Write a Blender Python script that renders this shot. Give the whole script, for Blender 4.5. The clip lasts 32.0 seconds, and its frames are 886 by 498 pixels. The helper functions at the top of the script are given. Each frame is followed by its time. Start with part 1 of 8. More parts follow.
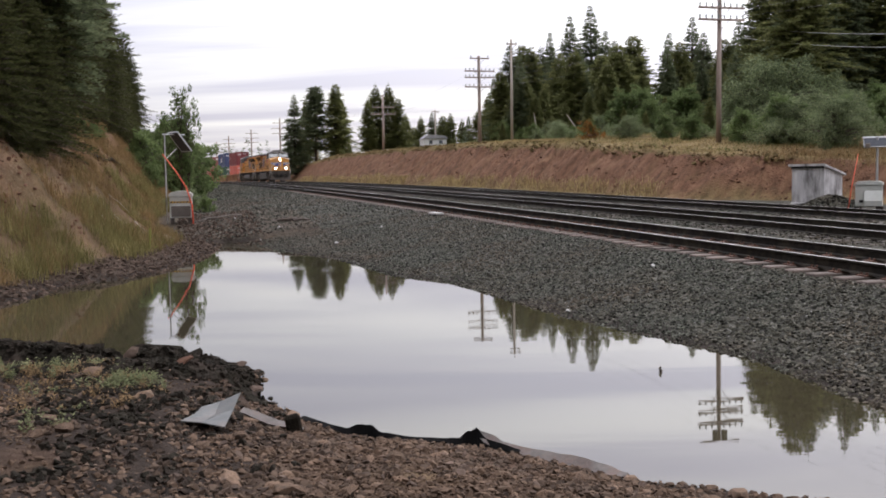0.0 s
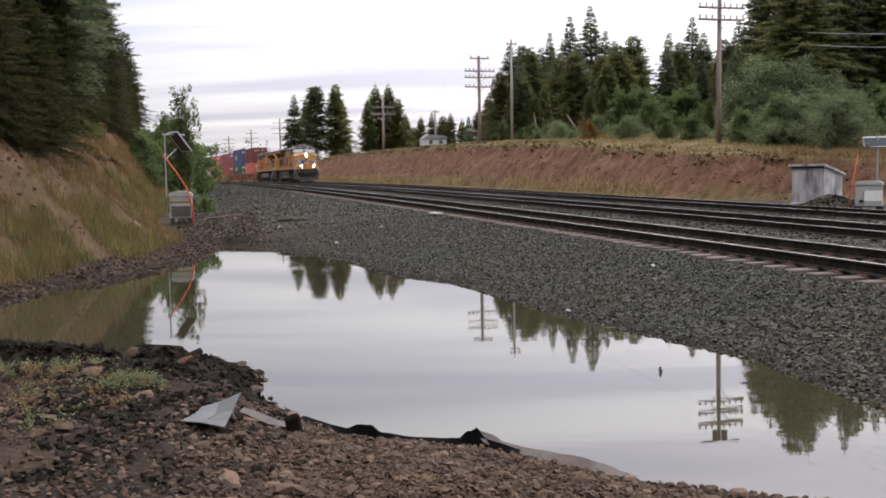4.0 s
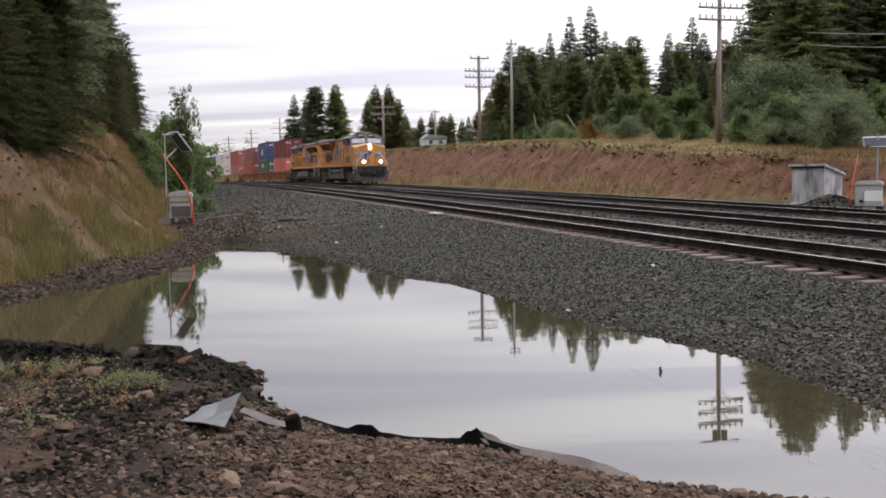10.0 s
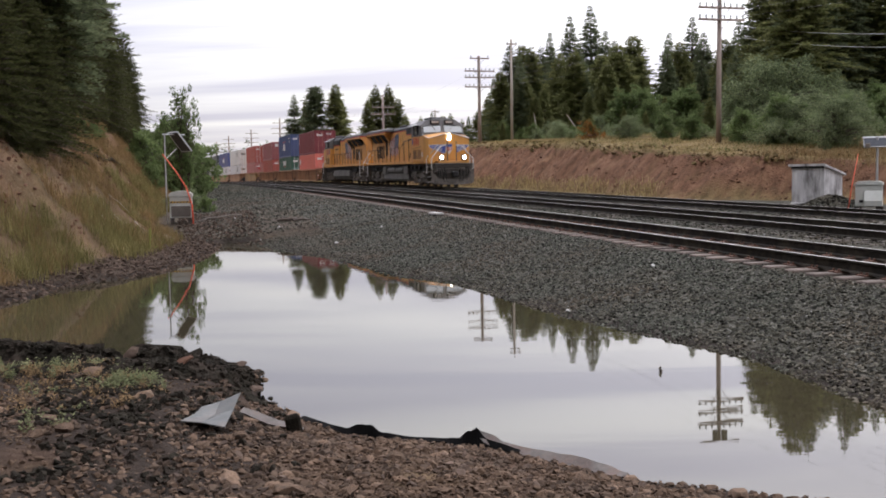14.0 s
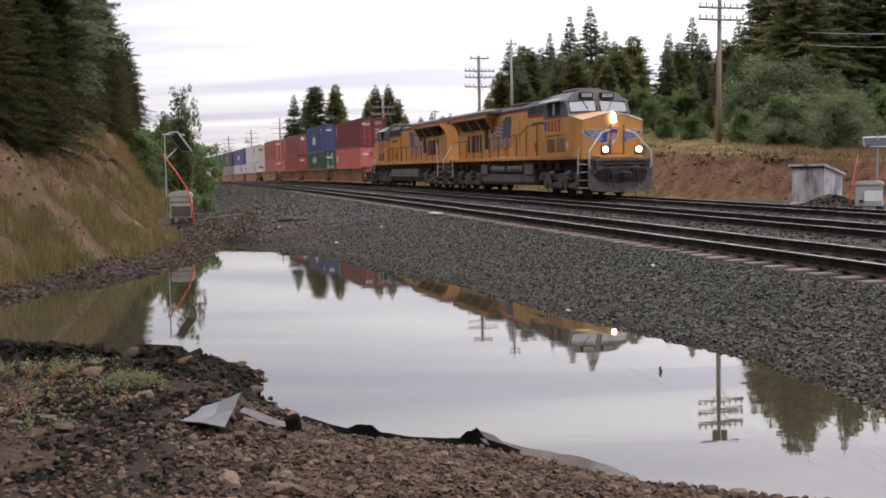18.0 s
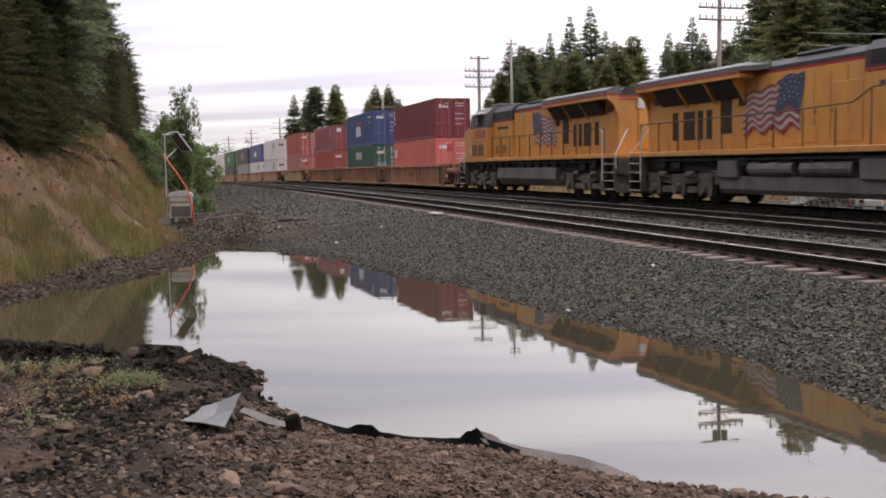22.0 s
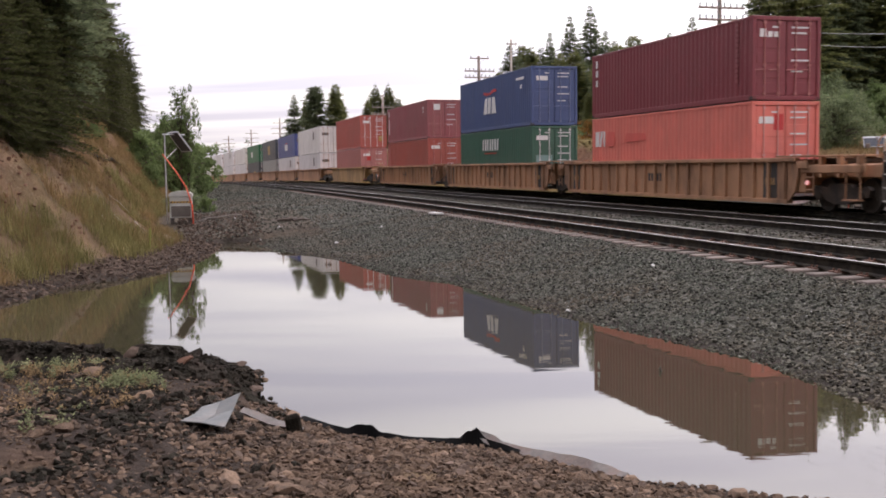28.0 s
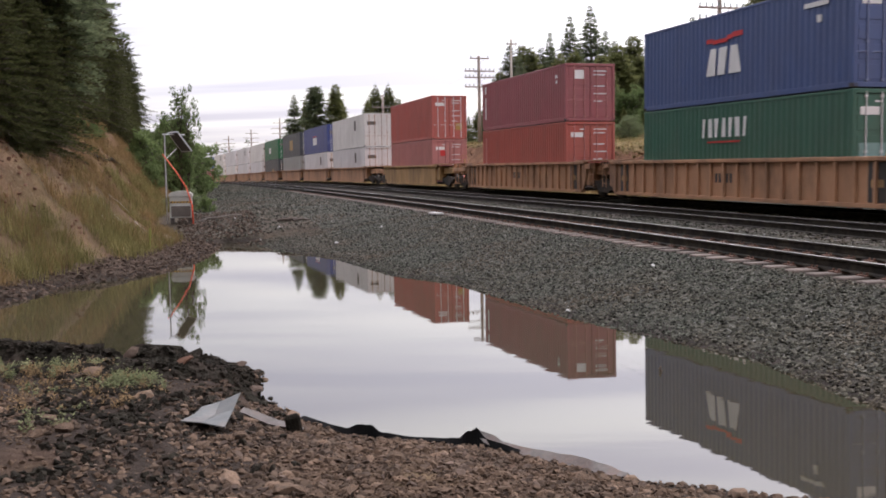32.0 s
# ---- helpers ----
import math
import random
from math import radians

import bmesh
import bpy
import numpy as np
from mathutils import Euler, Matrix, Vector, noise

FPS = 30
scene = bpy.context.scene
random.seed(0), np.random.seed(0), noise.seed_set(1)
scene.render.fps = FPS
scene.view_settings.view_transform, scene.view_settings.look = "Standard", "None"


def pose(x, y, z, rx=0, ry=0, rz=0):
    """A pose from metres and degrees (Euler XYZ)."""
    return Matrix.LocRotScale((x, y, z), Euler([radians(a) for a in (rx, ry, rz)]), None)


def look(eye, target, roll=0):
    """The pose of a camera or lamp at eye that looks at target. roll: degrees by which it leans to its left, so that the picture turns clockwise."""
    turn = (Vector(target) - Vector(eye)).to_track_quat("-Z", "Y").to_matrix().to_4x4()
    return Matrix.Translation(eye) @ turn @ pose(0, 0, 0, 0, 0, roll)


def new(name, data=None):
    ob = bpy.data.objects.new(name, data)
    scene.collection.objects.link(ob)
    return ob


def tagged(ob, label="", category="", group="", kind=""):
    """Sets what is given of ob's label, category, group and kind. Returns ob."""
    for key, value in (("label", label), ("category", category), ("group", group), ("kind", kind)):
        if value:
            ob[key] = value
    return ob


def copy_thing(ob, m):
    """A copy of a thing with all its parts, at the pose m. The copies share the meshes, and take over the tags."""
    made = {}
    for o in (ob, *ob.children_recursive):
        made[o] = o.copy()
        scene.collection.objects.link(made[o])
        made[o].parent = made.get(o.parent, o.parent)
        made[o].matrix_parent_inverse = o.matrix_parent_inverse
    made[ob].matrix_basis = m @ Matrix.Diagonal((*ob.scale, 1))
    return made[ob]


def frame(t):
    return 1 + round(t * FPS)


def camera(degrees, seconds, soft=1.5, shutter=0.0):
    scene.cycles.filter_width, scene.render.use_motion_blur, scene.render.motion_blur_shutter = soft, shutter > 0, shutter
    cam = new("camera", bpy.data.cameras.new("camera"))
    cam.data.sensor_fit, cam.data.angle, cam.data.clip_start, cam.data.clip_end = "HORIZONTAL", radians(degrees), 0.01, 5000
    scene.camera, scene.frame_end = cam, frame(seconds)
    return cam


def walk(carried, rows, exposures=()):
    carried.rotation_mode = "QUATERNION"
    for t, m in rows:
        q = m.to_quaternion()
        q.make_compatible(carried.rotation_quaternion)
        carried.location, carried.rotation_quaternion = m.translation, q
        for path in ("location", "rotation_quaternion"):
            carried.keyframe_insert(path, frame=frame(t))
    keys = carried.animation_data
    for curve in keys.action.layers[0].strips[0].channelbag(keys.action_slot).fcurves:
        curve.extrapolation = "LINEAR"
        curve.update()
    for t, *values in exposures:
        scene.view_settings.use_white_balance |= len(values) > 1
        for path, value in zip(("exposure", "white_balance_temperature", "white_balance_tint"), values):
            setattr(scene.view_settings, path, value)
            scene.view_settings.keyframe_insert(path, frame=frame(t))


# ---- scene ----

# ---- camera and its (still) stand ----
EYE_Z = 2.093
cam = camera(46.72, 32.0, soft=1.8, shutter=0.5)
EYE = look((0, 0, EYE_Z), (0, math.cos(0.06817), EYE_Z - math.sin(0.06817)), roll=-0.942)
walk(cam, [(0.0, EYE), (32.0, EYE)], exposures=[(0.0, 0.36, 6750, 7), (15.0, 0.36, 6750, 7), (20.0, 0.42, 6850, 9), (25.0, 0.50, 6980, 11), (28.0, 0.56, 6950, 11.5), (32.0, 0.54, 6800, 9)])

# ---- sky, sun and exposure ----
SUN_AZ, SUN_EL = radians(28), radians(44)


def make_sky():
    w = bpy.data.worlds.new("overcast_sky")
    scene.world = w
    w.use_nodes = True
    nt = w.node_tree
    nt.nodes.clear()
    N, Lk = nt.nodes.new, nt.links.new
    out, bg = N("ShaderNodeOutputWorld"), N("ShaderNodeBackground")
    sky = N("ShaderNodeTexSky")
    sky.sky_type, sky.sun_disc = "NISHITA", False
    sky.sun_elevation, sky.sun_rotation = SUN_EL, SUN_AZ
    sky.air_density, sky.dust_density = 1.0, 2.0
    dim = N("ShaderNodeVectorMath")
    dim.operation = "SCALE"
    dim.inputs["Scale"].default_value = 0.10
    Lk(sky.outputs[0], dim.inputs[0])
    co = N("ShaderNodeTexCoord")
    sep, div = N("ShaderNodeSeparateXYZ"), N("ShaderNodeVectorMath")
    Lk(co.outputs["Generated"], sep.inputs[0])
    # cloud deck: directions thrown onto a flat layer overhead
    up = N("ShaderNodeMath")
    up.operation = "MAXIMUM"
    up.inputs[1].default_value = 0.0
    Lk(sep.outputs["Z"], up.inputs[0])
    add = N("ShaderNodeMath")
    add.operation = "ADD"
    add.inputs[1].default_value = 0.09
    Lk(up.outputs[0], add.inputs[0])
    comb = N("ShaderNodeCombineXYZ")
    for i in range(3):
        Lk(add.outputs[0], comb.inputs[i])
    div.operation = "DIVIDE"
    Lk(co.outputs["Generated"], div.inputs[0])
    Lk(comb.outputs[0], div.inputs[1])
    mp = N("ShaderNodeMapping")
    mp.inputs["Scale"].default_value = (0.16, 0.85, 0.0)
    mp.inputs["Rotation"].default_value = (0, 0, 0.22)
    Lk(div.outputs[0], mp.inputs[0])
    n = N("ShaderNodeTexNoise")
    n.inputs["Scale"].default_value, n.inputs["Detail"].default_value, n.inputs["Roughness"].default_value = 1.6, 6, 0.5
    n.inputs["Distortion"].default_value = 0.4
    Lk(mp.outputs[0], n.inputs["Vector"])
    ramp = N("ShaderNodeValToRGB")
    e = ramp.color_ramp.elements
    e[0].position, e[0].color = 0.40, (0.415, 0.402, 0.51, 1)
    e[1].position, e[1].color = 0.68, (0.70, 0.685, 0.722, 1)
    Lk(n.outputs["Fac"], ramp.inputs[0])
    mix = N("ShaderNodeMix")
    mix.data_type = "RGBA"
    mix.inputs["Factor"].default_value = 0.86
    Lk(dim.outputs[0], mix.inputs["A"])
    Lk(ramp.outputs[0], mix.inputs["B"])
    Lk(mix.outputs["Result"], bg.inputs["Color"])
    # the veiled sun brightens the cloud around it
    dot = N("ShaderNodeVectorMath")
    dot.operation = "DOT_PRODUCT"
    dot.inputs[1].default_value = (math.sin(SUN_AZ) * math.cos(SUN_EL), math.cos(SUN_AZ) * math.cos(SUN_EL), math.sin(SUN_EL))
    Lk(co.outputs["Generated"], dot.inputs[0])
    cl = N("ShaderNodeMath")
    cl.operation = "MAXIMUM"
    cl.inputs[1].default_value = 0.0
    Lk(dot.outputs["Value"], cl.inputs[0])
    pw = N("ShaderNodeMath")
    pw.operation = "POWER"
    pw.inputs[1].default_value = 5.0
    Lk(cl.outputs[0], pw.inputs[0])
    st = N("ShaderNodeMath")
    st.operation = "MULTIPLY_ADD"
    st.inputs[1].default_value = 2.1
    Lk(pw.outputs[0], st.inputs[0])
    # an overcast sky is brighter overhead than at its rim
    zen = N("ShaderNodeMath")
    zen.operation = "MULTIPLY_ADD"
    zen.inputs[1].default_value, zen.inputs[2].default_value = 2.35, 0.92
    Lk(up.outputs[0], zen.inputs[0])
    Lk(zen.outputs[0], st.inputs[2])
    Lk(st.outputs[0], bg.inputs["Strength"])
    Lk(bg.outputs[0], out.inputs[0])


make_sky()
sun = new("sun", bpy.data.lights.new("sun", "SUN"))
sun.data.energy, sun.data.angle, sun.data.color = 0.4, radians(40), (1.0, 0.97, 0.93)
sun.matrix_world = look((0, 0, 60), (-60 * math.sin(SUN_AZ), -60 * math.cos(SUN_AZ), 60 - 60 * math.tan(SUN_EL)))

# ---- plan: the track, its grade and its bend ----
TH = 0.26809
DRX, DRY = math.sin(TH), -math.cos(TH)
NRX, NRY = math.cos(TH), math.sin(TH)
LAT = (10.306, 14.686, 19.094)
TIE_DROP = 0.19


def rail_z(s):
    s = np.maximum(s, -650.0)
    e, e2 = np.minimum(s + 20, 0), np.minimum(s + 160, 0)
    return EYE_Z - 1.441 - 0.01428 * s - 4.149e-5 * e ** 2 + 1.109e-5 * e2 ** 2


def bend(s):
    e, e2 = np.minimum(s + 20, 0), np.minimum(s + 160, 0)
    e2 = np.maximum(e2, -500)
    return -0.7065e-4 * e ** 2 - 0.219e-3 * e2 ** 2


def on_track(s, lat, h=0.0):
    l = lat + bend(s)
    return Vector((NRX * l + DRX * s, NRY * l + DRY * s, float(rail_z(s)) + h))


def track_pose(s, lat):
    a, b = on_track(s - 4, lat), on_track(s + 4, lat)
    d = (b - a).normalized()
    side = Vector((0, 0, 1)).cross(d).normalized()
    up = d.cross(side)
    m = Matrix((d, side, up)).transposed().to_4x4()
    m.translation = (a + b) / 2
    return m


def train_s(t):
    t = t - 25.0
    return 3.089 + 6.25213 * t - 0.02854 * t * t / 2 - 0.00171 * t ** 3 / 6


def sl(x, y):
    """Plan coordinates along and across the track."""
    s = x * DRX + y * DRY
    return s, x * NRX + y * NRY - bend(s)


def wob(x, y, scale, seed=0.0):
    return noise.noise(Vector((x * scale + seed, y * scale - seed, seed * 0.7)))


def interp(v, *pairs):
    return float(np.interp(v, pairs[0::2], pairs[1::2]))


def far_shore(s):
    return interp(s, -60, 1.2, -36, 2.7, -34.5, 3.0, -30.7, 3.5, -27, 4.5, -21.6, 4.9, -20, 5.6, -14.3, 5.8, -10, 6.4, -7.6, 6.1, 5, 5.6)


def left_shore(s):
    return interp(s, -60, 3.0, -34, 1.75, -28.3, 0.95, -26.1, 0.3, -24.3, -0.35, -22.7, -1.75, -19.3, -2.76, -12, -3.6, 5, -4.5)


def near_shore(x):
    return interp(x, -12, 12.8, -5.3, 12.3, -3.3, 12.1, -2.5, 11.8, -1.96, 11.1, -1.83, 9.85, -1.3, 9.0, -0.83, 8.35, 0.27, 7.9, 0.71, 7.5, 1.2, 7.0, 1.9, 6.65, 4.5, 5.4, 9, 4.0)


def hill_toe(s):
    return interp(s, -300, 6.0, -160, 4.2, -100, 2.6, -60, 0.6, -42, -1.0, -34, 0.2, -27, -1.0, -23.5, -2.6, -19.3, -3.9, -12, -5.5, 0, -8.5, 30, -12)


def bank_toe(s):
    return interp(s, -60, 23.4, -45, 23.6, -41, 25.2, -37, 27.2, 20, 27.6)


def bank_h(s):
    return interp(s, -420, 0.2, -260, 0.5, -216, 1.7, -193, 2.4, -155, 3.65, -117, 3.6, -86, 3.3, -66, 2.9, -45, 1.85, -35, 1.25, 0, 0.9, 40, 0.8)


def ground_z(x, y):
    s, l = sl(x, y)
    rz = float(rail_z(s))
    bed = rz - TIE_DROP - 0.04
    n1, n2 = wob(x, y, 0.35), wob(x, y, 1.3, 4.0)
    n3 = wob(x, y, 3.7, 9.0)
    if l > 8.7:
        if l < 21.2:
            z = bed
            for a, b in ((11.9, 13.1), (16.3, 17.5)):
                if a < l < b:
                    z -= 0.05
            return z + 0.012 * n3
        toe, bh = bank_toe(s), bank_h(s) + rz
        ditch = rz - interp(s, -48, 0.5, -40, 0.27)
        if l < toe:
            k = min(1.0, (l - 21.2) / 1.2)
            return bed + (ditch - bed) * k + 0.04 * n2
        w = (bh - ditch) * 0.85 + 0.2
        k = (l - toe) / w
        if k < 1:
            return ditch + (bh - ditch) * k ** 0.85 + (0.35 * n1 + 0.26 * n2 + 0.10 * n3 + 0.2 * abs(wob(x, y, 0.8, 17)) - 0.55 * abs(wob(s, 0.25 * l, 0.75, 31))) * min(1, 4 * k * (1 - k) + 0.25)
        far = l - toe - w
        return bh + 0.075 * min(far, 9) + 0.03 * max(0, min(far - 9, 120)) + 0.15 * n1 + 0.05 * n2
    # camera's side
    fs = far_shore(s)
    t = (l - fs) / (8.7 - fs)
    z = bed * (t if t < 0 else t ** 1.1)
    z = max(z, -0.35) + 0.025 * n2 * min(1, max(0, 6 * (1 - abs(2 * t - 1))))
    if s < -36:
        base = min(0.08 * (-36 - s), max(0.45, rz - 0.72))
        k = max(0.0, min(1.0, (l - hill_toe(s)) / (8.7 - hill_toe(s))))
        z = max(z if t > 0 else -0.3, base + (bed - base) * k ** 1.3)
    z = max(z, 0.20 * (left_shore(s) - l) + 0.03 * n2)
    z = max(z, min(0.16 * (near_shore(x) - y), 0.2 + 0.05 * (near_shore(x) - y)) + (0.05 * n2 + 0.03 * n3) * min(1, max(0, near_shore(x) - y)))
    ht = hill_toe(s)
    if l < ht:
        d = ht - l
        hz = 0.3 + (max(0, z) if s < -36 else 0.0)
        rise = 1.0 * min(d, 4.4) + 0.42 * max(0, min(d - 4.4, 30)) + 0.1 * max(0, d - 34)
        z = max(z, hz + rise * min(1, 0.5 + 0.25 * d) + (0.35 * n1 + 0.22 * n2 + 0.09 * n3) * min(1, d * 0.7))
    return z

# ---- building helpers ----
class Geo:
    """Vertices and faces gathered for one mesh."""

    def __init__(self):
        self.v, self.f, self.m = [], [], []
        self.slot = 0

    def add(self, verts, faces):
        o = len(self.v)
        self.v.extend(verts)
        for q in faces:
            self.f.append([i + o for i in q])
            self.m.append(self.slot)
        return self

    def box(self, x0, y0, z0, x1, y1, z1, b=0.0):
        if b <= 0:
            v = [(x, y, z) for x in (x0, x1) for y in (y0, y1) for z in (z0, z1)]
            return self.add(v, [(0, 1, 3, 2), (4, 6, 7, 5), (0, 4, 5, 1), (2, 3, 7, 6), (0, 2, 6, 4), (1, 5, 7, 3)])
        b = min(b, abs(x1 - x0) * 0.45, abs(y1 - y0) * 0.45, abs(z1 - z0) * 0.45)
        lo, hi = (x0, y0, z0), (x1, y1, z1)
        v, idx = [], {}
        for c in ((i, j, k) for i in (0, 1) for j in (0, 1) for k in (0, 1)):
            for ax in range(3):
                p = [(hi[a] - b if c[a] else lo[a] + b) for a in range(3)]
                p[ax] = hi[ax] if c[ax] else lo[ax]
                idx[c, ax] = len(v)
                v.append(tuple(p))
        f = []
        for ax in range(3):
            o1, o2 = (ax + 1) % 3, (ax + 2) % 3
            for side in (0, 1):
                cs = []
                for u, w in ((0, 0), (1, 0), (1, 1), (0, 1)):
                    c = [0, 0, 0]
                    c[ax], c[o1], c[o2] = side, u, w
                    cs.append(idx[tuple(c), ax])
                f.append(cs if side else cs[::-1])
        for ax in range(3):
            o1, o2 = (ax + 1) % 3, (ax + 2) % 3
            for u in (0, 1):
                for w in (0, 1):
                    c0, c1 = [0, 0, 0], [0, 0, 0]
                    c0[o1] = c1[o1] = u
                    c0[o2] = c1[o2] = w
                    c1[ax] = 1
                    q = [idx[tuple(c0), o1], idx[tuple(c1), o1], idx[tuple(c1), o2], idx[tuple(c0), o2]]
                    f.append(q if u != w else q[::-1])
        for c in ((i, j, k) for i in (0, 1) for j in (0, 1) for k in (0, 1)):
            q = [idx[c, 0], idx[c, 1], idx[c, 2]]
            f.append(q if sum(c) % 2 else q[::-1])
        return self.add(v, f)

    def prism(self, outline, a, b, axis="y"):
        """A closed outline pushed from a to b along an axis; outline points in the other two axes' order."""
        def put(p, t):
            return {"x": (t, p[0], p[1]), "y": (p[0], t, p[1]), "z": (p[0], p[1], t)}[axis]
        n = len(outline)
        v = [put(p, a) for p in outline] + [put(p, b) for p in outline]
        f = [tuple(range(n))[::-1], tuple(range(n, 2 * n))] + [(i, (i + 1) % n, n + (i + 1) % n, n + i) for i in range(n)]
        return self.add(v, f)

    def tube(self, pts, r, n=8, r2=None, cap=True):
        pts = [Vector(p) for p in pts]
        k = len(pts)
        rings = []
        ref = None
        for i, p in enumerate(pts):
            d = (pts[min(i + 1, k - 1)] - pts[max(i - 1, 0)]).normalized()
            if ref is None:
                ref = Vector((0, 0, 1)) if abs(d.z) < 0.9 else Vector((1, 0, 0))
            a = d.cross(ref).normalized()
            c = a.cross(d).normalized()
            ref = c
            rr = r if r2 is None else r + (r2 - r) * i / max(1, k - 1)
            rings.append([tuple(p + (a * math.cos(q) + c * math.sin(q)) * rr) for q in (2 * math.pi * j / n for j in range(n))])
        v = [p for ring in rings for p in ring]
        f = [(i * n + j, i * n + (j + 1) % n, (i + 1) * n + (j + 1) % n, (i + 1) * n + j) for i in range(k - 1) for j in range(n)]
        if cap:
            f += [tuple(range(n))[::-1], tuple(range((k - 1) * n, k * n))]
        return self.add(v, f)

    def disc(self, c, r, axis, depth, n=20):
        c = Vector(c)
        d = Vector({"x": (1, 0, 0), "y": (0, 1, 0), "z": (0, 0, 1)}[axis]) * depth / 2
        return self.tube([c - d, c + d], r, n)

    def turned(self, m):
        self.v = [tuple(m @ Vector(p)) for p in self.v]
        return self

    def mesh(self, name, *mats, smooth=False):
        me = bpy.data.meshes.new(name)
        me.from_pydata([tuple(p) for p in self.v], [], self.f)
        for m in mats:
            me.materials.append(m)
        if len(mats) > 1:
            me.polygons.foreach_set("material_index", self.m)
        if smooth:
            me.polygons.foreach_set("use_smooth", [True] * len(me.polygons))
        me.update()
        return me


def part(name, geo, material, parent, label="", smooth=False):
    mats = material if isinstance(material, (list, tuple)) else [material]
    ob = new(name, geo.mesh(name, *mats, smooth=smooth) if isinstance(geo, Geo) else geo)
    ob.parent = parent
    if label:
        ob["label"] = label
    return ob


def thing(name, label, category, group="", kind="", at=None):
    ob = new(name)
    ob.empty_display_size = 0.2
    tagged(ob, label, category, group, kind)
    if at is not None:
        ob.matrix_basis = at
    return ob


def single(name, geo, material, label, category, group="", kind="", smooth=False):
    mats = material if isinstance(material, (list, tuple)) else [material]
    ob = new(name, geo.mesh(name, *mats, smooth=smooth))
    return tagged(ob, label, category, group, kind)


# ---- materials ----
def surface(name, a, b, scale=4.0, rough=0.7, metal=0.0, bump=0.2, fine=40.0, c=None, cscale=0.7, camt=0.5, spread=0.25, isl=0.0, rnd=0.0, spec=0.5, stretch=(1, 1, 1), coord="Object", bump_dist=0.01):
    """Two colours mottled at one scale, a third (stain, dust) in larger patches, fine relief; isl and rnd vary pieces."""
    m = bpy.data.materials.new(name)
    m.use_nodes = True
    nt = m.node_tree
    N, Lk = nt.nodes.new, nt.links.new
    bs = nt.nodes["Principled BSDF"]
    co = N("ShaderNodeTexCoord")
    mp = N("ShaderNodeMapping")
    mp.inputs["Scale"].default_value = stretch
    Lk(co.outputs[coord], mp.inputs[0])

    def nz(sc, det=4.0, ro=0.6):
        n = N("ShaderNodeTexNoise")
        n.inputs["Scale"].default_value, n.inputs["Detail"].default_value, n.inputs["Roughness"].default_value = sc, det, ro
        Lk(mp.outputs[0], n.inputs["Vector"])
        return n.outputs["Fac"]

    def ramp(src, lo, hi):
        r = N("ShaderNodeMapRange")
        r.inputs["From Min"].default_value, r.inputs["From Max"].default_value = lo, hi
        Lk(src, r.inputs["Value"])
        return r.outputs["Result"]

    def mixc(fac, x, y):
        k = N("ShaderNodeMix")
        k.data_type = "RGBA"
        for sock, val in ((k.inputs["Factor"], fac), (k.inputs["A"], x), (k.inputs["B"], y)):
            if isinstance(val, (tuple, list)):
                sock.default_value = (*val, 1) if len(val) == 3 else val
            elif isinstance(val, (int, float)):
                sock.default_value = val
            else:
                Lk(val, sock)
        return k.outputs["Result"]

    col = mixc(ramp(nz(scale), 0.5 - spread, 0.5 + spread), a, b)
    if c is not None:
        mul = N("ShaderNodeMath")
        mul.operation = "MULTIPLY"
        mul.inputs[1].default_value = camt
        Lk(ramp(nz(cscale, 5.0, 0.65), 0.45, 0.68), mul.inputs[0])
        col = mixc(mul.outputs[0], col, c)
    for amount, node, sock in ((isl, "ShaderNodeNewGeometry", "Random Per Island"), (rnd, "ShaderNodeObjectInfo", "Random")):
        if amount:
            g = N(node)
            hsv = N("ShaderNodeHueSaturation")
            r = N("ShaderNodeMapRange")
            r.inputs["To Min"].default_value, r.inputs["To Max"].default_value = 1 - amount, 1 + amount
            Lk(g.outputs[sock], r.inputs["Value"])
            Lk(r.outputs["Result"], hsv.inputs["Value"])
            Lk(col, hsv.inputs["Color"])
            col = hsv.outputs["Color"]
    Lk(col, bs.inputs["Base Color"])
    fn = nz(fine, 3.0)
    rr = N("ShaderNodeMapRange")
    rr.inputs["To Min"].default_value, rr.inputs["To Max"].default_value = max(0.02, rough - 0.12), min(1, rough + 0.12)
    Lk(fn, rr.inputs["Value"])
    Lk(rr.outputs["Result"], bs.inputs["Roughness"])
    bs.inputs["Metallic"].default_value = metal
    bs.inputs["Specular IOR Level"].default_value = spec
    if bump:
        bp = N("ShaderNodeBump")
        bp.inputs["Strength"].default_value, bp.inputs["Distance"].default_value = bump, bump_dist
        Lk(fn, bp.inputs["Height"])
        Lk(bp.outputs[0], bs.inputs["Normal"])
    return m


def glow(name, color, power):
    m = bpy.data.materials.new(name)
    m.use_nodes = True
    bs = m.node_tree.nodes["Principled BSDF"]
    bs.inputs["Base Color"].default_value = (0.9, 0.9, 0.9, 1)
    bs.inputs["Emission Color"].default_value, bs.inputs["Emission Strength"].default_value = (*color, 1), power
    return m


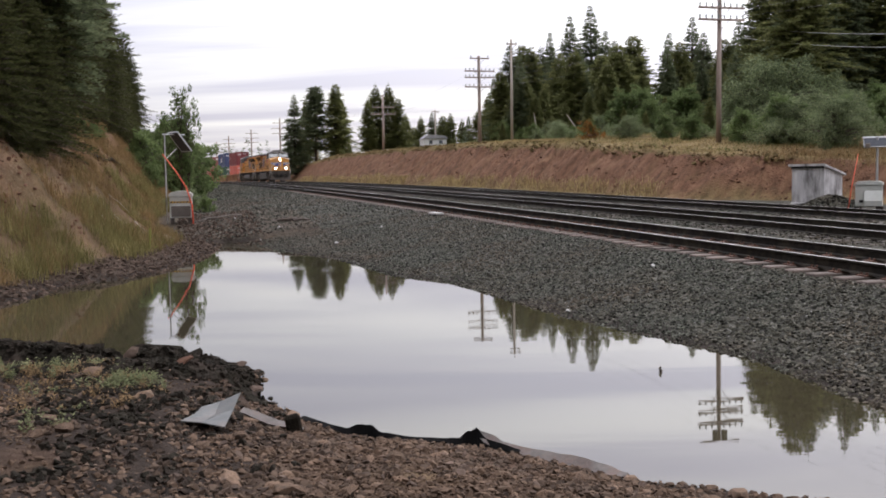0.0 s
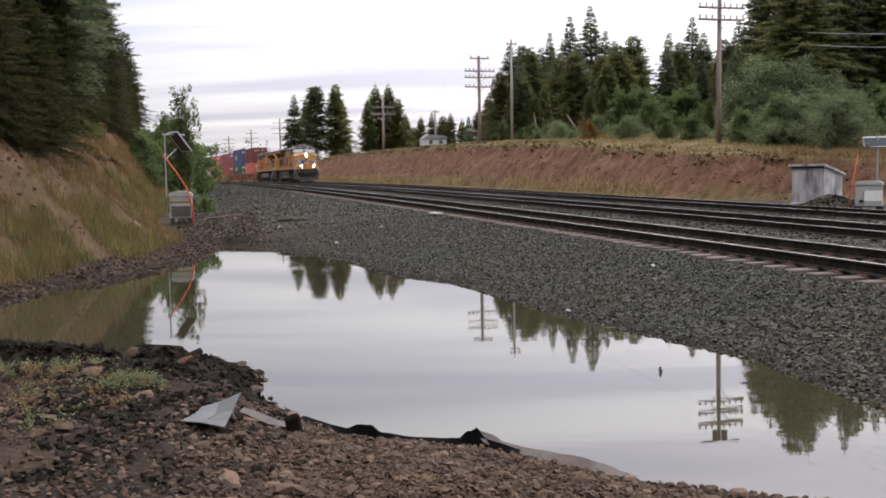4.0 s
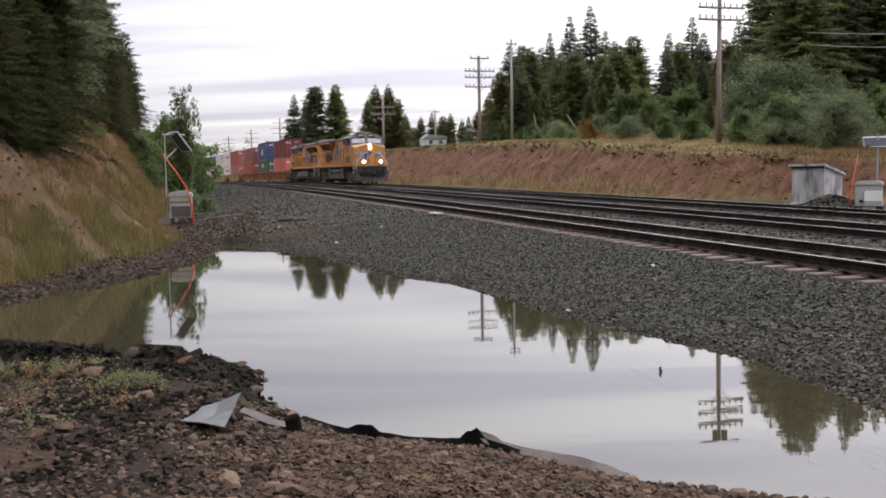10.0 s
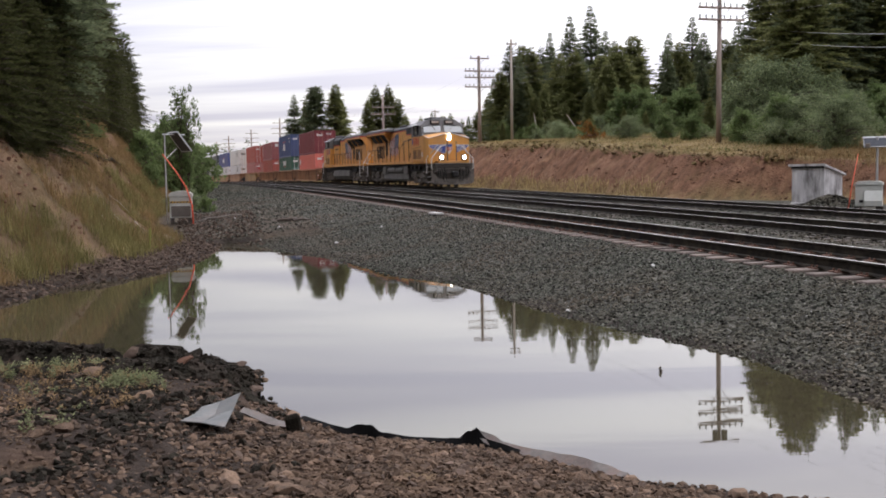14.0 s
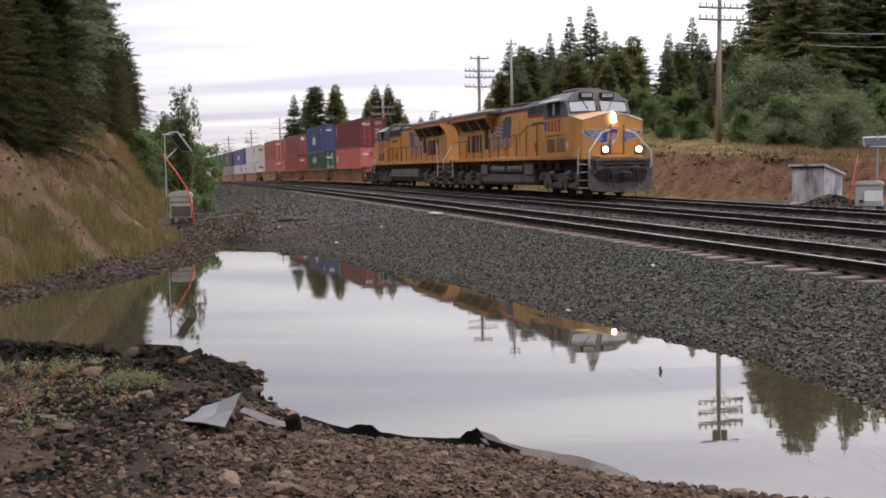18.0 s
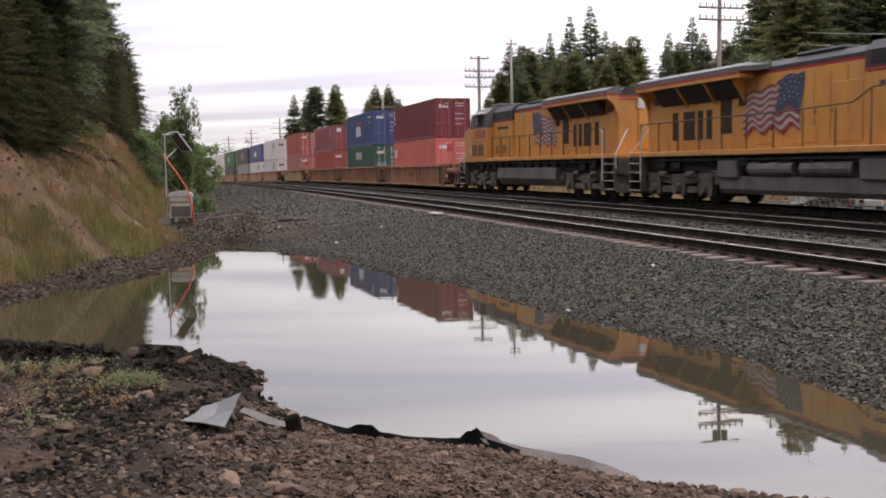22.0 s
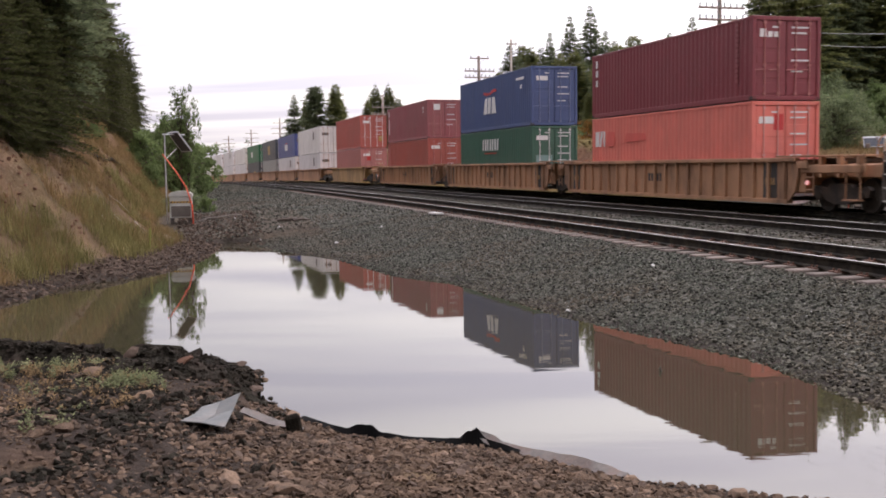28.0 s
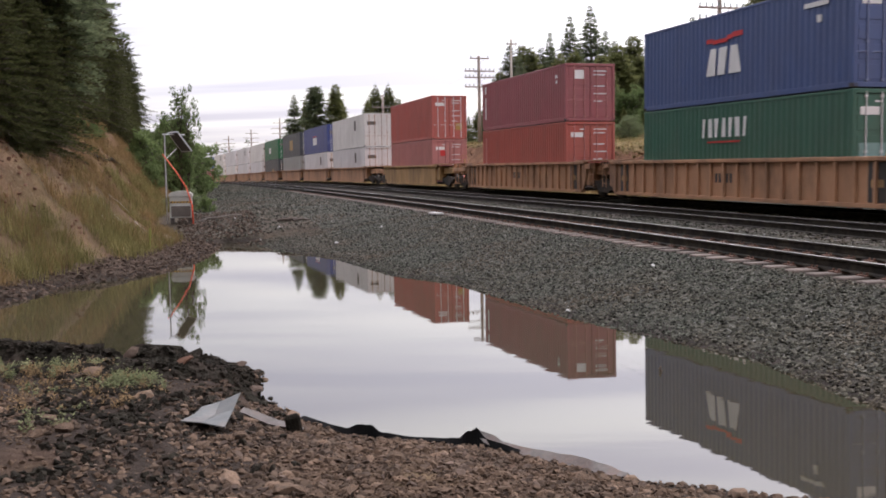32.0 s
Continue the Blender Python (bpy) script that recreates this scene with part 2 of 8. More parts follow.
def leafy(name, a, b, thru=0.35, vary=0.35):
    """Foliage: varies leaf by leaf and tree by tree, lets some light through."""
    m = surface(name, a, b, scale=1.2, rough=0.8, bump=0, isl=vary, rnd=0.18, spec=0.1)
    bs = m.node_tree.nodes["Principled BSDF"]
    bs.inputs["Subsurface Weight"].default_value = 0.0
    tr = m.node_tree.nodes.new("ShaderNodeBsdfTranslucent")
    mx = m.node_tree.nodes.new("ShaderNodeMixShader")
    mx.inputs[0].default_value = thru
    src = bs.inputs["Base Color"].links[0].from_socket
    m.node_tree.links.new(src, tr.inputs["Color"])
    m.node_tree.links.new(bs.outputs[0], mx.inputs[1])
    m.node_tree.links.new(tr.outputs[0], mx.inputs[2])
    m.node_tree.links.new(mx.outputs[0], m.node_tree.nodes["Material Output"].inputs["Surface"])
    return m


M_STEEL_DARK = surface("dirty_steel", (0.035, 0.033, 0.032), (0.07, 0.065, 0.06), 3, 0.7, 0.2, 0.2, c=(0.12, 0.09, 0.07), camt=0.6)
M_RAIL_SIDE = surface("rail_rust", (0.012, 0.011, 0.009), (0.036, 0.030, 0.023), 6, 0.85, 0.1, 0.4, c=(0.085, 0.07, 0.05), camt=0.55, cscale=3.0, spec=0.25)
M_RAIL_TOP = surface("rail_polished", (0.22, 0.215, 0.21), (0.36, 0.35, 0.34), 2, 0.42, 0.8, 0.05)
M_TIE = surface("tie_wood", (0.13, 0.10, 0.082), (0.245, 0.195, 0.165), 3, 0.9, 0, 0.6, fine=30, rnd=0.3, isl=0.3, c=(0.07, 0.055, 0.05), camt=0.6, stretch=(4, 1, 1))
M_OLDTIE = surface("dark_tie_wood", (0.05, 0.04, 0.033), (0.10, 0.08, 0.065), 3, 0.9, 0, 0.6, fine=30, isl=0.3)
M_PLATE = surface("tie_plate_rust", (0.10, 0.05, 0.035), (0.18, 0.09, 0.06), 8, 0.85, 0.2, 0.4)
M_BALLAST = surface("ballast_stone", (0.038, 0.0415, 0.0325), (0.114, 0.117, 0.095), 14, 0.9, 0, 0.4, isl=0.85, spec=0.08, c=(0.115, 0.085, 0.062), camt=0.6, cscale=0.35)
M_ROCK = surface("red_rubble", (0.090, 0.061, 0.043), (0.210, 0.143, 0.099), 9, 0.9, 0, 0.6, isl=0.45, rnd=0.4, spec=0.08, c=(0.085, 0.068, 0.055), camt=0.7, cscale=2.5)
M_BLACK_ROCK = surface("black_asphalt_lumps", (0.012, 0.0105, 0.008), (0.034, 0.030, 0.022), 14, 0.92, 0, 1.0, fine=55, isl=0.3, spec=0.06, c=(0.075, 0.055, 0.045), camt=0.45, cscale=3, bump_dist=0.02)


def make_ground_material():
    m = bpy.data.materials.new("ground_soil")
    m.use_nodes = True
    nt = m.node_tree
    N, Lk = nt.nodes.new, nt.links.new
    bs = nt.nodes["Principled BSDF"]
    co = N("ShaderNodeTexCoord")

    def nz(sc, det=6.0):
        n = N("ShaderNodeTexNoise")
        n.inputs["Scale"].default_value, n.inputs["Detail"].default_value, n.inputs["Roughness"].default_value = sc, det, 0.65
        Lk(co.outputs["Object"], n.inputs["Vector"])
        return n.outputs["Fac"]

    def two(src, a, b, lo=0.35, hi=0.65):
        r = N("ShaderNodeValToRGB")
        r.color_ramp.elements[0].position, r.color_ramp.elements[0].color = lo, (*a, 1)
        r.color_ramp.elements[1].position, r.color_ramp.elements[1].color = hi, (*b, 1)
        Lk(src, r.inputs[0])
        return r.outputs[0]

    def mixc(f, a, b):
        k = N("ShaderNodeMix")
        k.data_type = "RGBA"
        Lk(f, k.inputs["Factor"]), Lk(a, k.inputs["A"]), Lk(b, k.inputs["B"])
        return k.outputs["Result"]

    def attr(name):
        a = N("ShaderNodeAttribute")
        a.attribute_name = name
        return a.outputs["Fac"]

    def noisy(name, sc, amt):
        ad, su, mu, cl = N("ShaderNodeMath"), N("ShaderNodeMath"), N("ShaderNodeMath"), N("ShaderNodeClamp")
        su.operation, mu.operation, ad.operation = "SUBTRACT", "MULTIPLY", "ADD"
        su.inputs[1].default_value, mu.inputs[1].default_value = 0.5, amt
        Lk(nz(sc), su.inputs[0]), Lk(su.outputs[0], mu.inputs[0]), Lk(mu.outputs[0], ad.inputs[0]), Lk(attr(name), ad.inputs[1]), Lk(ad.outputs[0], cl.inputs[0])
        return cl.outputs[0]

    vor = N("ShaderNodeTexVoronoi")
    vor.inputs["Scale"].default_value = 17
    Lk(co.outputs["Object"], vor.inputs["Vector"])
    stone = two(vor.outputs["Color"], (0.020, 0.020, 0.016), (0.118, 0.114, 0.094), 0.15, 0.9)
    soil = two(nz(2.5), (0.058, 0.039, 0.028), (0.132, 0.086, 0.061))
    runs = N("ShaderNodeMapping")
    runs.inputs["Scale"].default_value = (1.0, 1.0, 0.22)
    Lk(co.outputs["Object"], runs.inputs[0])
    streak = N("ShaderNodeTexNoise")
    streak.inputs["Scale"].default_value, streak.inputs["Detail"].default_value, streak.inputs["Roughness"].default_value = 2.2, 7, 0.65
    Lk(runs.outputs[0], streak.inputs["Vector"])
    clay = mixc(nz(0.7, 4), two(nz(1.1, 8), (0.098, 0.050, 0.031), (0.255, 0.138, 0.083), 0.34, 0.66), two(streak.outputs["Fac"], (0.070, 0.038, 0.025), (0.30, 0.170, 0.105), 0.36, 0.66))
    straw = two(nz(1.7, 8), (0.105, 0.08, 0.036), (0.28, 0.205, 0.10))
    forest = two(nz(0.6), (0.04, 0.05, 0.02), (0.11, 0.10, 0.05))
    col = mixc(noisy("clay", 0.5, 0.5), soil, clay)
    col = mixc(noisy("straw", 0.8, 1.2), col, straw)
    col = mixc(noisy("forest", 0.3, 0.6), col, forest)
    col = mixc(noisy("stone", 1.2, 0.7), col, stone)
    wet = mixc(attr("wet"), col, two(nz(4), (0.016, 0.014, 0.012), (0.052, 0.041, 0.034)))
    Lk(wet, bs.inputs["Base Color"])
    bs.inputs["Roughness"].default_value = 0.95
    bs.inputs["Specular IOR Level"].default_value = 0.08
    bp = N("ShaderNodeBump")
    bp.inputs["Strength"].default_value, bp.inputs["Distance"].default_value = 0.9, 0.1
    Lk(nz(9), bp.inputs["Height"])
    Lk(bp.outputs[0], bs.inputs["Normal"])
    return m


def make_water_material():
    m = bpy.data.materials.new("muddy_water")
    m.use_nodes = True
    nt = m.node_tree
    N, Lk = nt.nodes.new, nt.links.new
    bs = nt.nodes["Principled BSDF"]
    bs.inputs["Base Color"].default_value = (0.046, 0.040, 0.024, 1)
    bs.inputs["Roughness"].default_value, bs.inputs["IOR"].default_value = 0.015, 1.45
    bs.inputs["Specular IOR Level"].default_value = 0.5
    co, mp = N("ShaderNodeTexCoord"), N("ShaderNodeMapping")
    mp.inputs["Scale"].default_value = (0.6, 2.2, 1)
    Lk(co.outputs["Object"], mp.inputs[0])
    n = N("ShaderNodeTexNoise")
    n.inputs["Scale"].default_value, n.inputs["Detail"].default_value = 1.3, 3
    Lk(mp.outputs[0], n.inputs["Vector"])
    bp = N("ShaderNodeBump")
    bp.inputs["Strength"].default_value, bp.inputs["Distance"].default_value = 0.05, 0.012
    Lk(n.outputs["Fac"], bp.inputs["Height"])
    Lk(bp.outputs[0], bs.inputs["Normal"])
    return m


M_GROUND = make_ground_material()
M_WATER = make_water_material()


# ---- the ground, one sheet to the horizon ----
def make_ground():
    def steps(spans):
        out = []
        for a, b, d in spans:
            out += list(np.arange(a, b, d))
        return out
    ss = steps(((-1400, -700, 60), (-700, -330, 15), (-330, -150, 4), (-150, -70, 0.8), (-70, -36, 0.6), (-36, -15, 0.25), (-15, -4, 0.14), (-4, 12, 0.6), (12, 60, 6), (60, 420, 45)))
    ll = steps(((-900, -160, 60), (-160, -40, 12), (-40, -13, 2.0), (-13, -6, 0.5), (-6, 9.2, 0.16), (9.2, 21.0, 0.4), (21.0, 31, 0.22), (31, 60, 1.5), (60, 160, 9), (160, 960, 80)))
    v, col = [], {k: [] for k in ("stone", "clay", "straw", "forest", "wet")}
    for s in ss:
        for l in ll:
            b = float(bend(s))
            x, y = NRX * (l + b) + DRX * s, NRY * (l + b) + DRY * s
            z = ground_z(x, y)
            v.append((x, y, z))
            ht, bt = hill_toe(s), bank_toe(s)
            n = wob(x, y, 0.5, 2)
            near = near_shore(x) - y > -0.6 and s > -14
            st = 0.0
            if ht - 0.2 < l < 23.2 and not near:
                st = min(1.0, (l - ht + 0.2) / 1.5) * (1.0 if l > 5.5 else (0.62 if s < -34 else 0.8))
            if s > -41 and 20 < l < bt - 0.4:
                st = 1.0
            if near:
                st = 0.0
            if s > -36 and l < left_shore(s) + 1.0:
                st = 0.25
            col["stone"].append(st)
            d = ht - l
            hill = d > 0
            bk = (l - bt) / ((bank_h(s) + 0.5) * 0.85 + 0.2)
            col["clay"].append(1.0 if (0 < d < 9) or (0 < bk < 1.0) else 0.0)
            sw = 0.0
            if hill:
                sw = 0.36 if d < 2.2 else (0.20 if d < 5 else 0.2)
            if l > 22.4 and bk < 0.3:
                sw = 0.8 - max(0, bk) * 2.2
            if bk > 0.93:
                sw = 1.0
            col["straw"].append(max(0.0, sw))
            col["forest"].append(1.0 if d > 11 or l - bt > 12 else (0.10 if 0 < d else 0.0))
            stain = max(0.0, min(1.0, 2.2 * (wob(x, y, 0.9, 6) + 0.6 - 0.4 * (x + 2.2)))) * 0.9 if near and x < -1.0 else 0.0
            col["wet"].append(stain if near and z > 0.09 else max(0.0, min(1.0, 1.15 - z / (0.2 if l < left_shore(s) + 0.5 else 0.08))) if l < 8 and s > -37 else 0.0)
    w = len(ll)
    f = [(i * w + j, i * w + j + 1, (i + 1) * w + j + 1, (i + 1) * w + j) for i in range(len(ss) - 1) for j in range(w - 1)]
    me = bpy.data.meshes.new("ground")
    me.from_pydata(v, [], f)
    for k, vals in col.items():
        me.attributes.new(k, "FLOAT", "POINT").data.foreach_set("value", vals)
    me.polygons.foreach_set("use_smooth", [True] * len(me.polygons))
    me.materials.append(M_GROUND)
    return tagged(new("ground", me), "red soil and grey gravel ground with grassy cut banks", "ground", kind="structure")


GROUND = make_ground()


def make_water():
    g = Geo()
    xs, ys = np.linspace(-14, 9, 24), np.linspace(3.0, 38, 36)
    g.add([(x, y, 0.0) for y in ys for x in xs], [(i * 24 + j, i * 24 + j + 1, (i + 1) * 24 + j + 1, (i + 1) * 24 + j) for i in range(35) for j in range(23)])
    return single("water", g, M_WATER, "still muddy rain pool reflecting the pale sky", "water", kind="structure", smooth=True)


WATER = make_water()


# ---- tracks ----
RAIL_PROFILE = ((-0.075, -0.172), (0.075, -0.172), (0.075, -0.16), (0.012, -0.14), (0.009, -0.045), (0.036, -0.033), (0.036, -0.006), (0.03, 0.0), (-0.03, 0.0), (-0.036, -0.006), (-0.036, -0.033), (-0.009, -0.045), (-0.012, -0.14), (-0.075, -0.16))


def make_tracks():
    ss = list(np.arange(-560, -170, 10.0)) + list(np.arange(-170, -60, 4.0)) + list(np.arange(-60, 40.1, 2.0))
    k = len(RAIL_PROFILE)
    for ti, lat in enumerate(LAT):
        for side in (-0.7525, 0.7525):
            g = Geo()
            v = []
            for s in ss:
                for a, b in RAIL_PROFILE:
                    v.append(tuple(on_track(s, lat + side + a, b)))
            for i in range(len(ss) - 1):
                for j in range(k):
                    g.f.append((i * k + j, i * k + (j + 1) % k, (i + 1) * k + (j + 1) % k, (i + 1) * k + j))
                    g.m.append(1 if j == 7 else 0)
            g.v = v
            single("rail", g, [M_RAIL_SIDE, M_RAIL_TOP], "rusty steel rail with a worn bright head", "rail", "running rails", "structure")


make_tracks()


# ---- the train ----
def paint(name, c, dirt=0.25, rough=0.5):
    d = tuple(x * 0.72 for x in c)
    return surface(name, d, c, 1.6, rough, 0, 0.06, fine=25, c=(0.16, 0.13, 0.10), camt=dirt, cscale=0.55, spread=0.35, stretch=(1, 1, 0.5))


M_YEL = surface("engine_yellow", (0.56, 0.262, 0.058), (0.76, 0.37, 0.085), 1.4, 0.5, 0, 0.06, fine=25, c=(0.34, 0.185, 0.10), camt=0.55, cscale=0.8, spread=0.3, stretch=(1, 1, 0.4))
M_DECK = surface("dusty_nose_deck", (0.30, 0.16, 0.075), (0.50, 0.27, 0.12), 2.5, 0.9, 0, 0.1, c=(0.16, 0.10, 0.07), camt=0.6, spec=0.2)
M_LOUVRE = surface("sooty_brown_louvre", (0.035, 0.022, 0.014), (0.075, 0.046, 0.027), 5, 0.85, 0, 0.2)
M_SHADE = surface("pale_sunshade", (0.30, 0.30, 0.31), (0.44, 0.44, 0.45), 3, 0.6, 0.1, 0.05)
M_ROOF = paint("engine_roof_grey", (0.05, 0.05, 0.053), 0.15, 0.75)
M_CABGREY = paint("engine_cab_grey", (0.16, 0.157, 0.155), 0.3, 0.7)
M_RED = paint("stripe_red", (0.50, 0.045, 0.03), 0.15)
M_UNDER = surface("running_gear_grime", (0.095, 0.082, 0.071), (0.20, 0.172, 0.147), 3, 0.85, 0.0, 0.3, c=(0.06, 0.05, 0.043), camt=0.6)
M_GRIME = surface("grimy_rail_paint", (0.07, 0.05, 0.035), (0.14, 0.10, 0.065), 4, 0.8, 0, 0.1)
M_PLOUGH = surface("scuffed_plough_steel", (0.04, 0.036, 0.032), (0.125, 0.108, 0.092), 5, 0.85, 0, 0.4, c=(0.22, 0.19, 0.16), camt=0.5, cscale=1.6, spread=0.3)
M_DARK = surface("black_sooty_steel", (0.012, 0.012, 0.012), (0.03, 0.028, 0.027), 4, 0.8, 0.1, 0.2)
M_WHITE = paint("rail_white", (0.72, 0.70, 0.66), 0.2)
M_FLAGWHITE, M_FLAGRED = paint("flag_white", (0.50, 0.46, 0.45), 0.3), paint("flag_red", (0.33, 0.06, 0.055), 0.25)
M_BLUE = paint("emblem_blue", (0.045, 0.085, 0.36), 0.1)
M_TANK = surface("fuel_tank_grey", (0.115, 0.108, 0.102), (0.20, 0.19, 0.178), 2, 0.65, 0.1, 0.15, c=(0.06, 0.055, 0.05), camt=0.6, stretch=(1, 1, 0.4))
M_SILVER = surface("mirror_panel", (0.6, 0.6, 0.6), (0.75, 0.75, 0.74), 3, 0.4)
M_WELL = surface("well_car_tan", (0.37, 0.19, 0.105), (0.56, 0.315, 0.175), 2.2, 0.8, 0, 0.2, c=(0.13, 0.075, 0.048), camt=0.85, cscale=1.1, stretch=(1, 1, 0.35))
M_WELL2 = surface("well_car_yellow", (0.36, 0.21, 0.08), (0.48, 0.30, 0.14), 2.2, 0.8, 0, 0.2, c=(0.13, 0.085, 0.055), camt=0.7, cscale=0.9, stretch=(1, 1, 0.35))
M_LAMP = glow("headlight_glow", (1.0, 0.95, 0.88), 14)
M_REDLAMP = glow("red_marker", (1.0, 0.12, 0.08), 0.3)


def make_glass():
    m = bpy.data.materials.new("window_glass")
    m.use_nodes = True
    bs = m.node_tree.nodes["Principled BSDF"]
    bs.inputs["Base Color"].default_value = (0.14, 0.16, 0.18, 1)
    bs.inputs["Roughness"].default_value, bs.inputs["IOR"].default_value = 0.05, 1.9
    bs.inputs["Specular IOR Level"].default_value = 1.0
    return m


M_GLASS = make_glass()


def loft(g, rings, caps=True):
    n = len(rings[0])
    v = [p for r in rings for p in r]
    f = [(i * n + j, i * n + (j + 1) % n, (i + 1) * n + (j + 1) % n, (i + 1) * n + j) for i in range(len(rings) - 1) for j in range(n)]
    if caps:
        f += [tuple(range(n))[::-1], tuple(range((len(rings) - 1) * n, len(rings) * n))]
    return g.add(v, f)


def bars(name, parent, boxes, mat, label=""):
    """Unreadable lettering: small blocks, each a part."""
    return [part(name, b if isinstance(b, Geo) else Geo().box(*b), mat, parent, label) for b in boxes][0]


WHEELS = []


def make_wheelset(parent, x, r, sign, off, rolls=True, name="wheelset"):
    g = Geo()
    for y in (-0.75, 0.75):
        i = 1 if y > 0 else -1
        g.tube([(0, y - 0.07 * i, 0), (0, y - 0.045 * i, 0)], r + 0.028, 22)
        g.tube([(0, y - 0.045 * i, 0), (0, y + 0.07 * i, 0)], r, 22)
        g.tube([(0, y + 0.07 * i, 0), (0, y + 0.09 * i, 0)], r * 0.82, 22, r2=r * 0.45)
    g.tube([(0, -1.05, 0), (0, 1.05, 0)], 0.085, 8)
    for a in range(4):
        q = math.pi * a / 2
        g.box(r * 0.6 * math.cos(q) - 0.04, -0.86, r * 0.6 * math.sin(q) - 0.04, r * 0.6 * math.cos(q) + 0.04, 0.86, r * 0.6 * math.sin(q) + 0.04)
    ob = part(name, g, M_STEEL_DARK, parent, "dark steel wheels on an axle")
    ob.matrix_basis = pose(x, 0, r)
    if rolls:
        WHEELS.append((ob, x, r, sign))
    return ob


def engine_truck(eng, cx, sign, off):
    """Three-axle truck: a cast side frame with pedestal legs astride each axle box."""
    tr = part("truck", Geo().box(cx - 2.6, -0.9, 0.6, cx + 2.6, 0.9, 0.95, 0.05), M_DARK, eng, "grimy three-axle truck")
    for y in (-1.1, 1.1):
        g = Geo()
        a, b = y - 0.1, y + 0.1
        top = [(-2.95, 0.70), (-2.95, 0.92), (-2.6, 1.06), (-1.45, 1.06), (-1.15, 0.94), (-0.6, 0.94), (-0.45, 1.02), (0.45, 1.02), (0.6, 0.94), (1.15, 0.94), (1.45, 1.06), (2.6, 1.06), (2.95, 0.92), (2.95, 0.70), (2.4, 0.66), (1.3, 0.72), (0.5, 0.68), (-0.5, 0.68), (-1.3, 0.72), (-2.4, 0.66)]
        g.prism([(cx + p, q) for p, q in top], a, b, "y")
        for dx in (-1.85, 0, 1.85):
            for k in (-1, 1):
                x = cx + dx + k * 0.36
                g.prism([(x - 0.12 - 0.05 * k, 0.28), (x + 0.12 - 0.05 * k, 0.28), (x + 0.16, 0.74), (x - 0.16, 0.74)], a, b, "y")
        for dx in (-0.92, 0.92):
            g.prism([(cx + dx - 0.40, 0.36), (cx + dx + 0.40, 0.36), (cx + dx + 0.34, 0.58), (cx + dx - 0.34, 0.58)], y - 0.07, y + 0.07, "y")
        part("side_frame", g, M_UNDER, tr, "cast grey-brown side frame")
        for dx in (-1.85, 0, 1.85):
            g = Geo().box(cx + dx - 0.2, y - 0.15, 0.36, cx + dx + 0.2, y + 0.15, 0.68, 0.03)
            g.tube([(cx + dx, y - 0.2, 0.53), (cx + dx, y + 0.2, 0.53)], 0.13, 12)
            part("axle_box", g, M_UNDER, tr)
        for dx in (-2.38, -1.32, 1.32, 2.38):
            g = Geo()
            for i in range(4):
                g.tube([(cx + dx, y * 1.08, 0.70 + 0.07 * i), (cx + dx, y * 1.08, 0.735 + 0.07 * i)], 0.1, 10)
            part("spring", g, M_STEEL_DARK, tr)
        for dx in (-1.0, 0.95):
            part("brake_cylinder", Geo().tube([(cx + dx - 0.26, y * 1.12, 1.0), (cx + dx + 0.26, y * 1.12, 1.0)], 0.12, 12).tube([(cx + dx + 0.26, y * 1.12, 1.0), (cx + dx + 0.5, y * 1.1, 0.8)], 0.035, 6), M_UNDER, tr)
        for k in (-1, 1):
            part("sand_pipe", Geo().tube([(cx + k * 2.7, y * 1.05, 1.2), (cx + k * 2.75, y * 1.05, 0.6), (cx + k * 2.55, y * 0.8, 0.12)], 0.025, 6), M_STEEL_DARK, tr)
    for dx in (-1.85, 0, 1.85):
        make_wheelset(tr, cx + dx, 0.53, sign, off)
    return tr


def handrail(name, pts, parent, mat, r=0.02):
    return part(name, Geo().tube(pts, r, 6), mat, parent)


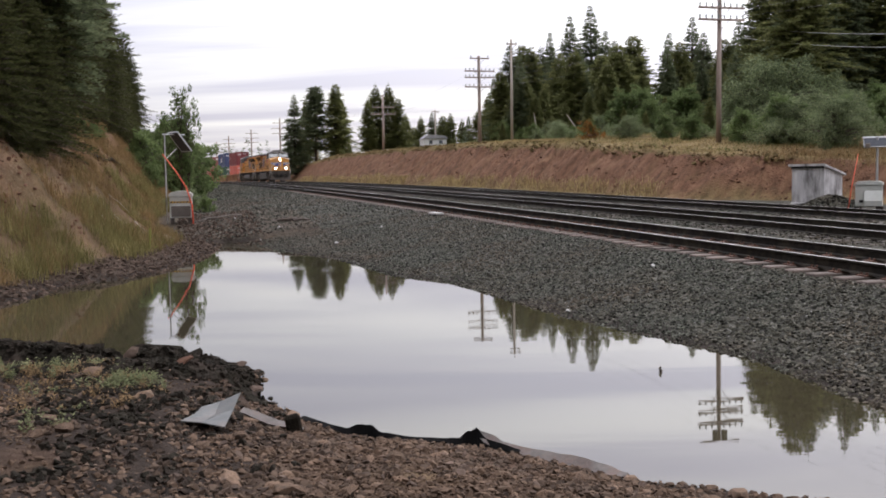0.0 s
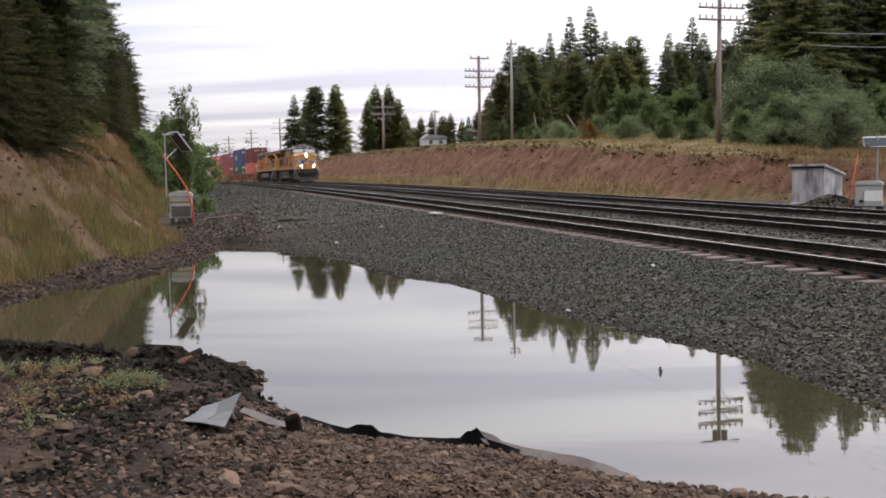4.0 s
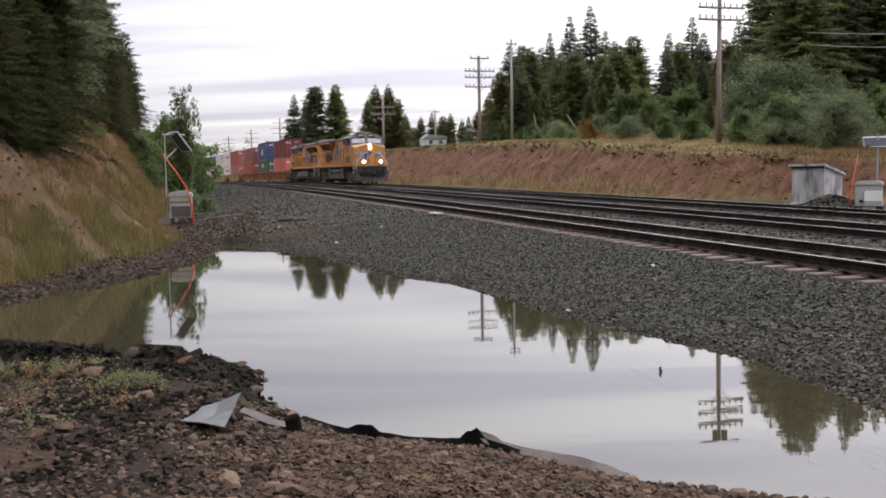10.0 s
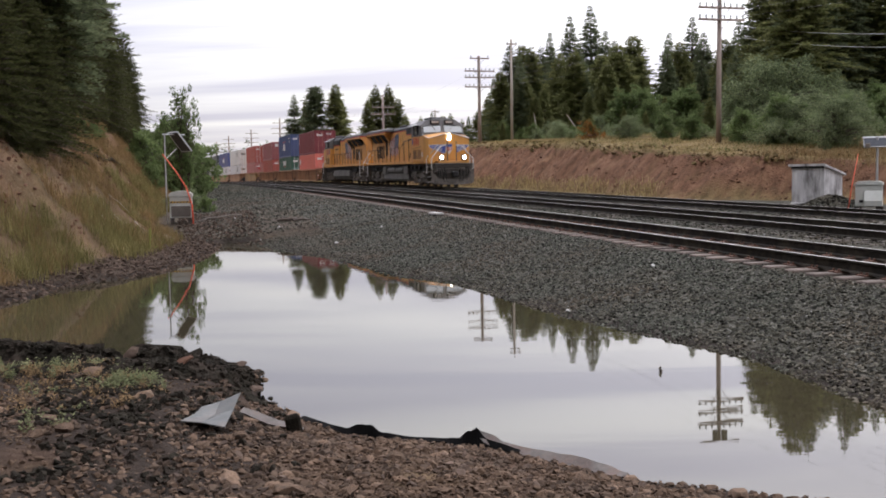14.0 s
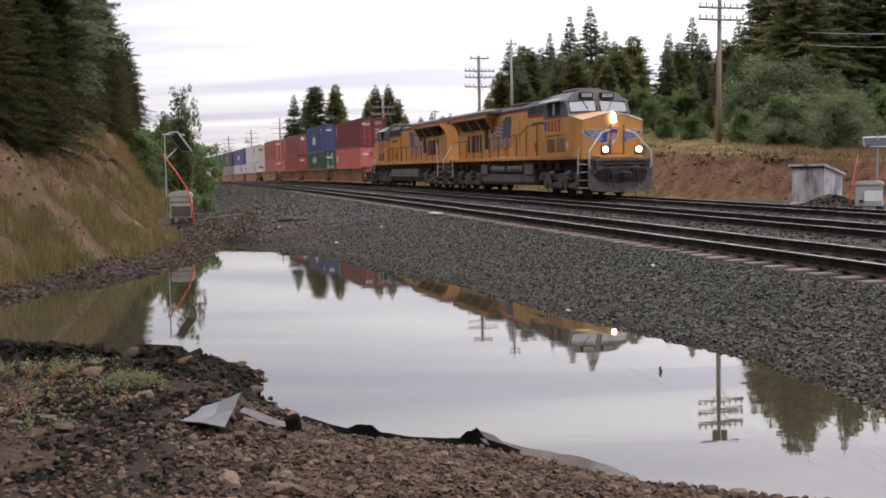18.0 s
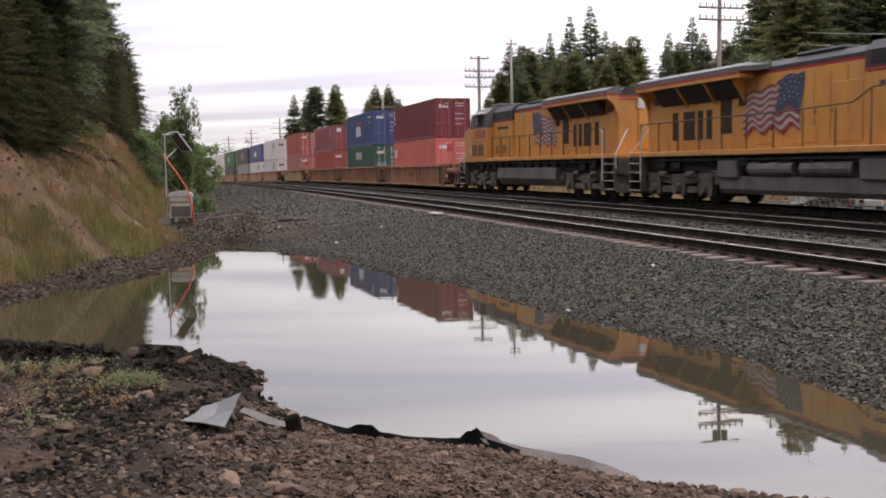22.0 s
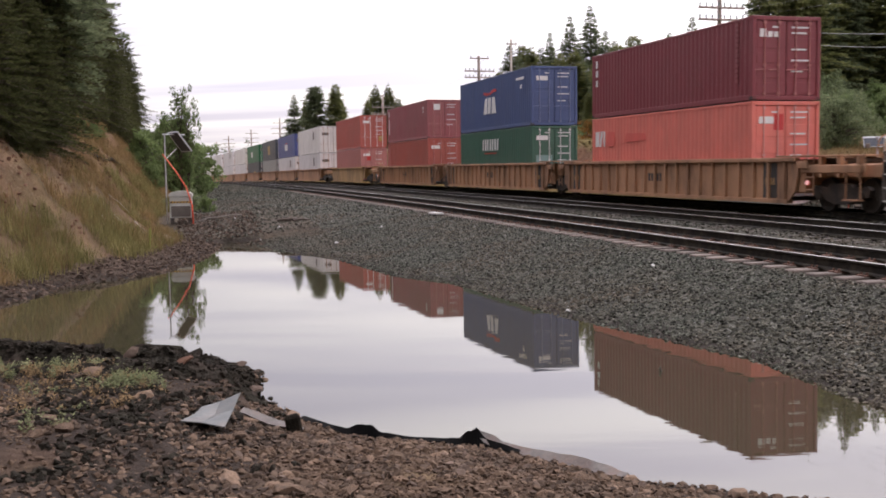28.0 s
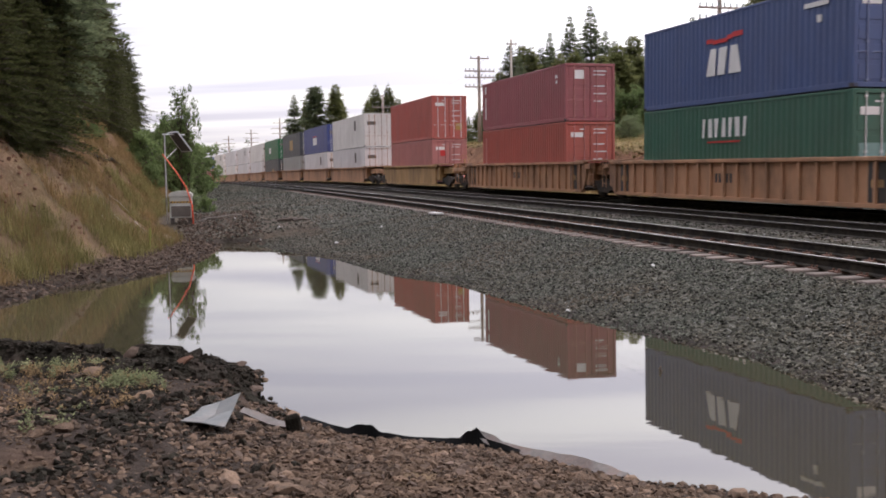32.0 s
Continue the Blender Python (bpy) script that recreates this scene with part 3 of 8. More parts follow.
def make_engine(label, off, back):
    sign = -1 if back else 1
    e = thing("diesel_locomotive", label, "locomotive", "locomotives of the train")
    # frame and walkways
    g = Geo()
    g.box(-10.75, -1.5, 1.64, 9.7, 1.5, 1.82, 0.02)
    g.box(9.7, -1.0, 1.64, 10.85, 1.0, 1.78, 0.02)
    part("side_sill", g, M_YEL, e)
    g = Geo()
    g.box(-10.6, -1.2, 1.12, 10.0, 1.2, 1.638)
    for y in (-1.25, 1.25):
        for x in np.arange(-8.5, 8.6, 1.1):
            g.box(x - 0.25, y - 0.1, 1.2 + 0.12 * ((x * 7) % 2), x + 0.3, y + 0.1, 1.63)
        g.tube([(-9, y * 1.1, 1.5), (9, y * 1.1, 1.5)], 0.04, 6)
    part("underframe", g, M_DARK, e)
    # long hood
    g = Geo()
    g.box(-10.2, -0.98, 1.82, 2.4, 0.98, 4.1, 0.02)
    g.box(2.4, -1.1, 1.82, 5.55, 1.1, 3.75, 0.02)
    part("long_hood", g, M_YEL, e, "yellow hood with dirty streaks")
    g = Geo()
    rings = [[(x, y, z) for y, z in ((-0.985, 4.19), (-0.985, 4.3), (-0.7, 4.5), (0.7, 4.5), (0.985, 4.3), (0.985, 4.19))] for x in (-10.22, 2.4)]
    loft(g, rings)
    rings = [[(x, y, z) for y, z in ((-1.11, 3.84), (-1.11, 4.3), (-0.85, 4.56), (0.85, 4.56), (1.11, 4.3), (1.11, 3.84))] for x in (2.4, 5.56)]
    loft(g, rings)
    g.box(-1.2, -0.75, 4.5, 1.0, 0.75, 4.62, 0.05)
    g.box(-9.2, -0.8, 4.5, -6.4, 0.8, 4.57, 0.03)
    for x in (-8.9, -7.4):
        g.tube([(x + 0.4, 0, 4.5), (x + 0.4, 0, 4.62)], 0.6, 16)
    g.box(3.0, -0.5, 4.56, 4.6, 0.5, 4.68, 0.05)
    part("roof", g, M_ROOF, e, "dark grey hood roof")
    g = Geo()
    for y in (-1, 1):
        g.box(-10.23, y * 0.975 if y < 0 else 0.97, 4.1, 2.4, y * 0.97 if y < 0 else 0.99, 4.188)
        g.box(2.4, -1.115 if y < 0 else 1.09, 3.755, 5.55, -1.09 if y < 0 else 1.115, 3.835)
    g.box(-10.24, -0.97, 4.1, -10.2, 0.97, 4.188)
    part("stripe", g, M_RED, e, "thin red stripe")
    # radiator wings
    g = Geo()
    for y in (-1, 1):
        out = [(-10.26, 4.06), (-3.0, 4.06), (-3.0, 4.18), (-10.26, 4.18)]
        g.prism(out, y * 0.99, y * 1.52, "y")
        g.prism([(y * 0.97, 2.9), (y * 1.03, 3.4), (y * 1.2, 3.8), (y * 1.52, 4.06), (y * 0.97, 4.06)], -10.26, -10.17, "x")
    g.box(-10.26, -0.99, 4.06, -10.205, 0.99, 4.098)
    part("radiator_wing", g, M_YEL, e, "yellow overhanging radiator wings")
    g = Geo()
    for y in (-1, 1):
        rings = [[(x, y * a, z) for a, z in ((0.9, 4.25), (1.53, 4.25), (1.53, 4.4), (1.2, 4.53), (0.9, 4.53))] for x in (-10.27, -3.0)]
        loft(g, [r if y > 0 else r[::-1] for r in rings])
        rings = [[(-3.0, y * a, z) for a, z in ((0.9, 4.25), (1.53, 4.25), (1.53, 4.4), (1.2, 4.53), (0.9, 4.53))], [(-2.2, y * a, z) for a, z in ((0.9, 4.25), (1.0, 4.25), (1.0, 4.4), (0.98, 4.48), (0.9, 4.5))]]
        loft(g, [r if y > 0 else r[::-1] for r in rings])
    part("wing_roof", g, M_CABGREY, e, "lighter grey radiator roof edges")
    g = Geo()
    for y in (-1, 1):
        g.box(-10.28, min(y * 1.0, y * 1.535), 4.182, -3.0, max(y * 1.0, y * 1.535), 4.248)
    part("wing_stripe", g, M_RED, e)
    for y in (-1, 1):
        for x0, x1 in ((-9.0, -7.3), (-7.1, -5.4), (-5.2, -3.6)):
            g = Geo()
            rings = [[(x, y * 0.985, 3.5), (x, y * 1.02, 3.46), (x, y * 1.44, 4.02), (x, y * 0.985, 4.06)] for x in (x0, x1)]
            loft(g, rings)
            part("radiator", g, M_DARK, e, "black radiator grille")
            g = Geo()
            g.prism([(y * 0.985, 3.3), (y * 1.5, 4.07), (y * 0.985, 4.07)], x1 + 0.05, x1 + 0.12, "x")
            part("bracket", g, M_YEL, e)
    # doors and vents along the hood
    for y in (-1, 1):
        ya, yb = (y * 0.975, y * 0.998)
        for x0, x1, z0, z1 in ((-5.0, -4.3, 2.35, 3.75), (-5.9, -5.55, 2.2, 3.2), (-6.5, -6.15, 2.2, 3.2), (-7.5, -6.7, 2.2, 3.2), (-8.3, -7.9, 2.2, 3.2), (-3.9, -3.45, 3.2, 3.75)):
            g = Geo().box(x0, min(ya, yb), z0, x1, max(ya, yb), z1, 0.008)
            for z in np.arange(z0 + 0.08, z1 - 0.05, 0.09):
                g.box(x0 + 0.03, min(y * 0.99, y * 1.006), z, x1 - 0.03, max(y * 0.99, y * 1.006), z + 0.035)
            part("louvre_door", g, M_LOUVRE, e, "dark louvred hood door")
        for x0, x1, z0, z1 in ((0.9, 2.2, 1.95, 3.6), (-0.9, 0.2, 1.95, 2.4), (-2.9, -1.9, 1.95, 2.4)):
            g = Geo().box(x0, min(ya, yb), z0, x1, max(ya, yb), z1, 0.01)
            part("hood_door", g, M_YEL, e)
        for x in np.arange(-2.9, 2.3, 0.74):
            part("door_seam", Geo().box(x, min(y * 0.975, y * 0.987), 1.95, x + 0.014, max(y * 0.975, y * 0.987), 3.95), M_GRIME, e)
            part("latch", Geo().box(x + 0.06, min(y * 0.975, y * 1.005), 2.75, x + 0.1, max(y * 0.975, y * 1.005), 2.9, 0.008), M_GRIME, e)
        for x in np.arange(-9.9, -3.2, 0.62):
            part("sill_bracket", Geo().box(x, min(y * 0.975, y * 1.0), 1.84, x + 0.05, max(y * 0.975, y * 1.0), 2.1), M_YEL, e)
        for x0, x1, z0, z1 in ((4.4, 5.4, 2.0, 3.3), (3.2, 4.2, 2.0, 3.3)):
            g = Geo().box(x0, min(y * 1.095, y * 1.118), z0, x1, max(y * 1.095, y * 1.118), z1, 0.01)
            part("hood_door", g, M_YEL, e)
        g = Geo().box(2.65, min(y * 1.09, y * 1.12), 3.92, 3.5, max(y * 1.09, y * 1.12), 4.3, 0.01)
        part("intake_grille", g, M_DARK, e, "dark square intake")
        for x0 in (4.5, 3.35):
            g = Geo()
            for z in np.arange(2.1, 2.5, 0.07):
                g.box(x0, min(y * 1.115, y * 1.13), z, x0 + 0.5, max(y * 1.115, y * 1.13), z + 0.03)
            part("vent", g, M_DARK, e)
    # cab and nose
    g = Geo()
    g.box(5.55, -1.5, 1.62, 9.0, 1.5, 3.55, 0.02)
    rings = [[(8.6, -1.5, 1.62), (8.6, -1.5, 3.56), (8.6, 0, 3.76), (8.6, 1.5, 3.56), (8.6, 1.5, 1.62)],
             [(9.93, -1.42, 1.62), (9.93, -1.42, 3.3), (9.93, 0, 3.68), (9.93, 1.42, 3.3), (9.93, 1.42, 1.62)]]
    loft(g, rings)
    part("nose", g, M_YEL, e, "yellow cab front with a peaked nose")
    g = Geo()
    g.tube([(9.95, -1.42, 3.31), (9.95, 0, 3.69), (9.95, 1.42, 3.31)], 0.022, 5)
    g.tube([(9.95, -1.42, 3.31), (8.6, -1.51, 3.58)], 0.022, 5)
    g.tube([(9.95, 1.42, 3.31), (8.6, 1.51, 3.58)], 0.022, 5)
    part("nose_edge", g, M_WHITE, e, "pale edge of the nose")
    g = Geo()
    for y in (-1, 1):
        q = [(8.62, 0, 3.765), (9.91, 0, 3.688), (9.91, y * 1.4, 3.312), (8.62, y * 1.48, 3.568)]
        g.add(q + [(a, b, c - 0.03) for a, b, c in q], [(0, 1, 2, 3), (7, 6, 5, 4), (0, 4, 5, 1), (1, 5, 6, 2), (2, 6, 7, 3), (3, 7, 4, 0)])
    part("nose_deck", g, M_DECK, e, "dusty brown top of the nose")
    g = Geo()
    sect = ((-1.5, 3.5), (-1.5, 4.25), (-1.05, 4.62), (-0.5, 4.74), (0.5, 4.74), (1.05, 4.62), (1.5, 4.25), (1.5, 3.5))
    fx = {3.5: 8.62, 4.25: 8.25, 4.62: 8.08, 4.74: 8.0}
    loft(g, [[(5.55, y, z) for y, z in sect], [(fx[z], y, z) for y, z in sect]])
    g.box(5.7, -0.6, 4.74, 7.4, 0.6, 4.86, 0.04)
    part("cab_roof", g, M_CABGREY, e, "grey cab upper body with a chamfered roof")
    for y in (-1, 1):
        g = Geo()
        n = Vector((8.62 - 8.25, 0, 0.75)).normalized()

        def wp(yy, k, d=0.015):
            return (8.62 - 0.37 * k + n.z * d, yy, 3.5 + 0.75 * k + 0.37 * d)
        y0, y1 = y * 0.1, y * 1.38
        g.add([wp(y0, 0.36), wp(y1, 0.30), wp(y1, 0.90), wp(y0, 1.0), wp(y0, 0.36, -0.02), wp(y1, 0.30, -0.02), wp(y1, 0.90, -0.02), wp(y0, 1.0, -0.02)],
              [(0, 1, 2, 3), (4, 7, 6, 5), (0, 4, 5, 1), (1, 5, 6, 2), (2, 6, 7, 3), (3, 7, 4, 0)])
        ws = part("windshield", g, M_GLASS, e, "pale reflecting windshield pane")
        g = Geo()
        g.tube([wp(y0, 0.34, 0.02), wp(y1, 0.28, 0.02), wp(y1, 0.92, 0.02), wp(y0, 1.02, 0.02), wp(y0, 0.34, 0.02)], 0.028, 5)
        part("gasket", g, M_DARK, ws)
        g = Geo().tube([wp(y * 0.7, 0.95, 0.04), wp(y * 0.5, 0.45, 0.04)], 0.012, 4)
        part("wiper", g, M_DARK, ws)
        g = Geo()
        g.box(8.1, min(y * 0.18, y * 0.82), 4.34, 8.32, max(y * 0.18, y * 0.82), 4.62, 0.03)
        nb = part("number_board", g, M_DARK, e, "black number board")
        bars("numeral_bar", nb, [(8.318, y * 0.5 - 0.24 + 0.13 * i, 4.4, 8.33, y * 0.5 - 0.15 + 0.13 * i, 4.56) for i in range(4)], M_WHITE)
        # side window, mirror, sunshade
        g = Geo().box(6.1, min(y * 1.49, y * 1.515), 3.62, 7.6, max(y * 1.49, y * 1.515), 4.28, 0.02)
        part("side_window", g, M_DARK, e, "dark cab side window")
        g = Geo().box(7.0, min(y * 1.5, y * 1.62), 3.66, 7.08, max(y * 1.5, y * 1.62), 4.16, 0.01)
        part("mirror", g, M_SILVER, e, "white wind deflector")
        g = Geo()
        g.add([(5.6, y * 1.5, 4.36), (7.9, y * 1.5, 4.36), (7.9, y * 1.78, 4.26), (5.6, y * 1.78, 4.26), (5.6, y * 1.5, 4.39), (7.9, y * 1.5, 4.39), (7.9, y * 1.78, 4.29), (5.6, y * 1.78, 4.29)],
              [(0, 1, 2, 3), (4, 7, 6, 5), (0, 4, 5, 1), (1, 5, 6, 2), (2, 6, 7, 3), (3, 7, 4, 0)])
        part("sunshade", g, M_SHADE, e, "pale grey sunshade")
        bars("number_bar", e, [(6.12 + 0.42 * i, min(y * 1.5, y * 1.507), 2.93, 6.36 + 0.42 * i, max(y * 1.5, y * 1.507), 3.43) for i in range(4)], M_RED, "red block lettering")
        bars("name_bar", e, [(3.0 + 0.2 * i, min(y * 1.1, y * 1.122), 3.36, 3.14 + 0.2 * i, max(y * 1.1, y * 1.122), 3.48) for i in range(9)], M_ROOF, "small dark lettering")
        g = Geo().box(5.7, min(y * 1.5, y * 1.508), 2.98, 5.95, max(y * 1.5, y * 1.508), 3.4, 0.0)
        part("shield_patch", g, M_BLUE, e, "small blue shield")
        for x0 in (6.0, 7.2):
            g = Geo().box(x0, min(y * 1.495, y * 1.512), 1.95, x0 + 1.0, max(y * 1.495, y * 1.512), 2.6, 0.01)
            lk = part("locker_door", g, M_DECK, e, "dusty louvred locker door")
            for z in np.arange(2.0, 2.56, 0.085):
                part("slat", Geo().box(x0 + 0.06, min(y * 1.5, y * 1.522), z, x0 + 0.94, max(y * 1.5, y * 1.522), z + 0.03), M_GRIME, lk)
        handrail("grab_iron", [(5.9, y * 1.53, 2.72), (8.2, y * 1.53, 2.78)], e, M_UNDER, 0.015)
        g = Geo().box(8.35, min(y * 1.495, y * 1.512), 2.1, 8.6, max(y * 1.495, y * 1.512), 2.4, 0.01)
        part("placard", g, M_WHITE, e, "white notice plate")
    # nose door, lights, emblem
    g = Geo().box(9.92, -0.1, 1.85, 9.98, 0.5, 3.05, 0.015)
    part("nose_door", g, M_YEL, e, "nose door with dark frame")
    g = Geo()
    for y in (-0.12, 0.5):
        g.box(9.93, y - 0.03, 1.8, 10.0, y + 0.03, 3.1)
    part("door_frame", g, M_UNDER, e)
    g = Geo().box(9.8, -0.14, 3.18, 9.99, 0.14, 3.62, 0.05)
    hl = part("headlight_housing", g, M_WHITE, e)
    for z in (3.29, 3.5):
        part("headlight", Geo().disc((10.0, 0, z), 0.115, "x", 0.03, 18), M_LAMP if not back else M_SILVER, hl, "bright headlight lens" if not back else "unlit headlight lens")
    for y in (-0.78, 0.78):
        g = Geo().box(10.72, y - 0.17, 1.8, 10.9, y + 0.17, 2.2, 0.04).box(10.75, y - 0.03, 1.6, 10.8, y + 0.03, 1.82)
        dl = part("ditch_light_box", g, M_UNDER, e)
        part("ditch_light", Geo().disc((10.91, y, 2.02), 0.12, "x", 0.03, 18), M_LAMP if not back else M_SILVER, dl, "bright ditch light" if not back else "unlit ditch light")
    for y in (-1, 1):
        def wing(grow, x0, x1):
            a = [(0.2, 2.88), (1.38, 2.86), (1.38, 2.78), (1.15, 2.6), (0.75, 2.45), (0.45, 2.3), (0.25, 2.34)]
            cy, cz = 0.75, 2.65
            return Geo().prism([(y * (cy + (p - cy) * grow), cz + (q - cz) * grow) for p, q in (a if y > 0 else a[::-1])], x0, x1, "x")
        w = part("emblem_wing", wing(1.07, 9.925, 9.936), M_WHITE, e, "white-edged blue wing emblem")
        part("wing_field", wing(0.96, 9.93, 9.941), M_BLUE, w)
        bars("feather_bar", w, [(9.935, min(y * a, y * b), z, 9.945, max(y * a, y * b), z + 0.028) for a, b, z in ((0.5, 1.3, 2.78), (0.5, 1.2, 2.7), (0.5, 1.08, 2.62), (0.48, 0.95, 2.54), (0.45, 0.8, 2.46))], M_WHITE)
    g = Geo().prism([(-0.22, 2.93), (0.22, 2.93), (0.24, 2.6), (0.0, 2.22), (-0.24, 2.6)][::-1], 9.975, 9.995, "x")
    sh = part("emblem_shield", g, M_WHITE, e, "small shield between the wings")
    g = Geo().prism([(-0.2, 2.91), (0.2, 2.91), (0.21, 2.74), (-0.21, 2.74)][::-1], 9.98, 10.0, "x")
    part("shield_band", g, M_BLUE, sh)
    bars("shield_stripe", sh, [(9.98, y - 0.025, 2.4 + abs(y) * 0.7, 10.001, y + 0.025, 2.72) for y in (-0.15, -0.05, 0.05, 0.15)], M_RED)
    # flag on each side
    for y in (-1, 1):
        g = Geo()
        n = 36
        x_front, x_rear, ztop = -0.5, -3.5, 3.92

        def wave(u, v):
            """u 0 at the cab end, v 0 at the top."""
            x = x_front + (x_rear - x_front) * u + 0.12 * math.sin(5 * v + 1)
            drop = 1.55 * (1 - 0.2 * u)
            return x, ztop - 0.35 * u - drop * v - (0.05 + 0.07 * v) * math.sin(19 * u + 2.0 * v) - (0.12 if u < 0.45 else 0.0) * (1 - v) * -1
        for r in range(13):
            for c in range(n):
                u0, u1, v0, v1 = c / n, (c + 1) / n, r / 13, (r + 1) / 13
                g.slot = 2 if (u0 < 0.40 and r < 8) else (1 if r % 2 else 0)
                q = [wave(a, b) for a, b in ((u0, v0), (u1, v0), (u1, v1), (u0, v1))]
                g.add([(p[0], y * 1.008, p[1]) for p in q], [(0, 1, 2, 3) if y < 0 else (3, 2, 1, 0)])
        fl = part("flag_decal", g, [M_FLAGRED, M_FLAGWHITE, paint("flag_blue" if y > 0 else "flag_navy", (0.05, 0.075, 0.13), 0.1)], e, "waving striped flag painted on the hood")
        st = []
        for r in range(5):
            for c in range(5):
                p = wave(0.05 + 0.075 * c + 0.03 * (r % 2), 0.06 + 0.095 * r)
                st.append((p[0] - 0.024, min(y * 1.008, y * 1.014), p[1] - 0.024, p[0] + 0.024, max(y * 1.008, y * 1.014), p[1] + 0.024))
        bars("star", fl, st, M_FLAGWHITE)
    # fuel tank, air tanks
    g = Geo()
    prof = [(-1.42, 1.28), (-1.45, 0.75), (-1.2, 0.4), (1.2, 0.4), (1.3, 0.55), (1.3, 0.95), (0.9, 1.0), (0.9, 1.28)]
    g.prism([(-a, b) for a, b in prof][::-1], -4.5, 3.8, "x")
    part("fuel_tank", g, M_TANK, e, "grey fuel tank with grime")
    for x0, x1 in ((-2.7, -0.4), (0.0, 2.3)):
        g = Geo().tube([(x0, -1.18, 1.2), (x0 + 0.12, -1.18, 1.2), (x1 - 0.12, -1.18, 1.2), (x1, -1.18, 1.2)], 0.24, 14)
        part("air_reservoir", g, M_TANK, e, "cylindrical air reservoir", smooth=False)
    for x0, x1 in ((-4.5, -3.3), (2.6, 3.8)):
        part("tank_end", Geo().box(x0, -1.4, 0.9, x1, -0.9, 1.5, 0.04), M_TANK, e)
    # pilots, plough, steps, couplers
    for end in (1, -1):
        X = 10.3 if end > 0 else -10.45
        g = Geo()
        g.box(min(X, X + end * 0.5), -1.35, 0.95, max(X, X + end * 0.5), 1.35, 1.63, 0.03)
        part("pilot", g, M_PLOUGH, e)
        g = Geo()
        xs = X + end * 0.35
        rings = [[(xs, y, 0.2 if abs(y) < 1.3 else 0.28), (xs + end * (0.45 - 0.28 * abs(y)), y, 0.2 if abs(y) < 1.3 else 0.28), (xs + end * (0.2 - 0.12 * abs(y)), y, 0.6), (xs + end * (0.35 - 0.2 * abs(y)), y, 1.0), (xs, y, 1.0)] for y in (-1.42, -0.7, 0, 0.7, 1.42)]
        loft(g, rings if end < 0 else [r[::-1] for r in rings])
        part("snow_plough", g, M_PLOUGH, e, "dirty grey steel plough blade")
        g = Geo()
        g.box(min(X + end * 0.4, X + end * 1.1), -0.12, 0.78, max(X + end * 0.4, X + end * 1.1), 0.12, 1.02, 0.03)
        g.box(min(X + end * 0.85, X + end * 1.15), -0.2, 0.72, max(X + end * 0.85, X + end * 1.15), 0.22, 1.08, 0.06)
        part("coupler", g, M_DARK, e, "dark knuckle coupler")
        for k in (-0.7, -0.5, 0.5, 0.72):
            handrail("air_hose", [(X + end * 0.5, k, 1.2), (X + end * 0.62, k, 0.95), (X + end * 0.6, k * 0.95, 0.55), (X + end * 0.72, k * 0.9, 0.42)], e, M_DARK, 0.025)
        for y in (-1, 1):
            X2 = X - end * 0.15
            g = Geo()
            for i, x in enumerate((X2 - end * 0.45, X2 + end * 0.55)):
                g.box(min(x, x + 0.03), min(y * 1.05, y * 1.5), 0.35, max(x, x + 0.03), max(y * 1.05, y * 1.5), 1.64)
            g.box(min(X2 - end * 0.45, X2 + end * 0.55), min(y * 1.03, y * 1.06), 0.35, max(X2 - end * 0.45, X2 + end * 0.55), max(y * 1.03, y * 1.06), 1.6)
            sw = part("step_well", g, M_UNDER, e)
            for z in (0.38, 0.72, 1.06, 1.4):
                g = Geo().box(min(X2 - end * 0.42, X2 + end * 0.55), min(y * 1.1, y * 1.49), z - 0.02, max(X2 - end * 0.42, X2 + end * 0.55), max(y * 1.1, y * 1.49), z + 0.02, 0.005)
                part("step_tread", g, M_UNDER, sw)
                g = Geo().box(min(X2 - end * 0.42, X2 + end * 0.55), min(y * 1.49, y * 1.505), z - 0.012, max(X2 - end * 0.42, X2 + end * 0.55), max(y * 1.49, y * 1.505), z + 0.014)
                part("tread_edge", g, M_WHITE, sw, "white-edged step")
            if end > 0:
                handrail("front_handrail", [(X2 - 0.45, y * 1.52, 0.95), (X2 - 0.45, y * 1.52, 2.0), (X2 + 0.1, y * 0.98, 2.72), (X2 + 0.12, y * 0.9, 2.9)], e, M_WHITE, 0.032)
                handrail("front_handrail", [(X2 + 0.58, y * 1.25, 1.15), (X2 + 0.58, y * 1.45, 1.3), (X2 + 0.58, y * 1.45, 1.95), (X2 + 0.3, y * 0.75, 2.75), (X2 + 0.3, y * 0.35, 2.85)], e, M_WHITE, 0.032)
            else:
                handrail("rear_handrail", [(X2 + 0.48, y * 1.52, 0.75), (X2 + 0.48, y * 1.52, 1.9), (X2 + 0.55, y * 1.5, 2.75), (X2 + 0.75, y * 1.5, 2.85)], e, M_WHITE, 0.032)
                handrail("rear_handrail", [(X2 - 0.58, y * 0.9, 1.2), (X2 - 0.58, y * 1.42, 1.25), (X2 - 0.58, y * 1.42, 1.8), (X2 - 0.25, y * 0.8, 2.7), (X2 - 0.25, y * 0.7, 2.8)], e, M_WHITE, 0.032)
    part("anticlimber", Geo().box(10.75, -1.3, 1.5, 11.0, 1.3, 1.62, 0.02).box(10.78, -1.25, 1.36, 10.95, 1.25, 1.46, 0.02), M_PLOUGH, e)
    handrail("uncoupling_lever", [(10.95, -1.35, 1.02), (11.0, -1.0, 1.22), (11.02, -0.2, 1.26), (11.02, 0.2, 1.26), (11.0, 1.0, 1.22), (10.95, 1.35, 1.02)], e, M_UNDER, 0.022)
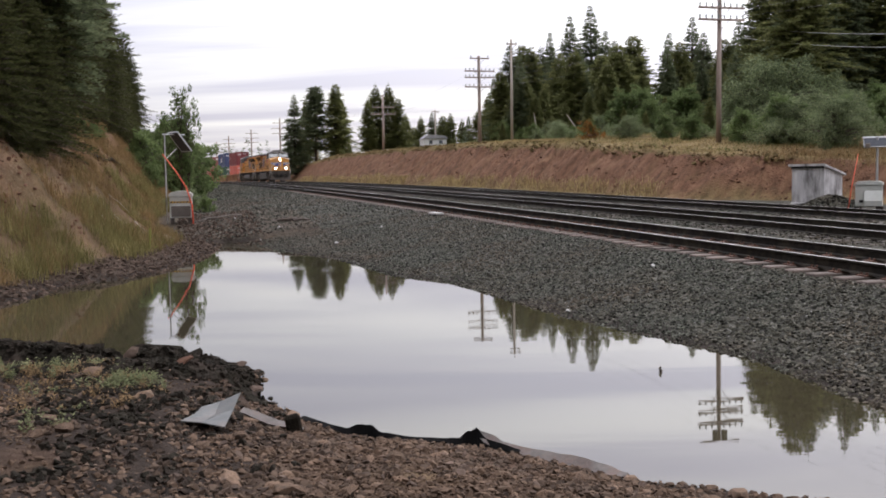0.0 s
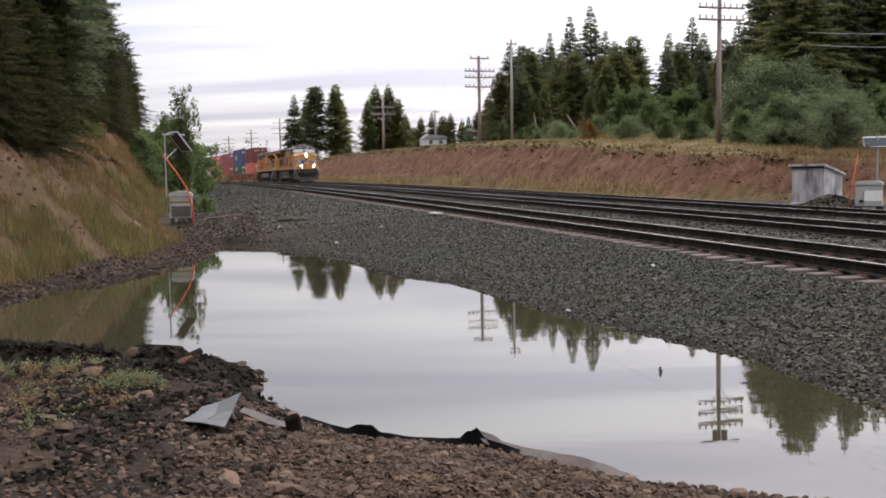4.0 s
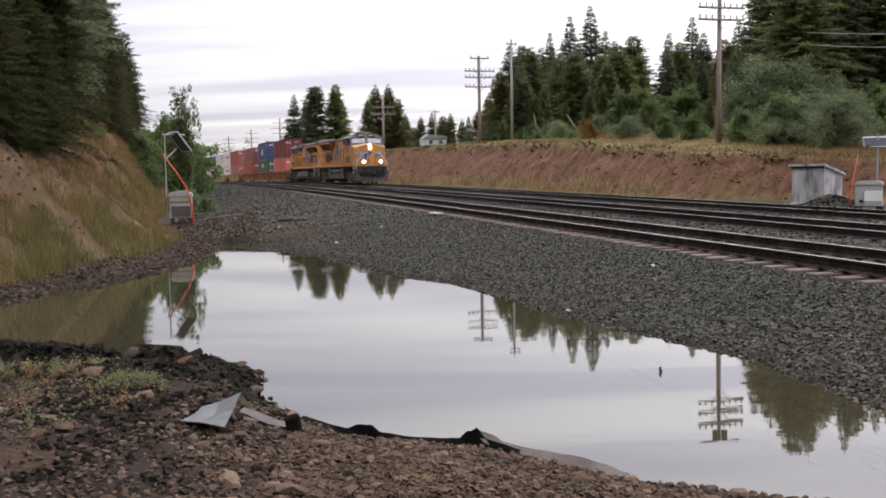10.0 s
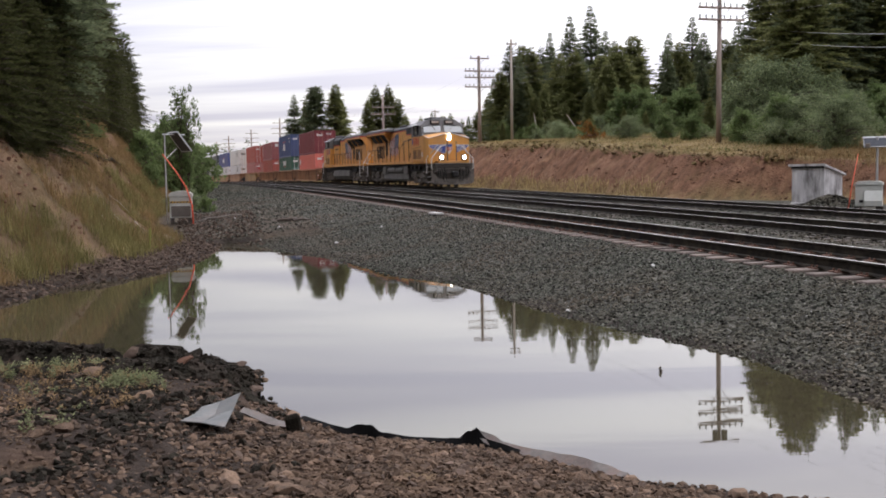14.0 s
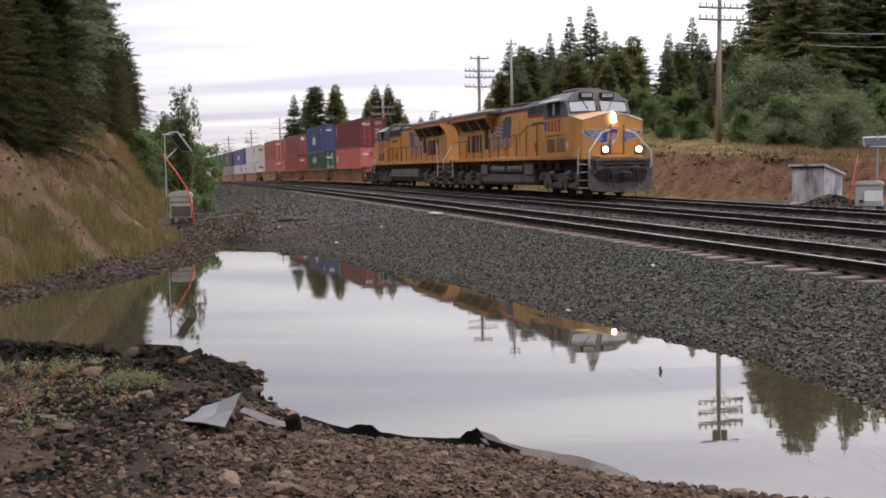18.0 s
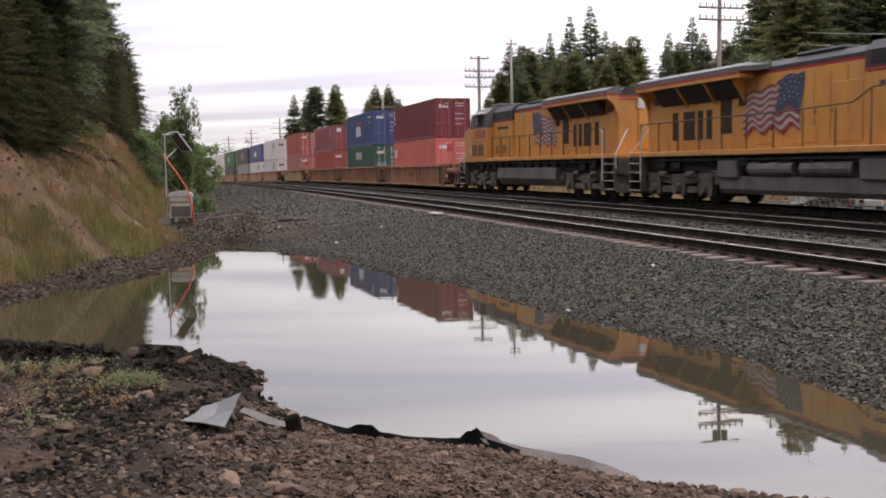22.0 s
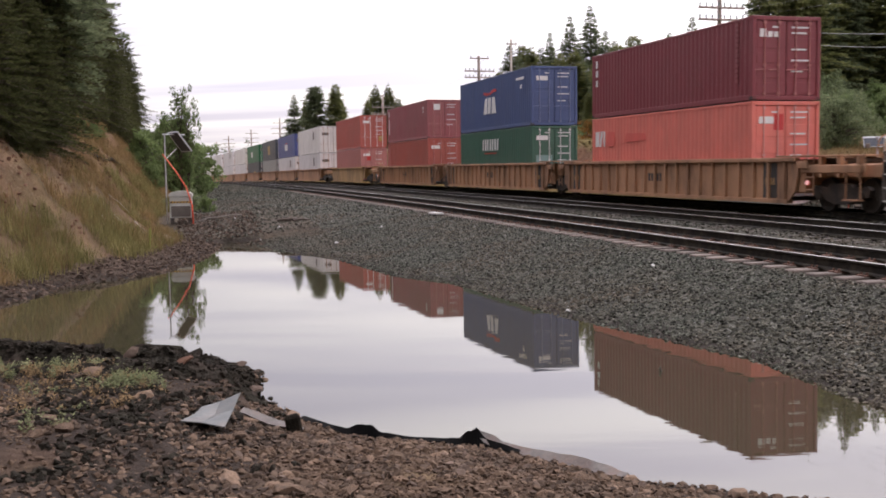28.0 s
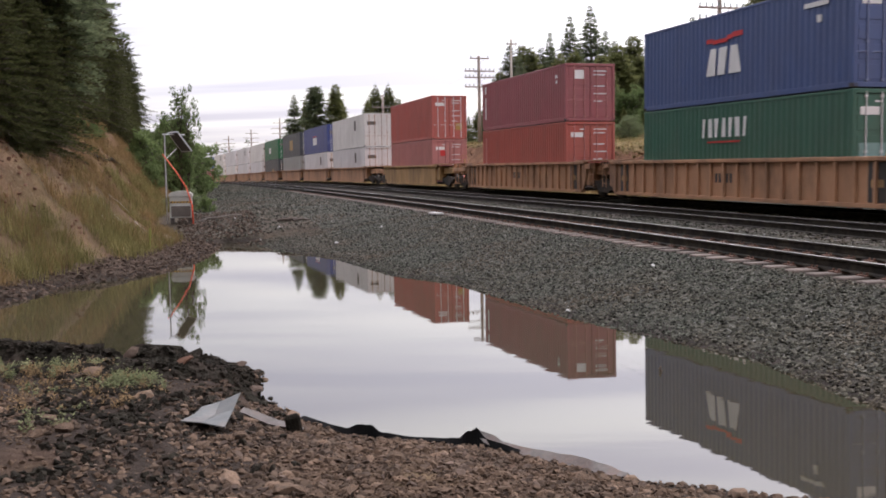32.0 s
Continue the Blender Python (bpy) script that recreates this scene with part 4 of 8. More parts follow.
    for k in (-1.05, -0.92, -0.62, 0.4, 0.62, 0.92, 1.05):
        handrail("jumper_hose", [(10.86, k, 1.34), (10.98, k + 0.02, 1.1), (10.95, k * 0.97, 0.8 - 0.1 * (abs(k) % 0.3)), (10.9, k * 0.9, 0.72)], e, M_DARK, 0.03)
    part("jumper_box", Geo().box(10.78, -1.2, 1.12, 10.92, -0.86, 1.34, 0.02).box(10.78, 0.5, 1.12, 10.92, 0.8, 1.34, 0.02), M_UNDER, e)
    g = Geo().box(10.35, -0.45, 1.32, 10.42, -0.1, 1.42).box(10.35, 0.3, 1.32, 10.42, 0.5, 1.42)
    part("pilot_bracket", g, M_STEEL_DARK, e)
    # rear hood end
    g = Geo().box(-10.27, -0.55, 2.0, -10.2, 0.1, 3.6, 0.01)
    part("end_door", g, M_YEL, e)
    g = Geo().box(-10.33, -0.16, 3.62, -10.2, 0.16, 4.05, 0.04)
    part("rear_headlight_housing", g, M_SILVER, e, "unlit twin rear headlight")
    bars("rear_number_bar", e, [(-9.75 + 0.16 * i, min(y * 0.98, y * 0.99), 3.55, -9.63 + 0.16 * i, max(y * 0.98, y * 0.99), 3.78) for y in (-1, 1) for i in range(4)], M_ROOF)
    # side railings
    for y in (-1, 1):
        handrail("side_handrail", [(-9.9, y * 1.47, 2.85), (-0.6, y * 1.47, 2.87), (2.4, y * 1.47, 2.95), (3.2, y * 1.47, 3.3), (5.4, y * 1.47, 3.35)] if y < 0 else [(-9.9, y * 1.47, 2.85), (4.6, y * 1.47, 2.9)], e, M_GRIME, 0.026)
        for x in np.arange(-9.9, 5.5, 1.45):
            zt = 2.86 if x < 2.3 or y > 0 else 3.3
            if x > 4.7 and y > 0:
                continue
            handrail("stanchion", [(x, y * 1.47, 1.82), (x, y * 1.47, zt)], e, M_GRIME, 0.026)
    # cab side of the second engine carries rails above its sill; truck pair
    engine_truck(e, 7.15, sign, off)
    engine_truck(e, -7.45, sign, off)
    return e


ENGINE_1 = make_engine("yellow grey-roofed diesel locomotive with lit headlights leading the train", -9.95, False)
ENGINE_2 = make_engine("yellow grey-roofed diesel locomotive running cab backwards behind the leader", -33.05, True)


# ---- containers ----
def corrugated(g, x0, x1, z0, z1, y, depth, pitch, sign):
    """A pressed steel side: trapezoid waves along x."""
    n = max(1, round((x1 - x0) / pitch))
    p = (x1 - x0) / n
    pts = []
    for i in range(n):
        a = x0 + i * p
        pts += [(a, y), (a + p * 0.32, y), (a + p * 0.5, y - sign * depth), (a + p * 0.82, y - sign * depth)]
    pts.append((x1, y))
    v = [(a, b, z) for a, b in pts for z in (z0, z1)]
    g.add(v, [(2 * i, 2 * i + 2, 2 * i + 3, 2 * i + 1) if sign < 0 else (2 * i, 2 * i + 1, 2 * i + 3, 2 * i + 2) for i in range(len(pts) - 1)])


def make_container(label, L, H, mat, marks=(), door_mat=None, plain=False, group="stacked containers", doors_bar=M_SILVER):
    """Origin at the middle of the floor; the doors face forwards (+x). marks: (part name, material, boxes, label)."""
    e = thing("shipping_container", label, "container", group)
    h = L / 2
    door_mat = door_mat or mat
    g = Geo()
    for x in (-h, h - 0.16):
        for y in (-1.219, 1.219 - 0.12):
            g.box(x, y, 0, x + 0.16, y + 0.12, H, 0.012)
    for x in (-h, h - 0.12):
        g.box(x, -1.1, 0, x + 0.12, 1.1, 0.14, 0.01)
        g.box(x, -1.1, H - 0.12, x + 0.12, 1.1, H, 0.01)
    for y in (-1.219, 1.219 - 0.07):
        g.box(-h + 0.15, y, 0.0, h - 0.15, y + 0.07, 0.16, 0.01)
        g.box(-h + 0.15, y, H - 0.09, h - 0.15, y + 0.07, H - 0.005, 0.01)
    if L > 13:
        for x in (-6.1, 5.94):
            for y in (-1.225, 1.225 - 0.05):
                g.box(x, y, 0, x + 0.16, y + 0.05, H)
    part("frame", g, mat, e)
    for x in (-h, h - 0.178):
        for y in (-1.222, 1.222 - 0.162):
            for z in (-0.003, H - 0.115):
                part("corner_casting", Geo().box(x, y, z, x + 0.178, y + 0.162, z + 0.118, 0.01), M_STEEL_DARK if z < 1 else mat, e)
    for sg in (-1, 1):
        g = Geo()
        if plain:
            corrugated(g, -h + 0.15, h - 0.15, 0.15, H - 0.08, sg * 1.212, 0.008, 0.61, sg)
        else:
            corrugated(g, -h + 0.15, h - 0.15, 0.15, H - 0.08, sg * 1.212, 0.022, 0.28, sg)
        part("side_panel", g, mat, e)
    g = Geo()
    corrugated(g, -h + 0.1, h - 0.1, -1.17, 1.17, H - 0.012, 0.02, 0.6, 1)
    g.v = [(x, z, y) for x, y, z in g.v]
    part("roof_panel", g, mat, e)
    part("floor_panel", Geo().box(-h + 0.1, -1.15, 0.03, h - 0.1, 1.15, 0.12), M_DARK, e)
    g = Geo().box(-h + 0.01, -1.1, 0.14, -h + 0.06, 1.1, H - 0.12)
    for y in np.arange(-0.95, 1.0, 0.27):
        g.box(-h - 0.01, y, 0.16, -h + 0.03, y + 0.13, H - 0.14)
    part("end_panel", g, mat, e)
    for sg in (-1, 1):
        a, b = (0.012, 1.095) if sg > 0 else (-1.095, -0.012)
        g = Geo().box(h - 0.085, a, 0.15, h - 0.045, b, H - 0.13, 0.008)
        zs = np.linspace(0.15, H - 0.13, 6)
        for i in range(5):
            g.box(h - 0.05, a + 0.05, zs[i] + 0.07, h - 0.032, b - 0.05, zs[i + 1] - 0.07, 0.006)
        d = part("door", g, door_mat, e)
        for y in ((a + b) / 2 - 0.23, (a + b) / 2 + 0.27):
            g = Geo().tube([(h - 0.012, y, 0.1), (h - 0.012, y, H - 0.08)], 0.021, 6)
            for z in (0.2, H * 0.42, H - 0.2):
                g.box(h - 0.035, y - 0.05, z - 0.03, h + 0.002, y + 0.05, z + 0.03)
            part("lock_bar", g, doors_bar, d, "steel locking bar")
            part("handle", Geo().tube([(h - 0.002, y, 0.95), (h - 0.002, y - 0.34, 0.93)], 0.014, 5), doors_bar, d)
        bars("code_bar", d, [(h - 0.034, (a + b) / 2 + (-0.38 if sg > 0 else 0.05) + 0.0, H - 0.36 - 0.17 * r, h - 0.028, (a + b) / 2 + (0.3 - 0.13 * (r * 7 % 3) if sg > 0 else 0.3), H - 0.31 - 0.17 * r) for r in ((0, 1, 4, 6, 8) if sg > 0 else (0,))], M_SILVER)
    for nm, m, boxes, lab in marks:
        bars(nm, e, boxes, m, lab)
    return e


def ctr(name, c, dirt=0.22):
    return paint(name, c, dirt, 0.5)


C_MAROON, C_ORANGE = ctr("box_maroon", (0.255, 0.046, 0.058), 0.10), ctr("box_salmon_red", (0.86, 0.225, 0.175), 0.14)
C_BLUE, C_GREEN = ctr("box_navy", (0.068, 0.108, 0.25), 0.1), ctr("box_dark_green", (0.042, 0.135, 0.09), 0.14)
C_DULL, C_BROWN = ctr("box_dull_red", (0.37, 0.105, 0.115)), ctr("box_brown_red", (0.47, 0.105, 0.078))
C_RED2, C_ROSE = ctr("box_red", (0.52, 0.12, 0.095)), ctr("box_faded_rose", (0.55, 0.21, 0.195))
C_WHITE, C_CREAM = ctr("box_white", (0.78, 0.76, 0.76), 0.25), ctr("box_pale", (0.84, 0.81, 0.77), 0.2)
C_ROYAL, C_BLACK = ctr("box_royal_blue", (0.06, 0.085, 0.27)), ctr("box_charcoal", (0.055, 0.065, 0.075))
C_GREY, C_EMER = ctr("box_grey", (0.34, 0.35, 0.33)), ctr("box_emerald", (0.02, 0.155, 0.06))
C_MARK_RED, C_MARK_YEL = ctr("mark_red", (0.60, 0.03, 0.03), 0.05), ctr("mark_ochre", (0.45, 0.27, 0.07), 0.1)
C_CLEAN, C_FADED = ctr("mark_white", (0.86, 0.85, 0.83), 0.05), ctr("mark_faded_red", (0.80, 0.14, 0.11), 0.1)
C_PALEROSE, C_PALEBLUE = ctr("door_bar_rose", (0.72, 0.36, 0.32), 0.1), ctr("door_bar_blue", (0.20, 0.25, 0.40), 0.1)
C_AQUA = ctr("faded_green_patch", (0.22, 0.36, 0.33), 0.1)


def side_marks(*specs):
    """Shapes on the side next to the camera: x0, z0, x1, z1."""
    return [(a, -1.236, b, c, -1.214, d) for a, b, c, d in specs]


def slanted(*specs):
    """Flat shapes on the side next to the camera, each an outline of (x, z) points."""
    out = []
    for pts in specs:
        out.append(Geo().prism(list(pts), -1.236, -1.214, "y"))
    return out


TRAIN = []


def stack(front, L, low, high, top=None):
    lo_h, hi_h = low[1], high[1]
    top = top or 0.42 + lo_h + hi_h + 0.04
    base = top - hi_h - lo_h - 0.04
    for spec, z in ((low, base), (high, base + lo_h + 0.04)):
        lab, H, mat, marks, kw = spec
        ob = make_container(lab, L, H, mat, marks, **kw)
        TRAIN.append((ob, front - L / 2, z))


W = C_CLEAN
door_logo = lambda L, m=W: ("door_mark", m, [(L / 2 - 0.036, -0.95, 2.2, L / 2 - 0.026, -0.35, 2.42)], "white block mark")
h40 = 12.192 / 2
stack(-50.2, 12.192,
      ("salmon red steel container with a white and red mark, below", 2.896, C_ORANGE, [("mark", W, slanted([(-5.72, 1.72), (-5.42, 1.72), (-5.36, 2.35), (-5.72, 2.35)], [(-5.34, 1.72), (-5.2, 1.72), (-5.02, 2.35), (-5.2, 2.35)], [(-4.93, 1.72), (-4.82, 1.72), (-4.82, 2.35), (-4.93, 2.35)]), "white block mark"), ("mark", C_FADED, slanted([(-4.6, 1.85), (-4.45, 1.72), (-3.95, 1.72), (-3.85, 1.95), (-3.95, 2.3), (-4.5, 2.3)], [(-2.9, 1.85), (-1.1, 1.9), (-1.2, 2.15), (-2.8, 2.2)]), "faded red patch"), ("door_mark", C_MARK_RED, [(h40 - 0.036, -0.42, 2.0, h40 - 0.024, -0.08, 2.5)], "red block mark"), door_logo(12.19)], {"doors_bar": C_PALEROSE}),
      ("dark maroon steel container with small white marks, stacked on top", 2.591, C_MAROON, [("mark", W, side_marks((-5.68, 2.05, -5.55, 2.35), (-5.7, 1.68, -5.5, 1.95), (-5.68, 1.28, -5.52, 1.55)), "white block marks"), ("mark", C_DULL, side_marks(*[(5.15, 0.6 + 0.16 * i, 5.27, 0.7 + 0.16 * i) for i in range(12)]), "faint code column"), ("door_mark", W, [(h40 - 0.036, -0.95, 1.95, h40 - 0.024, -0.72, 2.2), (h40 - 0.036, -0.66, 1.95, h40 - 0.024, -0.5, 2.12), (h40 - 0.036, -0.44, 1.95, h40 - 0.024, -0.26, 2.12)], "white block mark")], {"doors_bar": C_ROSE}), 5.93)
stack(-69.72, 12.192,
      ("dark green steel container with white block lettering, below", 2.896, C_GREEN, [("mark", W, slanted(*[[(-1.75 + 0.42 * i, 1.8), (-1.62 + 0.42 * i + 0.1 * (i % 2), 1.8), (-1.55 + 0.42 * i, 2.42), (-1.7 + 0.42 * i - 0.05 * (i % 3), 2.42)] for i in range(7)]), "white block lettering"), ("mark", C_MARK_RED, side_marks((-1.4, 1.62, 0.6, 1.67)), "thin red line"), ("panel", C_AQUA, [(h40 - 0.034, -0.98, 0.55, h40 - 0.026, -0.12, 1.45), (h40 - 0.034, 0.15, 0.55, h40 - 0.026, 0.98, 1.2)], "pale green patch"), door_logo(12.19)], {}),
      ("navy blue steel container with white blocks and a red mark", 2.896, C_BLUE, [("mark", W, slanted([(-1.5, 0.9), (-0.95, 0.9), (-0.88, 1.78), (-1.22, 1.78)], [(-0.8, 0.9), (-0.36, 0.9), (-0.2, 1.78), (-0.68, 1.78)], [(-0.1, 0.9), (0.62, 0.9), (0.4, 1.78), (0.02, 1.78)]), "white block lettering"), ("mark", C_MARK_RED, side_marks((-1.5, 1.98, -1.1, 2.12), (-1.1, 1.93, -0.2, 2.06), (-0.2, 2.0, 0.1, 2.14), (0.1, 2.04, 0.7, 2.2)), "red bird-shaped mark"), ("mark", W, side_marks((3.9, 2.35, 5.0, 2.48), (4.5, 1.9, 4.7, 2.1)), "small white code"), door_logo(12.19)], {"doors_bar": C_PALEBLUE}), 6.27)
stack(-89.71, 12.192,
      ("brownish red steel container stacked below", 2.896, C_BROWN, [("mark", C_ROSE, side_marks((-5.5, 0.9, -5.3, 2.5)), "faded code column"), door_logo(12.19)], {"doors_bar": C_ROSE}),
      ("dull maroon steel container with a white square door label", 2.591, C_DULL, [("mark", W, side_marks((-5.6, 2.0, -5.4, 2.4), (-5.55, 0.6, -5.4, 1.8)), "white code column"), ("mark", W, side_marks((4.9, 2.0, 5.15, 2.15), (4.95, 1.75, 5.1, 1.9)), "white code"), ("door_mark", W, [(h40 - 0.034, -0.75, 1.9, h40 - 0.022, -0.28, 2.3)], "white square label")], {"doors_bar": C_ROSE}), 5.97)
stack(-112.92, 12.192,
      ("faded rose red container stacked below", 2.896, C_ROSE, [("door_mark", C_MARK_RED, [(h40 - 0.034, -0.65, 1.8, h40 - 0.024, -0.3, 2.2)], "red mark"), door_logo(12.19)], {"doors_bar": C_DULL}),
      ("red steel container with a yellow door label, on top", 2.896, C_RED2, [("door_mark", C_MARK_YEL, [(h40 - 0.034, 0.45, 0.6, h40 - 0.024, 0.9, 1.05)], "yellow label"), door_logo(12.19)], {}), 6.16)
h53 = 16.15 / 2
dark_slots = ("vent", M_UNDER, side_marks((h53 - 4.6, 1.55, h53 - 3.9, 2.45)), "dark unit grille")
FAR = [
    (-135.4, ("white smooth-sided container below", C_WHITE, [dark_slots]), ("white smooth-sided container on top", C_CREAM, [dark_slots])),
    (-155.0, ("white smooth-sided container with stains below", C_WHITE, [dark_slots]), ("royal blue container with a white mark on top", C_ROYAL, [("mark", W, side_marks((-1.2, 0.9, 1.4, 1.7)), "white block lettering"), ("mark", C_MARK_RED, side_marks((-1.2, 1.8, 1.2, 1.9)), "")])),
    (-174.6, ("pale grey steel container stacked below", C_GREY, []), ("charcoal container with an ochre emblem on top", C_BLACK, [("mark", C_MARK_YEL, side_marks((-1.0, 0.8, 1.6, 2.1)), "ochre emblem")])),
    (-196.0, ("dark blue container with an ochre mark below", C_BLACK, [("mark", C_MARK_YEL, side_marks((1.0, 0.6, 3.0, 1.4)), "ochre mark")]), ("emerald green container with white marks on top", C_EMER, [("mark", W, side_marks((-2.0, 0.9, -0.2, 1.8)), "white mark")])),
    (-216.2, ("white steel container stacked below", C_WHITE, []), ("pale grey-white container on top", C_CREAM, [])),
    (-236.0, ("white steel container stacked below", C_WHITE, []), ("pale white container on top", C_WHITE, [dark_slots])),
    (-256.5, ("off-white steel container stacked below", C_CREAM, []), ("white steel container stacked on top", C_WHITE, [])),
    (-277.0, ("white steel container stacked below", C_WHITE, []), ("cream white container on top", C_CREAM, [dark_slots])),
    (-303.0, ("dull red steel container stacked below", C_DULL, []), ("navy blue steel container on top", C_BLUE, [])),
    (-322.5, ("white steel container stacked below", C_WHITE, []), ("royal blue container with a white mark on top", C_ROYAL, [("mark", W, side_marks((3.0, 1.0, 6.0, 1.7)), "white mark")])),
    (-342.0, ("red steel container stacked below", C_RED2, []), ("red steel container stacked on top", C_RED2, [])),
]
for front, lo, hi in FAR:
    specs = [(lab, 2.896, m, mk + [("door_mark", M_UNDER, [(h53 - 0.034, -0.95, 1.9, h53 - 0.02, -0.2, 2.2)], "dark label")], {"plain": True, "doors_bar": M_WELL if m in (C_WHITE, C_CREAM) else M_SILVER}) for lab, m, mk in (lo, hi)]
    stack(front, 16.15, specs[0], specs[1], 6.22)


# ---- well cars ----
M_TRUCK = surface("rusty_truck_steel", (0.020, 0.017, 0.014), (0.048, 0.038, 0.030), 4, 0.85, 0, 0.3, c=(0.10, 0.062, 0.042), camt=0.6, cscale=2.0)


def car_truck(car, x, sign_rolls):
    g = Geo()
    for y in (-1.02, 1.02):
        g.prism([(x - 1.25, 0.62), (x - 1.1, 0.72), (x - 0.55, 0.66), (x - 0.4, 0.78), (x + 0.4, 0.78), (x + 0.55, 0.66), (x + 1.1, 0.72), (x + 1.25, 0.62), (x + 1.2, 0.45), (x + 0.5, 0.3), (x + 0.35, 0.22), (x - 0.35, 0.22), (x - 0.5, 0.3), (x - 1.2, 0.45)], y - 0.08, y + 0.08, "y")
        for dx in (-0.13, 0.13):
            g.tube([(x + dx, y, 0.3), (x + dx, y, 0.62)], 0.09, 8)
        for dx in (-0.9, 0.9):
            g.tube([(x + dx, y - 0.14, 0.46), (x + dx, y + 0.14, 0.46)], 0.13, 12)
    g.box(x - 0.22, -0.95, 0.4, x + 0.22, 0.95, 0.75, 0.03)
    tr = part("truck", g, M_TRUCK, car, "dark rusty two-axle truck")
    for dx in (-0.9, 0.9):
        make_wheelset(tr, x + dx, 0.46, 1, 0, rolls=sign_rolls)
    return tr


def make_well_car(label, half, mat, front_truck, rear_truck, front_end, rear_end, detailed, rolls):
    """Origin over the middle of the well at rail height."""
    e = thing("well_car", label, "rail car", "well cars of the train")
    for sg in (-1, 1):
        ya, yb = (sg * 1.30, sg * 1.36)
        g = Geo()
        g.box(-half, min(ya, yb), 0.24, half, max(ya, yb), 1.42)
        sd = part("side_sheet", g, mat, e, "rust-streaked tan side")
        g = Geo().box(-half - 0.4, min(sg * 1.26, sg * 1.47), 1.40, half + 0.4, max(sg * 1.26, sg * 1.47), 1.52, 0.015)
        part("top_chord", g, mat, e)
        g = Geo().box(-half, min(sg * 1.2, sg * 1.43), 0.18, half, max(sg * 1.2, sg * 1.43), 0.3, 0.01)
        part("bottom_chord", g, mat, e)
        if detailed:
            n = 20 if half > 7 else 4
            for i in range(n + 1):
                x = -half + 0.15 + i * (2 * half - 0.3) / n
                part("side_post", Geo().prism([(x - 0.05, 0.3), (x + 0.05, 0.3), (x + 0.05, 1.4), (x - 0.05, 1.4)], min(sg * 1.355, sg * 1.45), max(sg * 1.355, sg * 1.45), "y"), mat, e)
            for x0 in (-half + 0.5, half - 1.3):
                part("dark_panel", Geo().box(x0, min(sg * 1.355, sg * 1.372), 0.32, x0 + 0.72, max(sg * 1.355, sg * 1.372), 1.38), M_STEEL_DARK, e, "black painted panel")
                bars("number_bar", e, [(x0 + 0.12 + 0.13 * i, min(sg * 1.37, sg * 1.378), 0.72, x0 + 0.21 + 0.13 * i, max(sg * 1.37, sg * 1.378), 0.92) for i in range(4)], M_WELL2)
            bars("name_bar", e, [(-0.6 + 0.22 * i, min(sg * 1.355, sg * 1.368), 0.75, -0.46 + 0.22 * i, max(sg * 1.355, sg * 1.368), 1.05) for i in range(5)], M_STEEL_DARK, "faded dark lettering")
    part("well_floor", Geo().box(-half, -1.22, 0.26, half, 1.22, 0.40, 0.01), M_STEEL_DARK, e)
    for end, reach in ((1, front_end), (-1, rear_end)):
        g = Geo()
        a, b = end * half, end * (half + reach)
        g.box(min(a, b), -1.0, 0.95, max(a, b), 1.0, 1.32, 0.03)
        g.box(min(a, a + end * 0.7), -1.3, 0.5, max(a, a + end * 0.7), 1.3, 1.46, 0.03)
        g.box(min(a + end * 0.4, b), -0.35, 0.8, max(a + end * 0.4, b), 0.35, 1.2)
        part("end_sill", g, mat, e)
        part("end_platform", Geo().box(min(a - end * 0.6, a + end * 2.0), -1.42, 1.53, max(a - end * 0.6, a + end * 2.0), 1.42, 1.58, 0.01), mat, e, "walkway grating over the truck")
        if detailed:
            for y in (-1.38, 1.38):
                part("grab_rail", Geo().tube([(b - end * 0.2, y, 1.1), (b - end * 0.2, y, 1.55), (a + end * 0.9, y, 1.56)], 0.022, 6), mat, e)
                part("ladder", Geo().tube([(a + end * 0.85, y, 0.45), (a + end * 0.85, y, 1.5)], 0.02, 5).tube([(a + end * 1.2, y, 0.45), (a + end * 1.2, y, 1.5)], 0.02, 5).tube([(a + end * 0.85, y, 0.6), (a + end * 1.2, y, 0.6)], 0.02, 5).tube([(a + end * 0.85, y, 0.95), (a + end * 1.2, y, 0.95)], 0.02, 5), mat, e)
            part("brake_gear", Geo().box(min(a + end * 0.9, a + end * 1.5), -0.9, 1.32, max(a + end * 0.9, a + end * 1.5), -0.3, 1.5, 0.03).tube([(a + end * 1.7, -0.8, 1.42), (a + end * 1.7, 0.8, 1.42)], 0.06, 8), M_UNDER, e)
        if detailed:
            for y in (-1.36, 1.36):
                g = Geo().prism([(a, 0.24), (a + end * 0.35, 0.55), (a + end * 0.55, 1.42), (a, 1.42)], y - 0.03, y + 0.03, "y")
                part("end_gusset", g, mat, e)
                part("jacking_pad", Geo().box(min(a + end * 0.5, a + end * 1.0), y - 0.1, 1.2, max(a + end * 0.5, a + end * 1.0), y + 0.06, 1.4, 0.02), mat, e)
